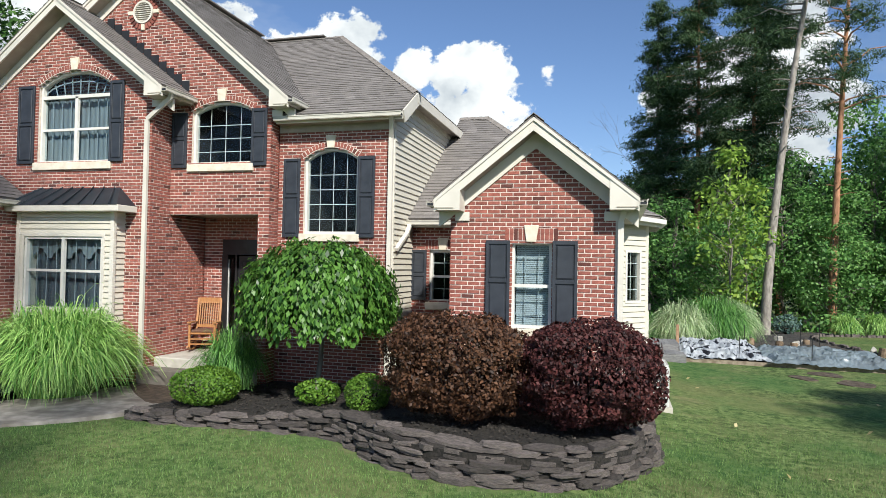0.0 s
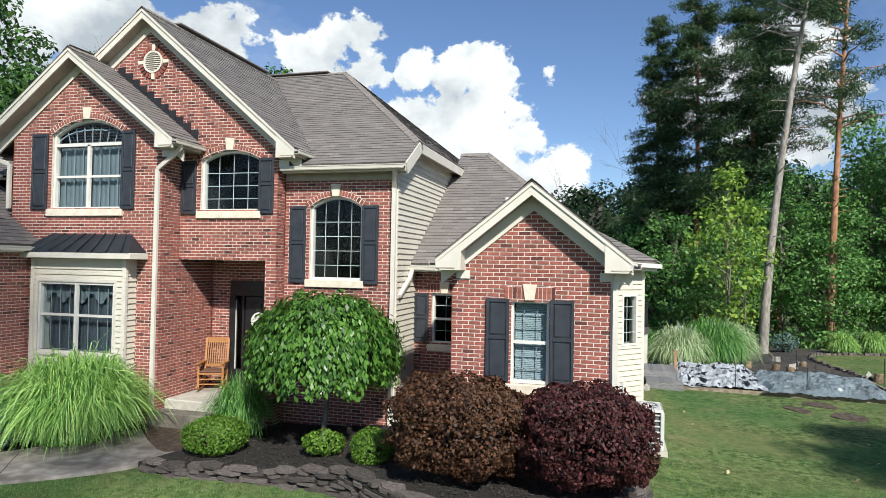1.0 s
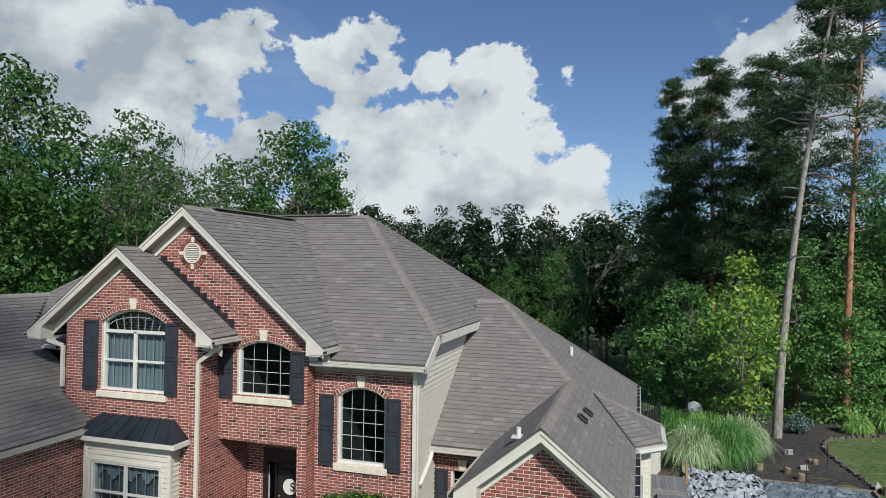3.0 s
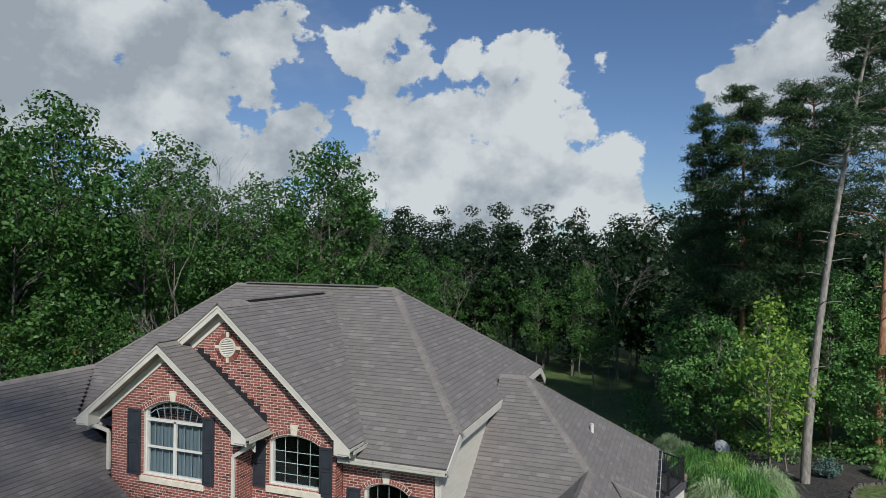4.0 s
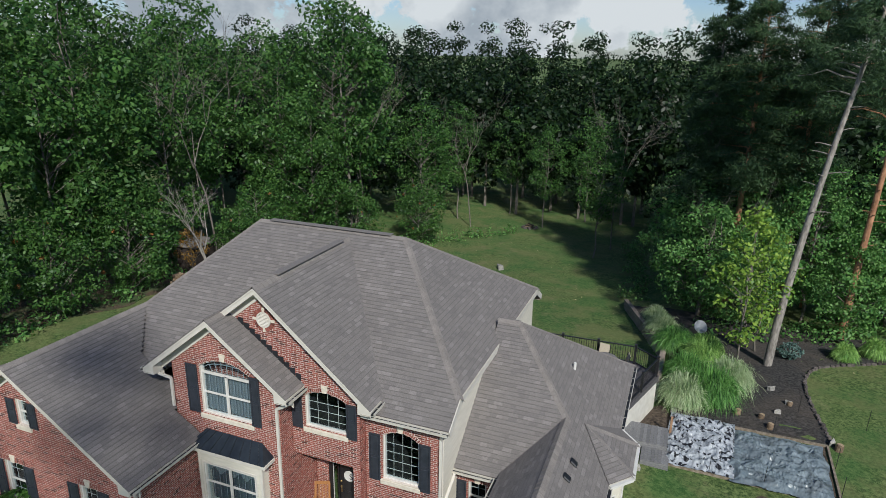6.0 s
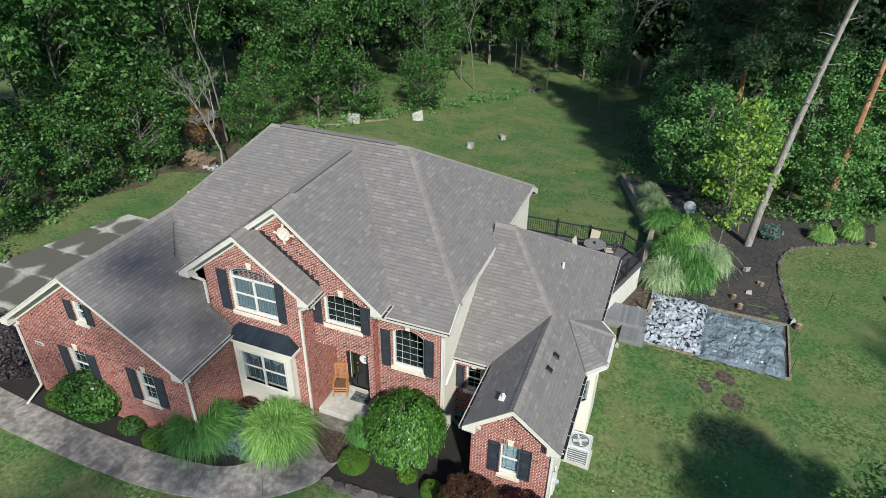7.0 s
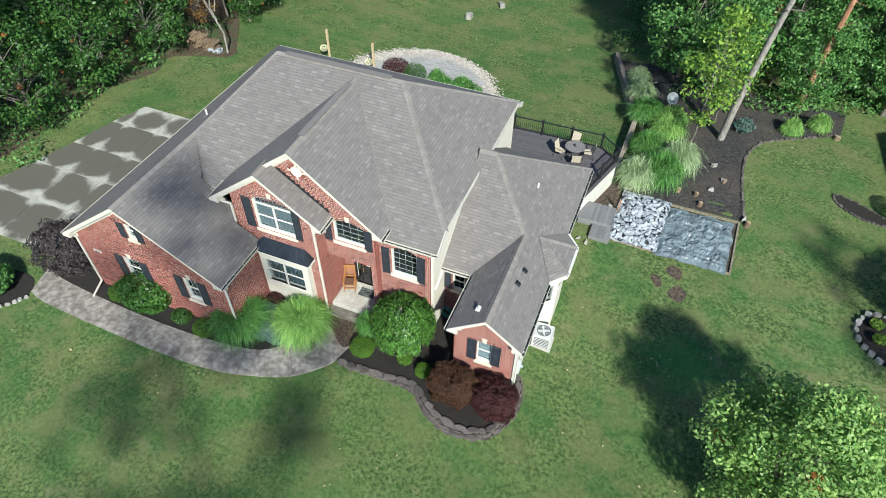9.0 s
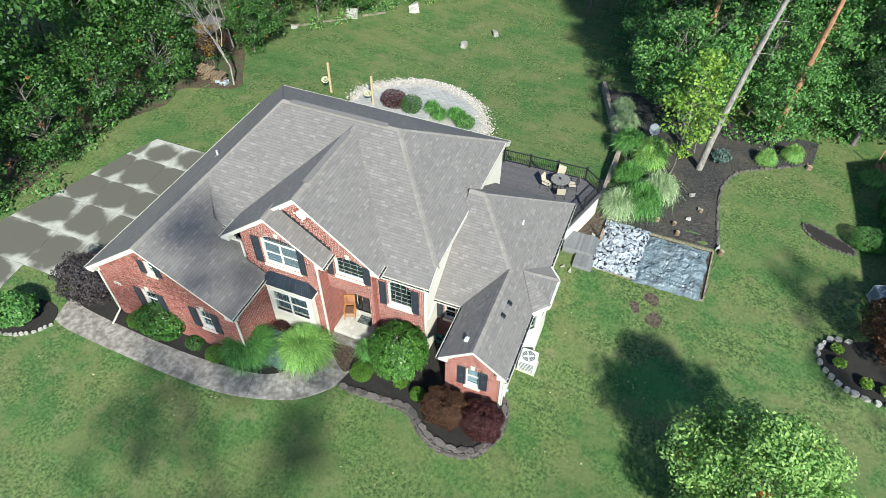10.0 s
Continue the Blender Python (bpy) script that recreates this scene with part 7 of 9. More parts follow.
M_SMOKE = leaf_surface("smoke_bush_leaves", (0.035, 0.03, 0.034), (0.11, 0.085, 0.085), 0.6, 0.25)
M_SPRUCE_BLUE = leaf_surface("blue_spruce_needles", (0.07, 0.13, 0.11), (0.17, 0.26, 0.22), 0.5, 0.2)


def shrub(name, label, x, y, z, rx, ry, h, material, count, leaf, power=2.6, bottom=0.15, lumps=0.08, category="shrub"):
    """A clipped or rounded shrub: stems, and leaves in its outer shell."""
    root = empty(name, label, category, at=(x, y, z))
    d = sphere_points(count)
    p = np.abs(d) ** (2 / power) * np.sign(d)
    p /= np.maximum((np.abs(p) ** power).sum(1, keepdims=True) ** (1 / power), 1e-6)
    depth = 1 - 0.28 * rng.uniform(0, 1, (count, 1)) ** 2.2
    lump = np.array([[1 + lumps * noise.noise((q[0] * 3.1 + x, q[1] * 3.1 + y, q[2] * 3.1))] for q in p])
    c = p * depth * lump * np.array([rx, ry, h * (1 - bottom) / 2]) + np.array([0, 0, h * bottom + h * (1 - bottom) / 2])
    leaf_cloud("foliage", c, p + rng.normal(size=(count, 3)) * 0.75, leaf * rng.uniform(0.6, 1.35, count), material, root, 0.6)
    paths = []
    for k in range(14):
        a = rng.uniform(0, math.tau)
        e = Vector((math.cos(a) * rx * rng.uniform(0.3, 0.75), math.sin(a) * ry * rng.uniform(0.3, 0.75), h * rng.uniform(0.5, 0.85)))
        paths.append((bent((math.cos(a) * 0.06, math.sin(a) * 0.06, -0.1), e, 0.05, 3), [0.02, 0.017, 0.012, 0.006]))
    limbs_mesh("twig_frame", paths, M_TWIG, root)
    return root


def soil(x, y):
    return ground_z(x, y) + bed_rise(x)


shrub("barberry_shrub", "round clipped barberry with bronze and dark red leaves", -2.14, 8.68, soil(-2.1, 8.7) - 0.02, 0.97, 0.82, 1.5, M_BARBERRY_WORN, 26000, 0.058, 2.9, 0.1, 0.24)
shrub("barberry_shrub", "round clipped barberry with dark purple-red leaves", -0.31, 8.72, soil(-0.3, 8.7) - 0.02, 0.89, 0.82, 1.48, M_BARBERRY, 26000, 0.058, 2.7, 0.1, 0.24)
shrub("boxwood_shrub", "low rounded bright green evergreen shrub", -6.68, 9.35, soil(-6.6, 9.3), 0.55, 0.5, 0.62, M_BOX, 6000, 0.045, 2.4, 0.02)
shrub("boxwood_shrub", "small ball of bright green boxwood", -3.68, 9.2, soil(-3.7, 9.2) - 0.06, 0.34, 0.34, 0.58, M_BOX, 4000, 0.04, 2.4, 0.03)
shrub("boxwood_shrub", "small loose green shrub in the mulch", -4.7, 9.55, soil(-4.7, 9.5), 0.36, 0.34, 0.4, M_BOX, 1500, 0.06, 2.0, 0.05, 0.2)
shrub("hydrangea_shrub", "rounded leafy green shrub by the garage", -17.1, 7.95, 0.0, 1.25, 1.0, 1.9, M_MULBERRY, 7000, 0.13, 2.4, 0.06, 0.1)
shrub("boxwood_shrub", "yellow-green shrub tucked beside the garage", -18.6, 7.7, 0.0, 0.55, 0.5, 0.9, M_BOX, 3000, 0.06, 2.3, 0.05)
shrub("boxwood_shrub", "yellow-green ball shrub by the walk", -13.75, 7.5, 0.0, 0.5, 0.45, 0.8, M_BOX, 3000, 0.05, 2.3, 0.05)
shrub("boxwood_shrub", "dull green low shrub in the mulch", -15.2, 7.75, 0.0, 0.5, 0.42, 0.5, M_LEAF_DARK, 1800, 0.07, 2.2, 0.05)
shrub("smoke_bush", "open dusky purple smoke bush at the garage corner", -22.0, 8.4, 0.0, 1.75, 1.4, 2.7, M_SMOKE, 8000, 0.12, 2.0, 0.12, 0.3)
shrub("garden_shrub", "loose green shrub in the small bed by the drive", -24.7, 5.7, 0.0, 1.15, 1.0, 1.5, M_LEAF, 3600, 0.17, 2.0, 0.05, 0.3)
for x, y in ((-11.25, 8.45), (-10.55, 8.5), (-11.6, 9.35), (-10.8, 9.25)):
    shrub("dwarf_spruce", "low mound of blue-green dwarf spruce", x, y, 0.0, 0.5, 0.5, 0.82, M_SPRUCE_BLUE, 3200, 0.08, 2.2, 0.0, 0.15)
shrub("barberry_shrub", "small wine-red shrub under the bay window", -11.6, 10.1, 0.0, 0.45, 0.35, 0.8, M_BARBERRY, 1600, 0.07, 2.2, 0.1)
shrub("japanese_maple", "neighbour's large dark red Japanese maple", 17.9, 21.2, -0.3, 2.2, 2.2, 3.0, M_BARBERRY_WORN, 9000, 0.15, 2.1, 0.12, 0.3)
for x, y in ((14.9, 20.0), (15.0, 19.1), (16.2, 18.3), (17.1, 18.2)):
    shrub("hosta", "small lime-green hosta in the mulch", x, y, -0.2, 0.3, 0.3, 0.3, M_LEAF_LIME, 220, 0.16, 2.0, 0.0, 0.2)
shrub("boxwood_shrub", "neighbour's rounded green shrub", 16.8, 28.9, -0.4, 1.0, 0.9, 1.1, M_LEAF, 4000, 0.08, 2.4, 0.03)
for y in (24.2, 26.0, 30.5, 32.2, 33.5):
    shrub("hosta", "leafy green plant along the neighbour's wall", 18.3, y, -0.45, 0.6, 0.7, 0.6, M_LEAF, 500, 0.18, 2.0, 0.0, 0.3)
shrub("dwarf_spruce", "blue-green young spruce in the garden bed", 8.0, 34.2, -0.6, 0.62, 0.62, 0.95, M_SPRUCE_BLUE, 900, 0.12, 1.6, 0.0, 0.35)


def weeping_tree(x, y, z):
    """A grafted weeping tree: a dome of hanging shoots set with broad leaves."""
    root = empty("weeping_tree", "weeping mulberry clipped to a dome of broad green leaves", "tree", at=(x, y, z))
    paths = [(bent((0, 0, -0.2), (0.1, 0, 1.9), 0.0, 5, 0.03), [0.07, 0.065, 0.06, 0.06, 0.055, 0.05])]
    cs, ns, ss = [], [], []
    for k in range(400):
        a = rng.uniform(0, math.tau)
        u = rng.uniform(0.02, 1.0) ** 0.5
        r = 1.36 * u
        crest = 2.72 - 0.7 * u ** 2.6 + rng.normal() * 0.05
        foot = 1.0 + 0.26 * rng.uniform() + (1 - u) * 0.6
        way = np.array([math.cos(a), math.sin(a), 0])
        start = way * r
        length = max(crest - foot, 0.3)
        m = int(length * 62)
        t = rng.uniform(0, 1, m) ** 0.9
        out = way[None, :] * (0.08 * np.sin(t * 3.0))[:, None]
        c = start[None, :] + out + np.outer(1 - t, [0, 0, crest]) + np.outer(t, [0, 0, foot]) + rng.normal(size=(m, 3)) * np.array([0.05, 0.05, 0.03])
        cs.append(c)
        lift = 1.2 * (1 - t)[:, None] * np.array([0, 0, 1.0]) * (1.2 - u)
        ns.append(way[None, :] * (0.35 + 0.9 * u) + lift + rng.normal(size=(m, 3)) * 0.42 + np.array([0, 0, 0.35]))
        ss.append(rng.uniform(0.08, 0.16, m))
        if k % 4 == 0:
            paths.append(([tuple(v) for v in (np.array([0.05, 0, 1.85]), start * 0.5 + np.array([0, 0, crest - 0.22]), start * 0.95 + np.array([0, 0, crest - 0.3]), start * 0.98 + np.array([0, 0, foot + 0.1]))], [0.016, 0.012, 0.008, 0.004]))
    limbs_mesh("trunk", paths, M_BARK, root)
    leaf_cloud("crown", np.concatenate(cs), np.concatenate(ns), np.concatenate(ss), M_WEEPING, root, 0.5, hang=True)
    return root


weeping_tree(-5.12, 10.3, soil(-5.2, 10.3) + 0.02)


def grass_clump(name, label, x, y, z, height, spread, count, material, width=0.014, droop=0.62, category="ornamental grass"):
    """A fountain of blades that rise from a tuft, arch over and hang at the rim."""
    root = empty(name, label, category, at=(x, y, z))
    seg = 6
    a = rng.uniform(0, math.tau, count)
    u = rng.uniform(0, 1, count) ** 0.45
    base = np.stack([np.cos(a), np.sin(a), np.zeros(count)], 1)
    side = np.stack([-np.sin(a), np.cos(a), np.zeros(count)], 1) + base * rng.normal(size=(count, 1)) * 0.5 + np.stack([np.zeros(count), np.zeros(count), rng.normal(size=count) * 0.35], 1)
    drift = a + rng.normal(size=count) * 0.7
    foot = np.stack([np.cos(drift), np.sin(drift), np.zeros(count)], 1) * (0.42 * spread * rng.uniform(0, 1, count) ** 0.6)[:, None]
    h = height * (1.05 - 0.3 * u ** 2) * rng.uniform(0.72, 1.08, count)
    reach = 0.8 * spread * u * rng.uniform(0.6, 1.1, count)
    tip = h * (1 - (droop + 0.35) * u ** 1.4 * rng.uniform(0.7, 1.15, count))
    sway = side * (rng.normal(size=(count, 1)) * 0.16 * spread)
    p1 = foot + base * (reach * 0.55)[:, None] + np.array([0, 0, 1.0]) * (h * 1.32)[:, None]
    p2 = foot + base * reach[:, None] + np.array([0, 0, 1.0]) * np.maximum(tip, 0.06)[:, None] + sway
    verts = np.empty((count, (seg + 1) * 2, 3))
    for k in range(seg + 1):
        t = k / seg
        c = foot * (1 - t) ** 2 + p1 * 2 * t * (1 - t) + p2 * t * t
        w = width * (1 - 0.9 * t ** 3)
        verts[:, 2 * k] = c - side * w
        verts[:, 2 * k + 1] = c + side * w
    faces = []
    stride = (seg + 1) * 2
    quads = np.array([[2 * k, 2 * k + 1, 2 * k + 3, 2 * k + 2] for k in range(seg)])
    faces = (np.arange(count)[:, None, None] * stride + quads[None]).reshape(-1, 4)
    me = bpy.data.meshes.new("blades")
    me.vertices.add(count * stride)
    me.vertices.foreach_set("co", verts.reshape(-1))
    me.loops.add(len(faces) * 4)
    me.loops.foreach_set("vertex_index", faces.reshape(-1))
    me.polygons.add(len(faces))
    me.polygons.foreach_set("loop_start", np.arange(len(faces)) * 4)
    me.update(calc_edges=True)
    me.materials.append(material)
    ob = new("blades", me)
    ob.parent = root
    tagged(ob, kind="stuff")
    return root


grass_clump("maiden_grass", "tall arching clump of pale-edged maiden grass", -9.8, 9.4, 0.0, 1.5, 1.5, 5600, M_GRASS_BLADE, 0.0105, 0.5)
grass_clump("maiden_grass", "dense dark green clump of maiden grass by the walk", -12.4, 8.45, 0.0, 1.5, 1.5, 6600, M_GRASS_DARK, 0.009, 0.45)
grass_clump("fountain_grass", "fine grey-green fountain grass beside the porch", -6.9, 10.45, 0.1, 1.1, 0.75, 1300, M_GRASS_DARK, 0.006)
for x, y, h, s, m, label in ((2.5, 26.3, 1.5, 1.3, M_GRASS_PALE, "clump of white-striped grass in the garden"), (3.7, 27.0, 1.75, 1.5, M_GRASS_DARK, "big dome of fine green grass in the garden"), (4.6, 28.8, 1.6, 1.3, M_GRASS_PALE, "clump of white-striped grass in the garden"), (2.6, 30.0, 1.3, 1.2, M_GRASS_DARK, "dome of green grass in the garden"), (3.5, 32.4, 1.3, 1.2, M_GRASS_BLADE, "arching green grass in the garden"), (1.9, 34.2, 1.3, 1.3, M_GRASS_DARK, "dome of green grass above the wall"), (1.1, 37.2, 1.1, 1.1, M_GRASS_PALE, "clump of striped grass above the wall"), (3.6, 34.0, 1.1, 1.0, M_GRASS_BLADE, "arching green grass in the garden"), (0.6, 39.5, 1.0, 0.9, M_GRASS_PALE, "clump of striped grass above the wall"), (10.9, 35.4, 1.0, 0.7, M_GRASS_BLADE, "yellow-green daylily leaves by the bed's edge"), (12.6, 36.6, 1.1, 0.7, M_GRASS_BLADE, "yellow-green daylily leaves by the bed's edge"), (17.6, 36.0, 0.9, 0.8, M_GRASS_BLADE, "clump of grass by the neighbour's steps")):
    grass_clump("garden_grass", label, x, y, ground_z(x, y), h, s * 1.05, 2300, m, 0.013)


def lawn_blades():
    """Short blades over the nearer lawn."""
    n = 460000
    x = rng.uniform(-13, 14, n)
    y = rng.uniform(-1, 13, n)
    # thinning out towards the edges of the patch
    keep = rng.uniform(0, 1, n) < np.clip((y + 1) / 5, 0, 1) * np.clip((13 - y) / 6, 0, 1) * np.clip((x + 13) / 4, 0, 1) * np.clip((14 - x) / 4, 0, 1)
    # off the walk, off the bed and out of the house
    edge_y = np.interp(x, [-23, -15.3, -12.2, -9.54, -8.43, -7.65, -7.3, -6.87, -4.79, -3.85, -3.25, -2.54, -1.41, -0.43, 0.2, 0.5, 0.55, 0.9, 1.2], [5.9, 5.75, 5.9, 6.6, 7.3, 8.2, 8.3, 8.25, 8.3, 8.2, 7.75, 7.2, 6.98, 7.2, 7.95, 9.0, 11, 12.4, 30])
    keep &= y < edge_y - 0.05
    keep &= ~((x > 2.0) & (x < 9.0) & (y > 19.0)) & ~((x > 13.5) & (y > 17))
    x, y = x[keep], y[keep]
    n = len(x)
    z = np.array([ground_z(a, b) + 0.03 * noise.noise((a * 0.35, b * 0.35, 0)) for a, b in zip(x, y)])
    a = rng.uniform(0, math.tau, n)
    h = rng.uniform(0.02, 0.055, n)
    lean = rng.normal(size=(n, 2)) * 0.018
    verts = np.empty((n, 3, 3))
    w = 0.005
    verts[:, 0] = np.stack([x - np.cos(a) * w, y - np.sin(a) * w, z - 0.01], 1)
    verts[:, 1] = np.stack([x + np.cos(a) * w, y + np.sin(a) * w, z - 0.01], 1)
    verts[:, 2] = np.stack([x + lean[:, 0], y + lean[:, 1], z + h], 1)
    me = bpy.data.meshes.new("lawn_grass")
    me.vertices.add(n * 3)
    me.vertices.foreach_set("co", verts.reshape(-1))
    me.loops.add(n * 3)
    me.loops.foreach_set("vertex_index", np.arange(n * 3))
    me.polygons.add(n)
    me.polygons.foreach_set("loop_start", np.arange(n) * 3)
    me.update(calc_edges=True)
    me.materials.append(leaf_surface("lawn_blades", (0.05, 0.12, 0.025), (0.23, 0.35, 0.11), 0.5, 0.3))
    tagged(new("lawn_grass", me), "short mown grass blades", "grass", kind="stuff")


lawn_blades()

# ---------------------------------------------------------------- side and back yard
M_DECK = surface("grey_deck_boards", (0.075, 0.068, 0.072), (0.12, 0.11, 0.115), 4, 0.7, 0.3, 50, 0.12, "object", stretch=(1, 8, 8))
M_GREY_WOOD = surface("weathered_grey_boards", (0.13, 0.13, 0.135), (0.23, 0.225, 0.225), 6, 0.85, 0.4, 50, 0.18, "object", stretch=(1.5, 8, 8))
M_TIMBER = surface("weathered_timber", (0.16, 0.125, 0.09), (0.30, 0.25, 0.19), 8, 0.9, 0.5, 40)
M_POST = surface("new_pine_post", (0.42, 0.32, 0.18), (0.56, 0.44, 0.27), 8, 0.8, 0.3, 40)
M_TARP_WHITE = surface("white_tarp", (0.24, 0.265, 0.29), (0.47, 0.49, 0.52), 5, 0.35, 0.3, 20, second=(0.012, 0.012, 0.014), second_scale=4.6, second_amount=1.0)
for node in M_TARP_WHITE.node_tree.nodes:
    if node.bl_idname == "ShaderNodeMapRange":
        node.inputs["From Min"].default_value, node.inputs["From Max"].default_value = 0.56, 0.585
M_TARP_BLUE = surface("grey_blue_tarp", (0.13, 0.165, 0.185), (0.22, 0.26, 0.285), 3, 0.32, 0.4, 14, second=(0.08, 0.09, 0.095), second_scale=1.4, second_amount=0.7)
M_WHITE_PANEL = surface("white_panel", (0.62, 0.59, 0.52), (0.72, 0.69, 0.62), 3, 0.6, 0.2, 30)
M_AC = surface("pale_grey_enamel", (0.5, 0.5, 0.49), (0.6, 0.6, 0.59), 5, 0.45, 0.1, 40)
M_AC_DARK = surface("dark_grille", (0.08, 0.085, 0.09), (0.12, 0.125, 0.13), 20, 0.5, 0.3)
M_TABLE = surface("mottled_stone_top", (0.12, 0.11, 0.1), (0.28, 0.26, 0.24), 14, 0.4, 0.2)
M_SLING = surface("tan_sling", (0.42, 0.36, 0.27), (0.52, 0.45, 0.35), 40, 0.8, 0.3)
M_DISH = surface("grey_dish", (0.30, 0.33, 0.37), (0.38, 0.41, 0.45), 4, 0.45, 0.1)
M_TEAL = surface("teal_hose", (0.02, 0.16, 0.14), (0.04, 0.24, 0.2), 9, 0.45, 0.1)
M_LOG = surface("cut_log", (0.12, 0.08, 0.05), (0.25, 0.18, 0.115), 9, 0.9, 0.5, 40, 0.25, "object")
M_SHED = surface("dark_shed_boards", (0.025, 0.018, 0.015), (0.05, 0.036, 0.03), 6, 0.8, 0.3, 40)
M_NB_SIDING = surface("grey_siding", (0.36, 0.38, 0.40), (0.44, 0.46, 0.48), 3, 0.6, 0.2, 40)
M_CEDAR = surface("cedar_steps", (0.26, 0.15, 0.085), (0.40, 0.25, 0.15), 8, 0.7, 0.3, 40)
M_MUD = surface("bare_mud", (0.035, 0.024, 0.016), (0.13, 0.098, 0.07), 7, 0.9, 0.9, 40, depth=0.02)
M_CUT = surface("cut_wood_face", (0.32, 0.23, 0.14), (0.44, 0.33, 0.21), 14, 0.8, 0.2)
M_FLOWER = leaf_surface("pale_flowers", (0.6, 0.6, 0.4), (0.85, 0.85, 0.6), 0.7, 0.3)


def air_conditioner(x, y, z, turn=0.0):
    """A condenser: slab, ribbed casing, fan grille on top."""
    root = empty("air_conditioner", "pale grey outdoor air conditioner on a concrete pad", "air conditioner")
    part("pad", add_box(bmesh.new(), -0.48, -0.45, -0.2, 0.48, 0.45, 0.06, 0.01), M_CONCRETE, root)
    part("casing", add_box(bmesh.new(), -0.36, -0.36, 0.08, 0.36, 0.36, 0.8, 0.05), M_AC_DARK, root)
    part("top_cover", add_box(bmesh.new(), -0.4, -0.4, 0.79, 0.4, 0.4, 0.84, 0.05), M_AC, root)
    for a, b in ((-0.38, -0.38), (0.38, -0.38), (0.38, 0.38), (-0.38, 0.38)):
        part("corner_post", add_box(bmesh.new(), a - 0.035, b - 0.035, 0.06, a + 0.035, b + 0.035, 0.8, 0.012), M_AC, root)
    for k in range(7):
        h = 0.1 + k * 0.108
        bm = bmesh.new()
        for p, q in (((-0.38, -0.38), (0.38, -0.38)), ((0.38, -0.38), (0.38, 0.38)), ((0.38, 0.38), (-0.38, 0.38)), ((-0.38, 0.38), (-0.38, -0.38))):
            add_beam(bm, (*p, h), (*q, h), 0.02, 0.025)
        part("rib", bm, M_AC, root)
    bm = bmesh.new()
    bmesh.ops.create_cone(bm, cap_ends=True, segments=28, radius1=0.32, radius2=0.32, depth=0.01, matrix=Matrix.Translation((0, 0, 0.848)))
    part("fan_opening", bm, M_AC_DARK, root)
    for r in (0.32, 0.25, 0.18, 0.11):
        bm = bmesh.new()
        add_tube(bm, [(r * math.cos(k * math.tau / 28), r * math.sin(k * math.tau / 28), 0.862) for k in range(29)], [0.006] * 29, 4)
        part("guard_ring", bm, M_AC, root)
    for k in range(4):
        a = k * math.tau / 4 + 0.4
        part("fan_blade", add_beam(bmesh.new(), (0.04 * math.cos(a), 0.04 * math.sin(a), 0.856), (0.27 * math.cos(a), 0.27 * math.sin(a), 0.856), 0.11, 0.004, (0.2, 0.1, 1)), M_AC, root)
    bm = bmesh.new()
    bmesh.ops.create_cone(bm, cap_ends=True, segments=16, radius1=0.07, radius2=0.06, depth=0.03, matrix=Matrix.Translation((0, 0, 0.87)))
    part("hub", bm, M_AC, root)
    root.matrix_basis = pose(x, y, z, 0, 0, turn)
    return root


unit = air_conditioner(0.57, 13.06, ground_z(0.6, 13.0), 0)
nb_unit = copy_thing(unit, pose(17.2, 24.6, ground_z(17, 24.6), 0, 0, 20))
tagged(nb_unit, "neighbour's outdoor air conditioner beside the house wall")
# meter and pipes on the wing's side
meter = empty("utility_meter", "grey electric meter with conduit on the side wall", "meter")
box_part("meter_box", meter, M_AC, 0.05, 10.35, 0.9, 0.2, 10.65, 1.5, 0.02)
for y in (10.25, 10.78):
    bm = bmesh.new()
    add_tube(bm, [(0.1, y, -0.3), (0.1, y, 1.6)], [0.03, 0.03], 8)
    part("conduit", bm, M_VINYL, meter)
bm = bmesh.new()
bmesh.ops.create_uvsphere(bm, u_segments=14, v_segments=8, radius=0.09, matrix=Matrix.Translation((0.22, 10.5, 1.25)))
part("dial", bm, M_DISH, meter, smooth=True)

# deck behind the wing
deck = empty("deck", "grey composite deck with a black railing behind the house", "deck")
FLOOR = 1.1
D_POINTS = [(-5.2, 26.5), (0.1, 26.7), (1.25, 25.75), (0.1, 22.1), (0.1, 21.2), (-5.2, 22.6)]
n_boards = 36
for k in range(n_boards):
    y = 21.25 + k * 0.152
    x0 = -5.2
    x1 = 0.1 if y < 22.1 else (0.1 + (y - 22.1) / 3.65 * 1.15 if y < 25.75 else 1.25 - (y - 25.75) / 0.95 * 1.15)
    if y < 22.6:
        x0 = -4.1
    box_part("deck_board", deck, M_DECK, x0, y, FLOOR - 0.03, x1, y + 0.146, FLOOR, 0.0)
for a, b in zip(D_POINTS[:4], D_POINTS[1:4]):
    a, b = Vector((*a, 0)), Vector((*b, 0))
    o = Vector((b.y - a.y, a.x - b.x, 0)).normalized() * -0.02
    beam_part("rim_board", deck, M_DECK, Vector((a.x, a.y, FLOOR + 0.004)) + o, Vector((b.x, b.y, FLOOR + 0.004)) + o, 0.04, 0.24)
# white skirt below the angled side
a, b = Vector((1.2, 25.7, FLOOR - 0.24)), Vector((0.1, 22.15, FLOOR - 0.24))
beam_part("skirt_panel", deck, M_WHITE_PANEL, a, b, 0.05, 1.75, label="cream panel below the deck")
beam_part("skirt_panel", deck, M_WHITE_PANEL, (0.1, 26.66, FLOOR - 0.24), (1.2, 25.7, FLOOR - 0.24), 0.05, 2.3, label="cream panel below the deck")
for x in (-5.0, -2.6):
    box_part("support_post", deck, M_WHITE_PANEL, x, 26.3, ground_z(x, 26.3) - 0.2, x + 0.15, 26.45, FLOOR - 0.03, 0.01)
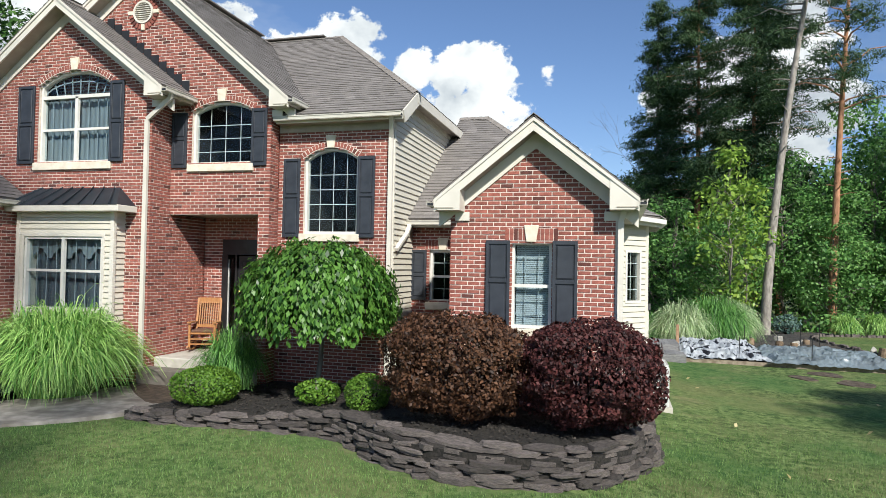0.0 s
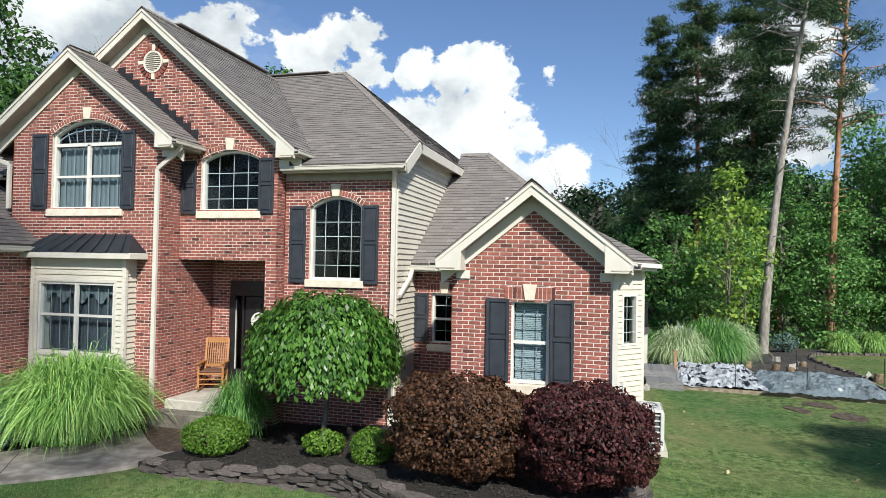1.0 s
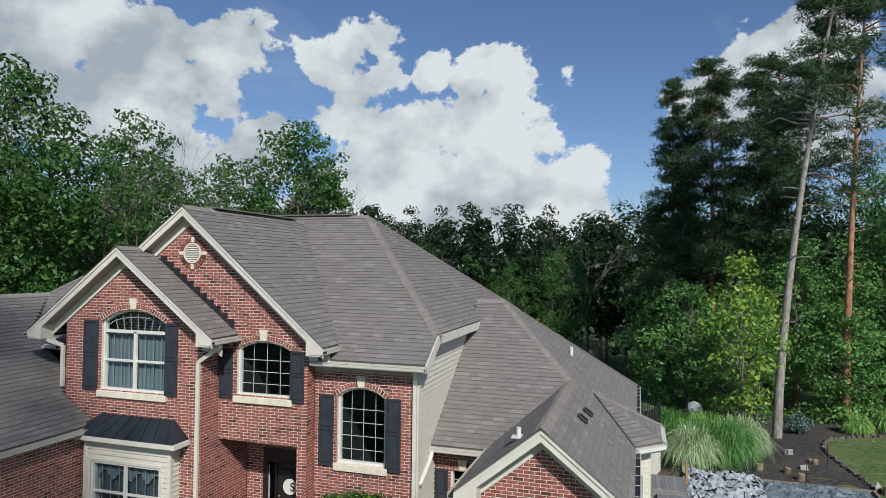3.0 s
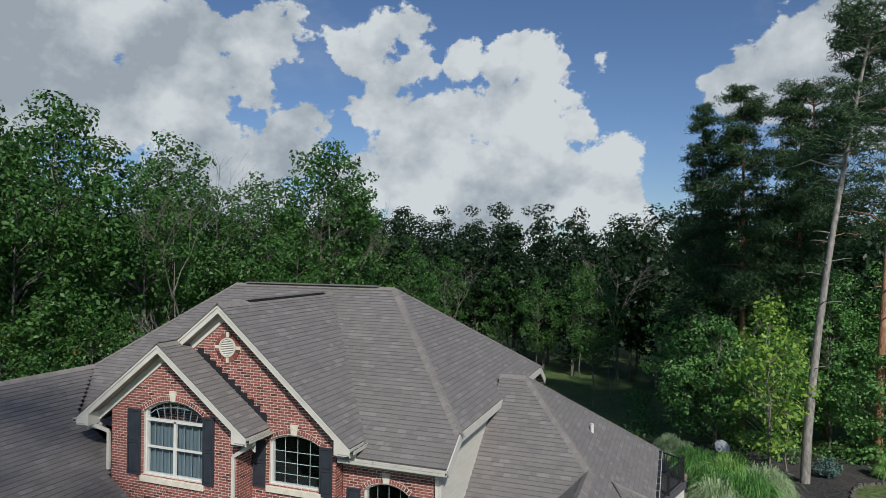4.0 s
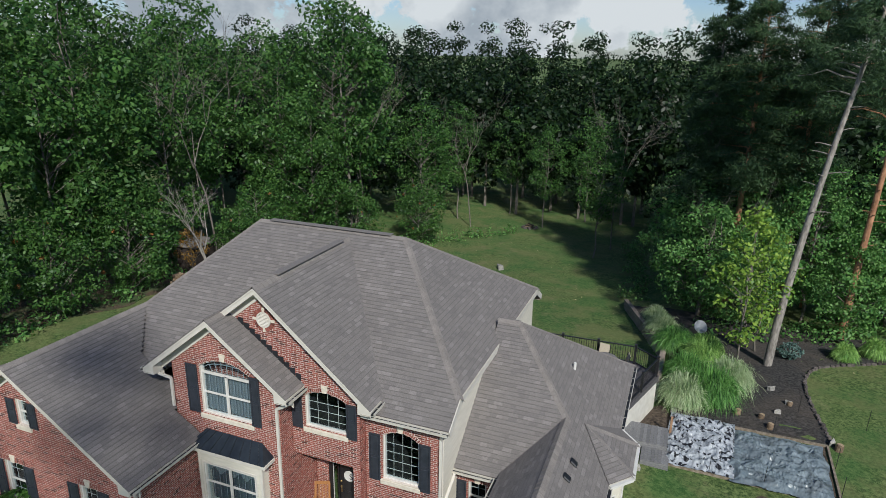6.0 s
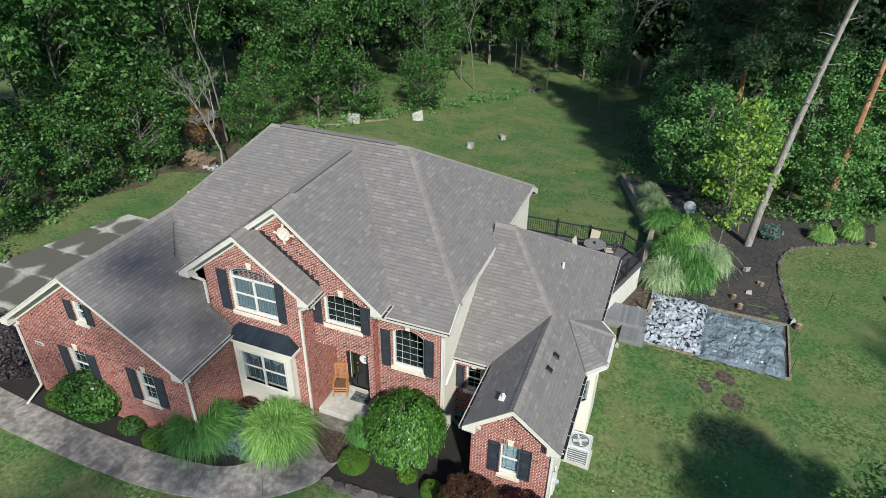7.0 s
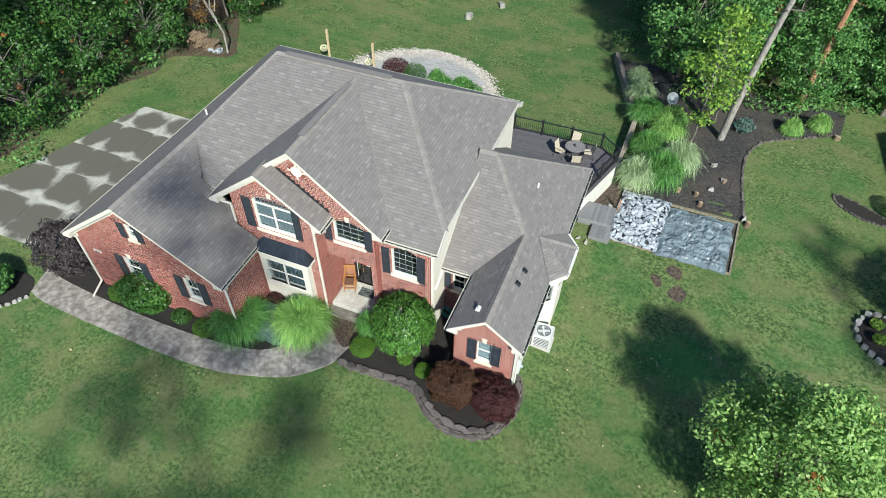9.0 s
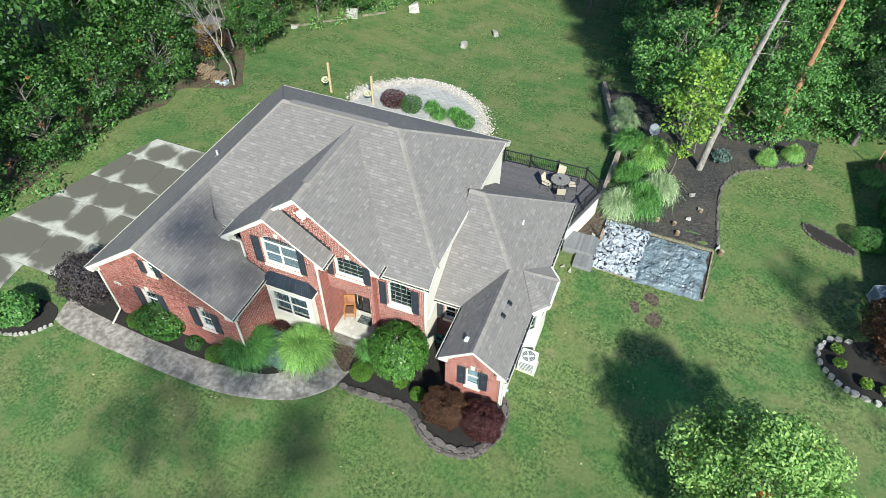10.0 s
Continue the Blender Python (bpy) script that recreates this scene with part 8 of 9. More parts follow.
RAIL = [(-5.15, 26.45), (-3.45, 26.5), (-1.7, 26.55), (0.08, 26.6), (1.17, 25.7), (0.62, 23.9), (0.12, 22.25)]
for x, y in RAIL:
    post = box_part("post", deck, M_BLACK, x - 0.055, y - 0.055, FLOOR, x + 0.055, y + 0.055, FLOOR + 1.0, 0.004)
    box_part("post_cap", post, M_BLACK, x - 0.075, y - 0.075, FLOOR + 1.0, x + 0.075, y + 0.075, FLOOR + 1.04, 0.012)
for p, q in zip(RAIL, RAIL[1:]):
    p, q = Vector((*p, FLOOR)), Vector((*q, FLOOR))
    for h, w in ((0.93, 0.07), (0.12, 0.05)):
        beam_part("rail", deck, M_BLACK, p + Vector((0, 0, h)), q + Vector((0, 0, h)), w, 0.04)
    n = int((q - p).length / 0.115)
    for k in range(1, n):
        c = p.lerp(q, k / n)
        beam_part("baluster", deck, M_BLACK, c + Vector((0, 0, 0.1)), c + Vector((0, 0, 0.9)), 0.02, 0.02, (0, 1, 0), -0.01)

table = empty("patio_table", "round stone-topped patio table on the deck", "table")
bm = bmesh.new()
bmesh.ops.create_cone(bm, cap_ends=True, segments=36, radius1=0.56, radius2=0.58, depth=0.03, matrix=Matrix.Translation((-1.2, 25.2, FLOOR + 0.73)))
part("tabletop", bm, M_TABLE, table)
bm = bmesh.new()
add_tube(bm, [(-1.2 + 0.57 * math.cos(k * math.tau / 32), 25.2 + 0.57 * math.sin(k * math.tau / 32), FLOOR + 0.73) for k in range(33)], [0.018] * 33, 6)
part("rim", bm, M_BLACK, table)
for k in range(4):
    a = k * math.tau / 4 + 0.5
    bm = bmesh.new()
    add_tube(bm, [(-1.2 + 0.12 * math.cos(a), 25.2 + 0.12 * math.sin(a), FLOOR + 0.71), (-1.2 + 0.2 * math.cos(a), 25.2 + 0.2 * math.sin(a), FLOOR + 0.35), (-1.2 + 0.42 * math.cos(a), 25.2 + 0.42 * math.sin(a), FLOOR + 0.01)], [0.02, 0.02, 0.02], 6)
    part("leg", bm, M_BLACK, table)
bm = bmesh.new()
add_tube(bm, [(-1.22, 25.22, FLOOR + 0.745), (-1.22, 25.22, FLOOR + 0.86), (-1.22, 25.22, FLOOR + 0.9)], [0.06, 0.06, 0.03], 12)
tagged(part("lantern", bm, M_BLACK), "small black lantern on the patio table", "lantern")


def patio_chair():
    root = empty("patio_chair", "black metal patio chair with a tan sling seat", "chair", "chairs round the patio table")
    for s in (-0.26, 0.26):
        bm = bmesh.new()
        add_tube(bm, [(s, -0.28, 0.0), (s, -0.26, 0.4), (s, 0.2, 0.38), (s, 0.34, 0.95)], [0.014] * 4, 6)
        part("side_frame", bm, M_BLACK, root)
        bm = bmesh.new()
        add_tube(bm, [(s, -0.27, 0.4), (s, -0.25, 0.62), (s, 0.24, 0.62)], [0.014] * 3, 6)
        part("armrest", bm, M_BLACK, root)
        bm = bmesh.new()
        add_tube(bm, [(s, 0.2, 0.38), (s, 0.3, 0.0)], [0.014] * 2, 6)
        part("back_leg", bm, M_BLACK, root)
    part("seat", add_beam(bmesh.new(), (0, -0.26, 0.41), (0, 0.2, 0.39), 0.5, 0.015), M_SLING, root)
    part("backrest", add_beam(bmesh.new(), (0, 0.2, 0.4), (0, 0.34, 0.95), 0.5, 0.015, (0, -1, 0.2)), M_SLING, root)
    return root


chair = patio_chair()
spots = ((-1.95, 25.0, 75), (-1.4, 25.95, -10), (-0.45, 25.45, -75), (-0.95, 24.45, 195))
for k, (x, y, a) in enumerate(spots):
    if k == 0:
        chair.matrix_basis = pose(x, y, FLOOR, 0, 0, a)
    else:
        copy_thing(chair, pose(x, y, FLOOR, 0, 0, a))

# grey wooden landing and step below the wing
landing = empty("wooden_landing", "weathered grey wooden landing with a lower step", "steps")
gz = ground_z(0.8, 21.5)
for k in range(13):
    x = 0.12 + k * 0.142
    box_part("board", landing, M_GREY_WOOD, x, 21.6, 0.02, x + 0.137, 23.05, 0.06, 0.0)
for k in range(8):
    x = 0.98 + k * 0.135
    box_part("board", landing, M_GREY_WOOD, x, 20.6, -0.17, x + 0.13, 21.58, -0.13, 0.0)
for k in range(4):
    h = gz - 0.1 + k * 0.14
    box_part("skirt_board", landing, M_GREY_WOOD, 0.15, 21.6, h, 1.95, 21.64, min(h + 0.135, 0.02), 0.0)
    box_part("skirt_board", landing, M_GREY_WOOD, 1.93, 21.6, h, 1.97, 23.0, min(h + 0.135, 0.02), 0.0)
    if h < -0.2:
        box_part("skirt_board", landing, M_GREY_WOOD, 0.98, 20.58, h, 2.06, 20.62, min(h + 0.135, -0.17), 0.0)
        box_part("skirt_board", landing, M_GREY_WOOD, 2.04, 20.6, h, 2.08, 21.6, min(h + 0.135, -0.17), 0.0)
bm = add_box(bmesh.new(), 2.0, 23.2, gz, 2.1, 23.3, 0.55, 0.01)
tagged(part("garden_post", bm, M_CEDAR), "short reddish wooden post beside the landing", "post")


# drained bed covered with crumpled sheeting in a timber frame
frame_box = empty("raised_bed", "low raised garden bed edged with weathered timbers", "garden bed")
P_CORNERS = [(1.85, 21.0), (8.25, 20.85), (8.4, 24.95), (2.1, 25.05)]
for a, b in zip(P_CORNERS, P_CORNERS[1:] + P_CORNERS[:1]):
    pa, pb = (Vector((*p, ground_z(*p) + 0.12)) for p in (a, b))
    beam_part("timber", frame_box, M_TIMBER, pa, pb, 0.09, 0.24)
ground_patch("bed_soil", [(1.95, 21.1), (8.15, 20.95), (8.3, 24.85), (2.2, 24.95)], M_MUD, 0.03, "bare soil inside the timber frame", "soil", 0.1, 0.5, 0.03)


def tarp(name, label, u0, u1, v0, v1, material, height, lumps, seed, wild=0.0):
    """Crumpled sheeting: creases and folds over the bed. u runs along the bed, v across it."""
    n, m = 150, 110
    verts = []
    for j in range(m + 1):
        for i in range(n + 1):
            s, t = i / n, j / m
            wob = wild * noise.noise((s * 4, t * 4, seed + 9))
            u = u0 + (u1 - u0) * s + wob * (1 if s > 0.9 or s < 0.1 else 0.3)
            v = v0 + (v1 - v0) * t + wob * 0.8 * (1 if t > 0.9 or t < 0.1 else 0.3)
            a, b, c, d = (Vector(p) for p in P_CORNERS)
            p = (a.lerp(b, u)).lerp(d.lerp(c, u), v)
            q = Vector((p.x * 1.0, p.y * 1.0, seed))
            fold = 0.0
            for size, much in ((0.8, 0.5), (2.1, 0.42), (4.6, 0.26), (9.5, 0.13)):
                bend = Vector((noise.noise(q * size * 0.6 + Vector((3, 1, 7))), noise.noise(q * size * 0.6 + Vector((9, 5, 2))), 0)) * (0.9 / size)
                fold += much * (1 - 2.2 * abs(noise.noise((q + bend) * size)))
            fold = 0.5 - 0.5 * fold
            rim = min(s, 1 - s, t, 1 - t)
            z = ground_z(p.x, p.y) + 0.05 + height * (0.4 + 0.6 * smooth(0, 0.12, rim)) * (1 - lumps * fold) + 0.03
            verts.append((p.x, p.y, z))
    k = n + 1
    faces = [(j * k + i, j * k + i + 1, (j + 1) * k + i + 1, (j + 1) * k + i) for j in range(m) for i in range(n)]
    return tagged(mesh_object(name, verts, faces, material, smooth=True), label, "tarp")


tarp("tarp", "crumpled white plastic tarp with dark holes over the bed", -0.01, 0.42, -0.02, 1.02, M_TARP_WHITE, 0.34, 1.7, 2.0)
tarp("tarp", "crumpled grey-blue tarp over the bed", 0.39, 0.965, -0.05, 0.93, M_TARP_BLUE, 0.26, 1.7, 7.0, 0.05)
for x, y, h in ((3.6, 20.95, 0.85), (5.6, 21.05, 0.9), (8.25, 21.2, 1.1), (8.45, 23.4, 1.0), (7.6, 27.6, 1.0), (4.5, 25.2, 0.9), (6.3, 25.1, 0.95), (10.3, 27.2, 1.05)):
    bm = bmesh.new()
    z = ground_z(x, y)
    add_tube(bm, [(x, y, z - 0.1), (x + 0.02, y, z + h)], [0.012, 0.012], 6)
    tagged(part("garden_stake", bm, M_BLACK), "thin dark metal garden stake", "stake")
for x, y, h, r in ((6.2, 25.6, 0.26, 0.14), (5.9, 26.4, 0.22, 0.14), (8.8, 24.9, 0.28, 0.16), (7.3, 28.3, 0.18, 0.13), (13.7, 35.9, 0.2, 0.2), (4.9, 26.3, 0.3, 0.13)):
    z = ground_z(x, y)
    bm = bmesh.new()
    add_tube(bm, [(x, y, z - 0.1), (x + 0.03, y, z + h * 0.6), (x + 0.05, y + 0.02, z + h)], [r * 1.1, r, r * 0.95], 12)
    log = tagged(part("log_stump", bm, M_LOG, smooth=False), "upright cut log with a pale sawn top", "log")
    bm = bmesh.new()
    bmesh.ops.create_cone(bm, cap_ends=True, segments=12, radius1=r * 0.86, radius2=r * 0.84, depth=0.012, matrix=Matrix.Translation((x + 0.05, y + 0.02, z + h + 0.004)))
    part("sawn_face", bm, M_CUT, log)
for pts, label in (([(4.55, 19.3), (4.9, 18.6), (5.15, 18.7), (5.0, 19.4)], "patch of bare mud in the lawn"), ([(5.2, 19.9), (5.9, 19.5), (6.0, 20.1), (5.5, 20.4)], "patch of bare mud in the lawn"), ([(5.5, 18.4), (6.1, 18.0), (6.4, 18.7), (5.9, 19.1)], "patch of bare mud in the lawn")):
    ground_patch("mud_patch", spline(pts, 0.15, True), M_MUD, 0.012, label, "mud", 0.1, 0.3, 0.02)
# gravel strip under the deck's edge
ground_patch("gravel_strip", spline([(0.4, 23.3), (1.9, 23.4), (2.0, 24.9), (1.5, 26.0), (0.5, 24.5)], 0.3, True), M_MUD, 0.02, "brown leaf litter and soil beside the deck", "soil", 0.1, 0.4, 0.03)

# retaining wall of blocks
ret = empty("retaining_wall", "curved retaining wall of tan concrete blocks", "retaining wall")
block_mesh = {}
for layer in range(8):
    y = 26.4
    while y < 43.6:
        size = 0.42 if layer < 7 else 0.46
        yy = y + (0.21 if layer % 2 else 0)
        if yy > 33.9:
            p = Vector((wall_line(yy), yy, 0))
            d = Vector((-0.31, 1, 0)).normalized()
        else:
            p = Vector((1.35 - 0.06 * (33.9 - yy) * 0.3, yy, 0))
            d = Vector((0.02, 1, 0)).normalized()
        top = -1.1 - 0.115 * (yy - 33.9) if yy > 33.9 else -1.1 + 0.05 * (33.9 - yy)
        z = top - (8 - layer) * 0.15 + 0.12
        if "b" not in block_mesh:
            bm = add_box(bmesh.new(), -0.15, -0.205, 0, 0.15, 0.205, 0.145, 0.018)
            me = bpy.data.meshes.new("block")
            bm.to_mesh(me)
            bm.free()
            me.materials.append(M_BLOCK)
            block_mesh["b"] = me
        ob = new("block", block_mesh["b"])
        ob.parent = ret
        ob.matrix_basis = pose(p.x + random.uniform(-0.012, 0.012), p.y, z, 0, 0, math.degrees(math.atan2(d.y, d.x)) - 90)
        y += 0.425

# satellite dish on a pole
dish = empty("satellite_dish", "grey satellite dish on a short pole in the garden", "satellite dish")
bm = bmesh.new()
rings = [[bm.verts.new((0.38 * f * math.cos(k * math.tau / 24), 0.42 * f * math.sin(k * math.tau / 24), 0.1 * f * f)) for k in range(24)] for f in (0.08, 0.35, 0.7, 1.0)]
for a, b in zip(rings, rings[1:]):
    for k in range(24):
        bm.faces.new((a[k], a[(k + 1) % 24], b[(k + 1) % 24], b[k]))
bm.faces.new(rings[0][::-1])
bmesh.ops.solidify(bm, geom=bm.faces[:], thickness=0.015)
part("reflector", bm, M_DISH, dish, "", True).matrix_basis = pose(3.25, 35.3, 0.0, 48, 0, 15)
bm = bmesh.new()
add_tube(bm, [(3.25, 35.42, -1.0), (3.25, 35.42, -0.1)], [0.03, 0.03], 8)
part("pole", bm, M_AC, dish)
bm = bmesh.new()
add_tube(bm, [(3.2, 35.15, -0.3), (3.1, 34.75, 0.05)], [0.015, 0.015], 6)
part("arm", bm, M_AC, dish)
part("receiver", add_box(bmesh.new(), 3.05, 34.68, 0.02, 3.15, 34.8, 0.12, 0.01), M_AC, dish)

# round patio behind the house: pavers, gravel edge, planting, lamp posts
patio_line = [(-19.6, 33.2), (-19.3, 35.2), (-17.3, 37.6), (-14.9, 38.6), (-12.3, 38.0), (-10.2, 36.4), (-8.9, 34.4), (-8.3, 32.6)]
ground_patch("patio_gravel", spline(patio_line, 0.5) + [(-8.3, 30.0), (-19.6, 30.0)], M_GRAVEL, 0.03, "band of pale river gravel round the patio", "gravel", 0.15, 0.5, 0.04)
patio = empty("patio", "grey paver patio with curved edge behind the house", "patio", kind="structure")
paver = bpy.data.meshes.new("paver")
bm = add_box(bmesh.new(), -0.29, -0.145, -0.04, 0.29, 0.145, 0.04, 0.008)
bm.to_mesh(paver)
bm.free()
paver.materials.append(M_PAVER)
for i in range(20):
    for j in range(24):
        x, y = -18.6 + i * 0.6 - (0.3 if j % 2 else 0), 30.2 + j * 0.3
        r = math.hypot((x + 14.0) / 5.2, (y - 30.8) / 6.4)
        if r < 1 and not (-13.0 < x < -10.0 and y < 34.6):
            ob = new("paver", paver)
            ob.parent = patio
            ob.matrix_basis = pose(x, y, ground_z(x, y) + 0.06, random.uniform(-1, 1), random.uniform(-1, 1), random.uniform(-1, 1))
pv, pf = [], []
for k in range(2600):
    q = spline(patio_line, 0.5)
    a = q[int(rng.integers(0, len(q)))]
    x, y = a[0] * 1.0 + rng.normal() * 0.35, a[1] - abs(rng.normal()) * 0.5
    s = rng.uniform(0.04, 0.11)
    z = ground_z(x, y) + 0.05
    j = len(pv)
    pv += [(x + s * math.cos(t) * rng.uniform(0.6, 1), y + s * math.sin(t) * rng.uniform(0.6, 1), z) for t in (0, 1.6, 3.1, 4.7)] + [(x, y, z + s * 0.8)]
    pf += [(j, j + 1, j + 4), (j + 1, j + 2, j + 4), (j + 2, j + 3, j + 4), (j + 3, j, j + 4)]
tagged(mesh_object("gravel_stones", pv, pf, M_GRAVEL), "loose pale river stones round the patio", "gravel", kind="stuff")
shrub("barberry_shrub", "dark red barberry beside the patio", -16.2, 33.2, ground_z(-16, 33), 1.0, 0.9, 1.3, M_BARBERRY, 2500, 0.1, 2.2, 0.05, 0.15)
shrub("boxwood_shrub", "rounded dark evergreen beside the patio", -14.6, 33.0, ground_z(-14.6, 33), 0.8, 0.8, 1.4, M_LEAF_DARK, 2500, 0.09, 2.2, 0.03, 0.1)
shrub("boxwood_shrub", "clipped green shrub beside the patio", -10.0, 32.6, ground_z(-10, 32.6), 0.7, 0.7, 1.0, M_LEAF, 2000, 0.09, 2.2, 0.03, 0.1)
for x, y in ((-13.2, 33.8), (-12.3, 33.0), (-11.2, 33.6), (-10.6, 33.2)):
    grass_clump("garden_grass", "green strappy grass beside the patio", x, y, ground_z(x, y), 0.95, 0.8, 420, M_GRASS_DARK, 0.02)
for x, y in ((-21.4, 32.6), (-17.65, 32.5)):
    z = ground_z(x, y)
    post = tagged(part("lantern_post", add_box(bmesh.new(), x - 0.07, y - 0.07, z - 0.3, x + 0.07, y + 0.07, z + 2.6, 0.01), M_POST), "new pale timber post with a flower basket", "post")
    arm = beam_part("bracket", post, M_BLACK, (x, y, z + 1.5), (x - 0.35, y - 0.1, z + 1.5), 0.03, 0.03)
    basket = empty("hanging_basket", "hanging basket of cream flowers on the timber post", "flower basket", at=(x - 0.35, y - 0.12, z + 1.12))
    leaf_cloud("flowers", sphere_points(300) * np.array([0.27, 0.27, 0.22]), sphere_points(300), np.full(300, 0.09), M_FLOWER, basket, 0.9)
    bm = bmesh.new()
    bmesh.ops.create_cone(bm, cap_ends=True, segments=14, radius1=0.1, radius2=0.2, depth=0.2, matrix=Matrix.Translation((0, 0, -0.15)))
    part("pot", bm, M_TIMBER, basket)
    bm = bmesh.new()
    add_tube(bm, [(0, 0, 0), (0, 0, 0.38)], [0.008, 0.008], 5)
    part("hook", bm, M_BLACK, basket)

# timber edge by the wood, ring of charred logs on the far lawn
edge_log = empty("timber_edging", "row of thin weathered timbers along the lawn's edge", "edging")
for a, b in (((-30.5, 41.7), (-28.7, 43.7)), ((-28.6, 43.8), (-27.0, 45.5)), ((-26.0, 46.9), (-24.4, 48.6))):
    pa, pb = (Vector((*q, ground_z(*q) + 0.16)) for q in (a, b))
    beam_part("timber", edge_log, M_TIMBER, pa, pb, 0.14, 0.2)
pit = empty("fire_ring", "ring of charred logs and stones on the far lawn", "fire pit")
for k in range(9):
    t = k * math.tau / 9
    x, y = -14.9 + 0.8 * math.cos(t), 67.6 + 0.8 * math.sin(t)
    stone_at(pit, x, y, ground_z(x, y) - 0.03, 0.42, 0.34, 0.24, k * 40)
for k in range(6):
    x, y, z = -14.9 + rng.normal() * 0.25, 67.6 + rng.normal() * 0.25, ground_z(-14.9, 67.6)
    t = rng.uniform(0, math.tau)
    bm = bmesh.new()
    add_tube(bm, [(x - 0.5 * math.cos(t), y - 0.5 * math.sin(t), z + 0.08 + 0.05 * k), (x + 0.5 * math.cos(t), y + 0.5 * math.sin(t), z + 0.14 + 0.05 * k)], [0.08, 0.07], 7)
    part("log", bm, M_SHED if k % 2 else M_LOG, pit)

# woodpile and dark shed at the wood's edge
pile = empty("woodpile", "stack of split logs under a white sheet at the wood's edge", "woodpile")
for k in range(46):
    i, j = k % 10, k // 10
    x, y, z = -31.6 + i * 0.24 + (0.12 if j % 2 else 0), 29.8 + rng.normal() * 0.12, ground_z(-31, 30) + 0.1 + j * 0.2
    bm = bmesh.new()
    add_tube(bm, [(x, y - 0.35, z), (x, y + 0.35, z)], [0.11, 0.11], 7)
    part("log", bm, M_LOG, pile)
bm = add_box(bmesh.new(), -29.9, 29.3, ground_z(-29.5, 29.5) - 0.02, -28.9, 29.9, ground_z(-29.5, 29.5) + 0.28, 0.05)
tagged(part("folded_sheet", bm, M_TARP_WHITE), "folded white sheet lying by the woodpile", "sheet")
shed = empty("garden_shed", "dark stained board shed half hidden in the wood", "shed")
for k in range(9):
    box_part("board", shed, M_SHED, -34.4 + k * 0.2, 33.0, ground_z(-31, 33) - 0.2, -34.4 + k * 0.2 + 0.192, 33.06, ground_z(-31, 33) + 2.2, 0.0)
box_part("body", shed, M_SHED, -34.4, 33.07, ground_z(-31, 33) - 0.2, -32.6, 35.4, ground_z(-31, 33) + 2.15, 0.0)
box_part("roof", shed, M_SHINGLE, -34.6, 32.8, ground_z(-31, 33) + 2.2, -32.4, 35.6, ground_z(-31, 33) + 2.32, 0.02)

# hose on a stand by the recess
hose = empty("garden_hose", "coiled teal garden hose on a stand in the recess", "hose")
for k in range(5):
    bm = bmesh.new()
    add_tube(bm, [(-3.85 + 0.2 * math.cos(t * math.tau / 20), 12.3 - 0.05 + k * 0.035, 0.75 + 0.28 * math.sin(t * math.tau / 20)) for t in range(21)], [0.016] * 21, 6)
    part("coil", bm, M_TEAL, hose)
bm = bmesh.new()
add_tube(bm, [(-3.85, 12.32, 0.0), (-3.85, 12.32, 1.05)], [0.018, 0.018], 6)
part("stand", bm, M_BLACK, hose)

# neighbour's house at the edge of the view
nb = empty("neighbour_house", "neighbour's grey sided house with a white eave", "house")
for k in range(20):
    z = -0.7 + k * 0.15
    box_part("siding_board", nb, M_NB_SIDING, 18.9, 22.0, z, 18.94, 34.0, z + 0.146, 0.003)
box_part("wall", nb, M_NB_SIDING, 18.941, 22.0, -1.0, 26, 34.0, 2.3, 0.0)
box_part("fascia", nb, M_VINYL, 18.4, 21.6, 2.2, 18.44, 34.4, 2.4, 0.004)
mesh_object("roof", [(18.4, 21.6, 2.4), (18.4, 34.4, 2.4), (23, 34.4, 4.4), (23, 21.6, 4.4), (27, 34.4, 2.4), (27, 21.6, 2.4)], [(0, 1, 2, 3), (3, 2, 4, 5), (0, 3, 5), (1, 4, 2), (0, 5, 4, 1)], M_SHINGLE, nb)
steps = empty("cedar_steps", "reddish cedar steps at the neighbour's deck", "steps")
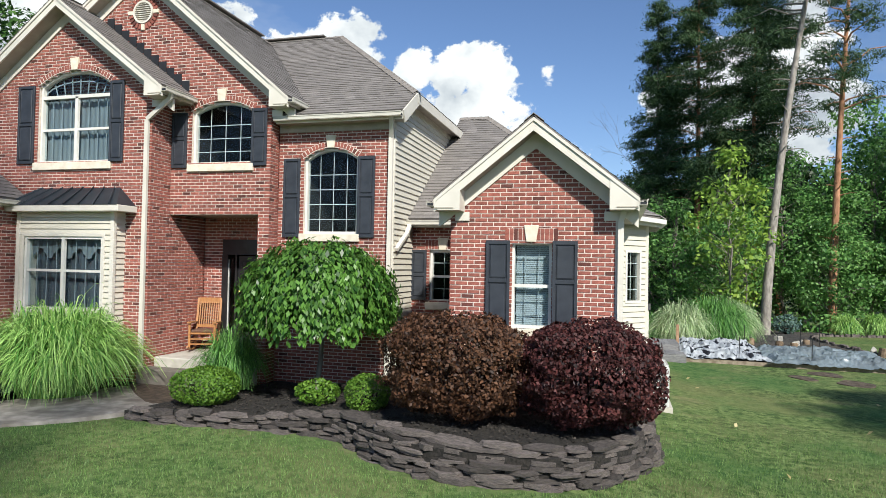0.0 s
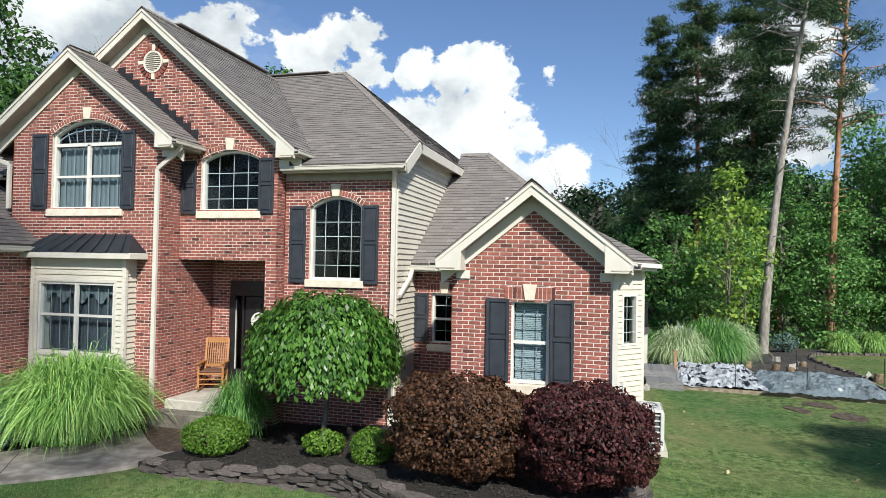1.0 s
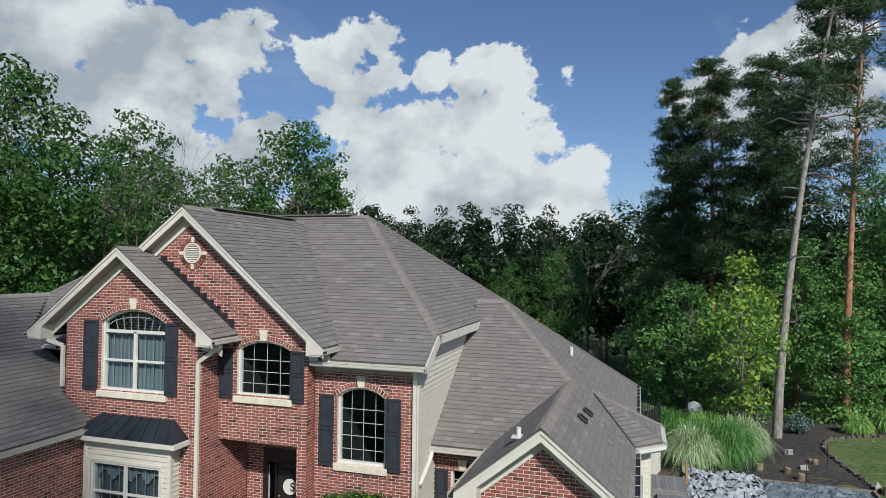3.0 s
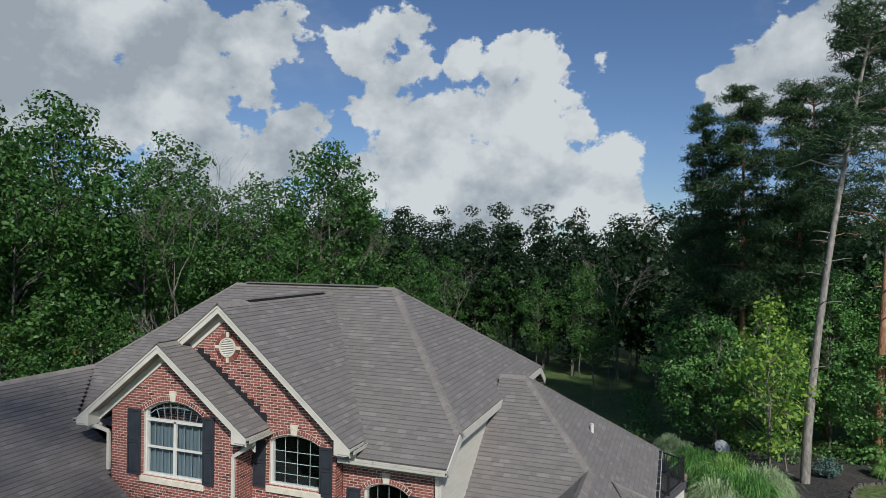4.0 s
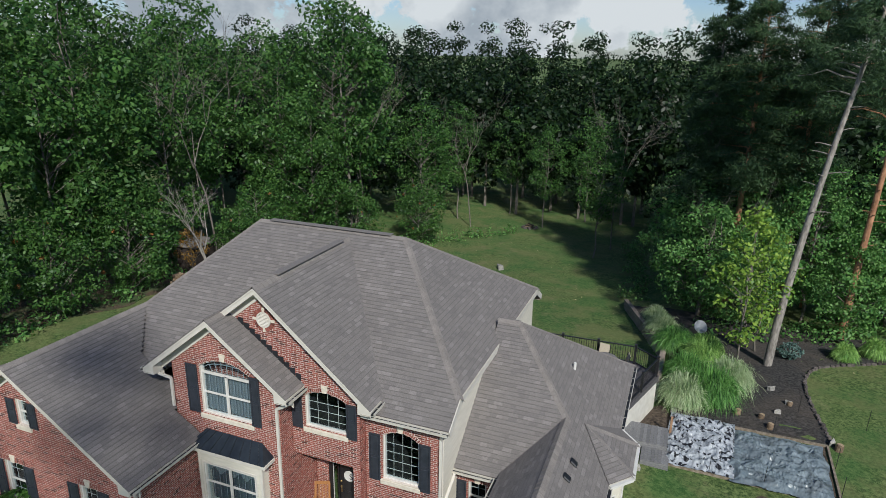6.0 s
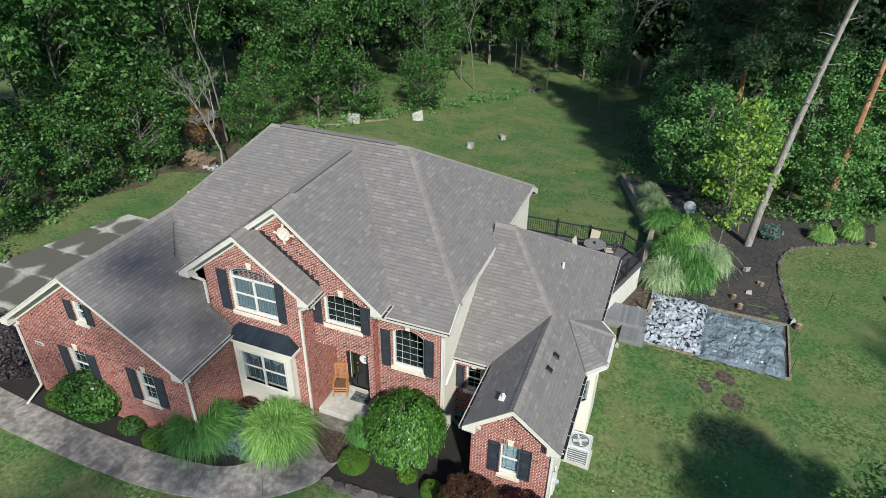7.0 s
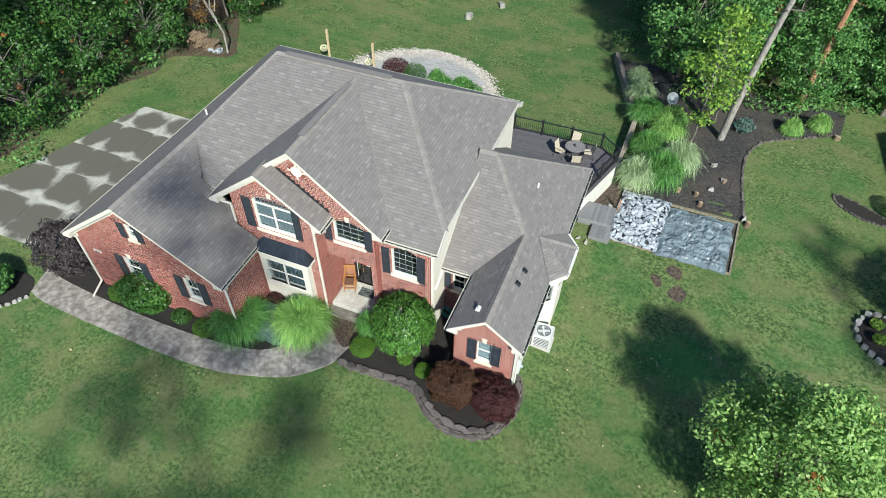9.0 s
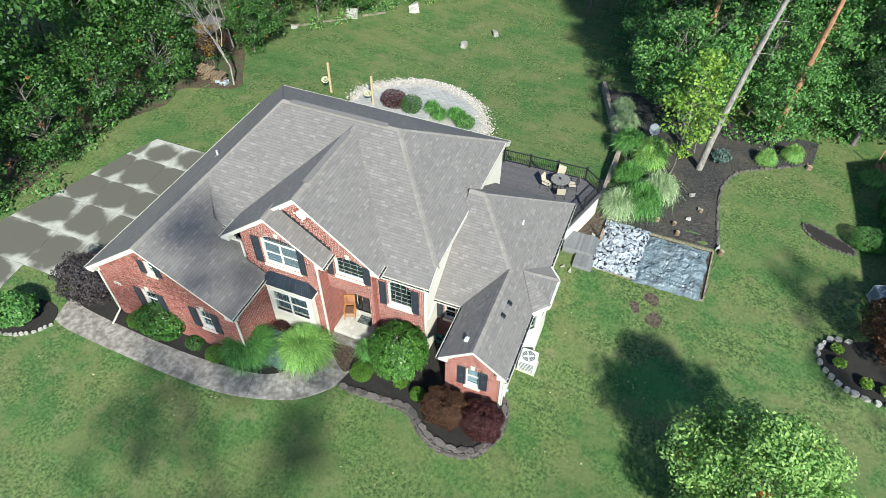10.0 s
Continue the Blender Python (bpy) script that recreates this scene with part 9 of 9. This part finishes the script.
for k in range(4):
    box_part("tread", steps, M_CEDAR, 17.9 + k * 0.32, 36.4, -0.5 + k * 0.19, 18.25 + k * 0.32, 37.9, -0.45 + k * 0.19, 0.004)
    box_part("riser", steps, M_CEDAR, 17.92 + k * 0.32, 36.42, -0.7 + k * 0.19, 17.95 + k * 0.32, 37.88, -0.5 + k * 0.19, 0.0)
for y in (36.4, 37.85):
    box_part("stringer", steps, M_CEDAR, 17.9, y, -0.8, 19.3, y + 0.05, -0.5, 0.0)
    box_part("newel", steps, M_CEDAR, 17.92, y, -0.7, 18.0, y + 0.08, 0.7, 0.0)

# mulch chips, leaves on the lawn
cv, cf = [], []
for k in range(5200):
    x, y = rng.uniform(-7.2, 0.4), rng.uniform(7.3, 11.6)
    lim = np.interp(x, [-7.5, -6.87, -4.79, -3.85, -3.25, -2.54, -1.41, -0.43, 0.2, 0.45], [8.6, 8.6, 8.6, 8.6, 8.15, 7.6, 7.4, 7.6, 8.3, 9.3])
    if y < lim or (x > -2.6 and y > 9.9):
        continue
    z = soil(x, y) + 0.012
    a, s = rng.uniform(0, math.tau), rng.uniform(0.012, 0.03)
    j = len(cv)
    cv += [(x + s * math.cos(a + t), y + s * math.sin(a + t) , z + rng.uniform(0, 0.03)) for t in (0, 0.5, 3.14, 3.64)]
    cf.append((j, j + 1, j + 2, j + 3))
tagged(mesh_object("bark_chips", cv, cf, surface("bark_chips", (0.012, 0.01, 0.008), (0.06, 0.05, 0.042), 30, 0.95, 0.3, 60, 0.5, "island")), "loose dark bark chips on the bed", "mulch", kind="stuff")
n = 420
lx, ly = rng.uniform(-22, 12, n), rng.uniform(3, 60, n)
ok = [k for k in range(n) if not (-21 < lx[k] < 1.5 and 5.7 < ly[k] < 31) and not (1.5 < lx[k] < 9 and ly[k] > 20)]
lz = np.array([ground_z(lx[k], ly[k]) + 0.06 for k in ok])
fallen = leaf_cloud("fallen_leaves", np.stack([lx[ok], ly[ok], lz], 1), rng.normal(size=(len(ok), 3)) * 0.4 + np.array([0, 0, 1.0]), rng.uniform(0.07, 0.14, len(ok)), leaf_surface("dry_leaves", (0.3, 0.25, 0.1), (0.6, 0.52, 0.3), 0.7, 0.2), None, 0.7)
tagged(fallen, "scattered fallen yellow leaves on the lawn", "leaves", kind="stuff")

place_single_bricks()
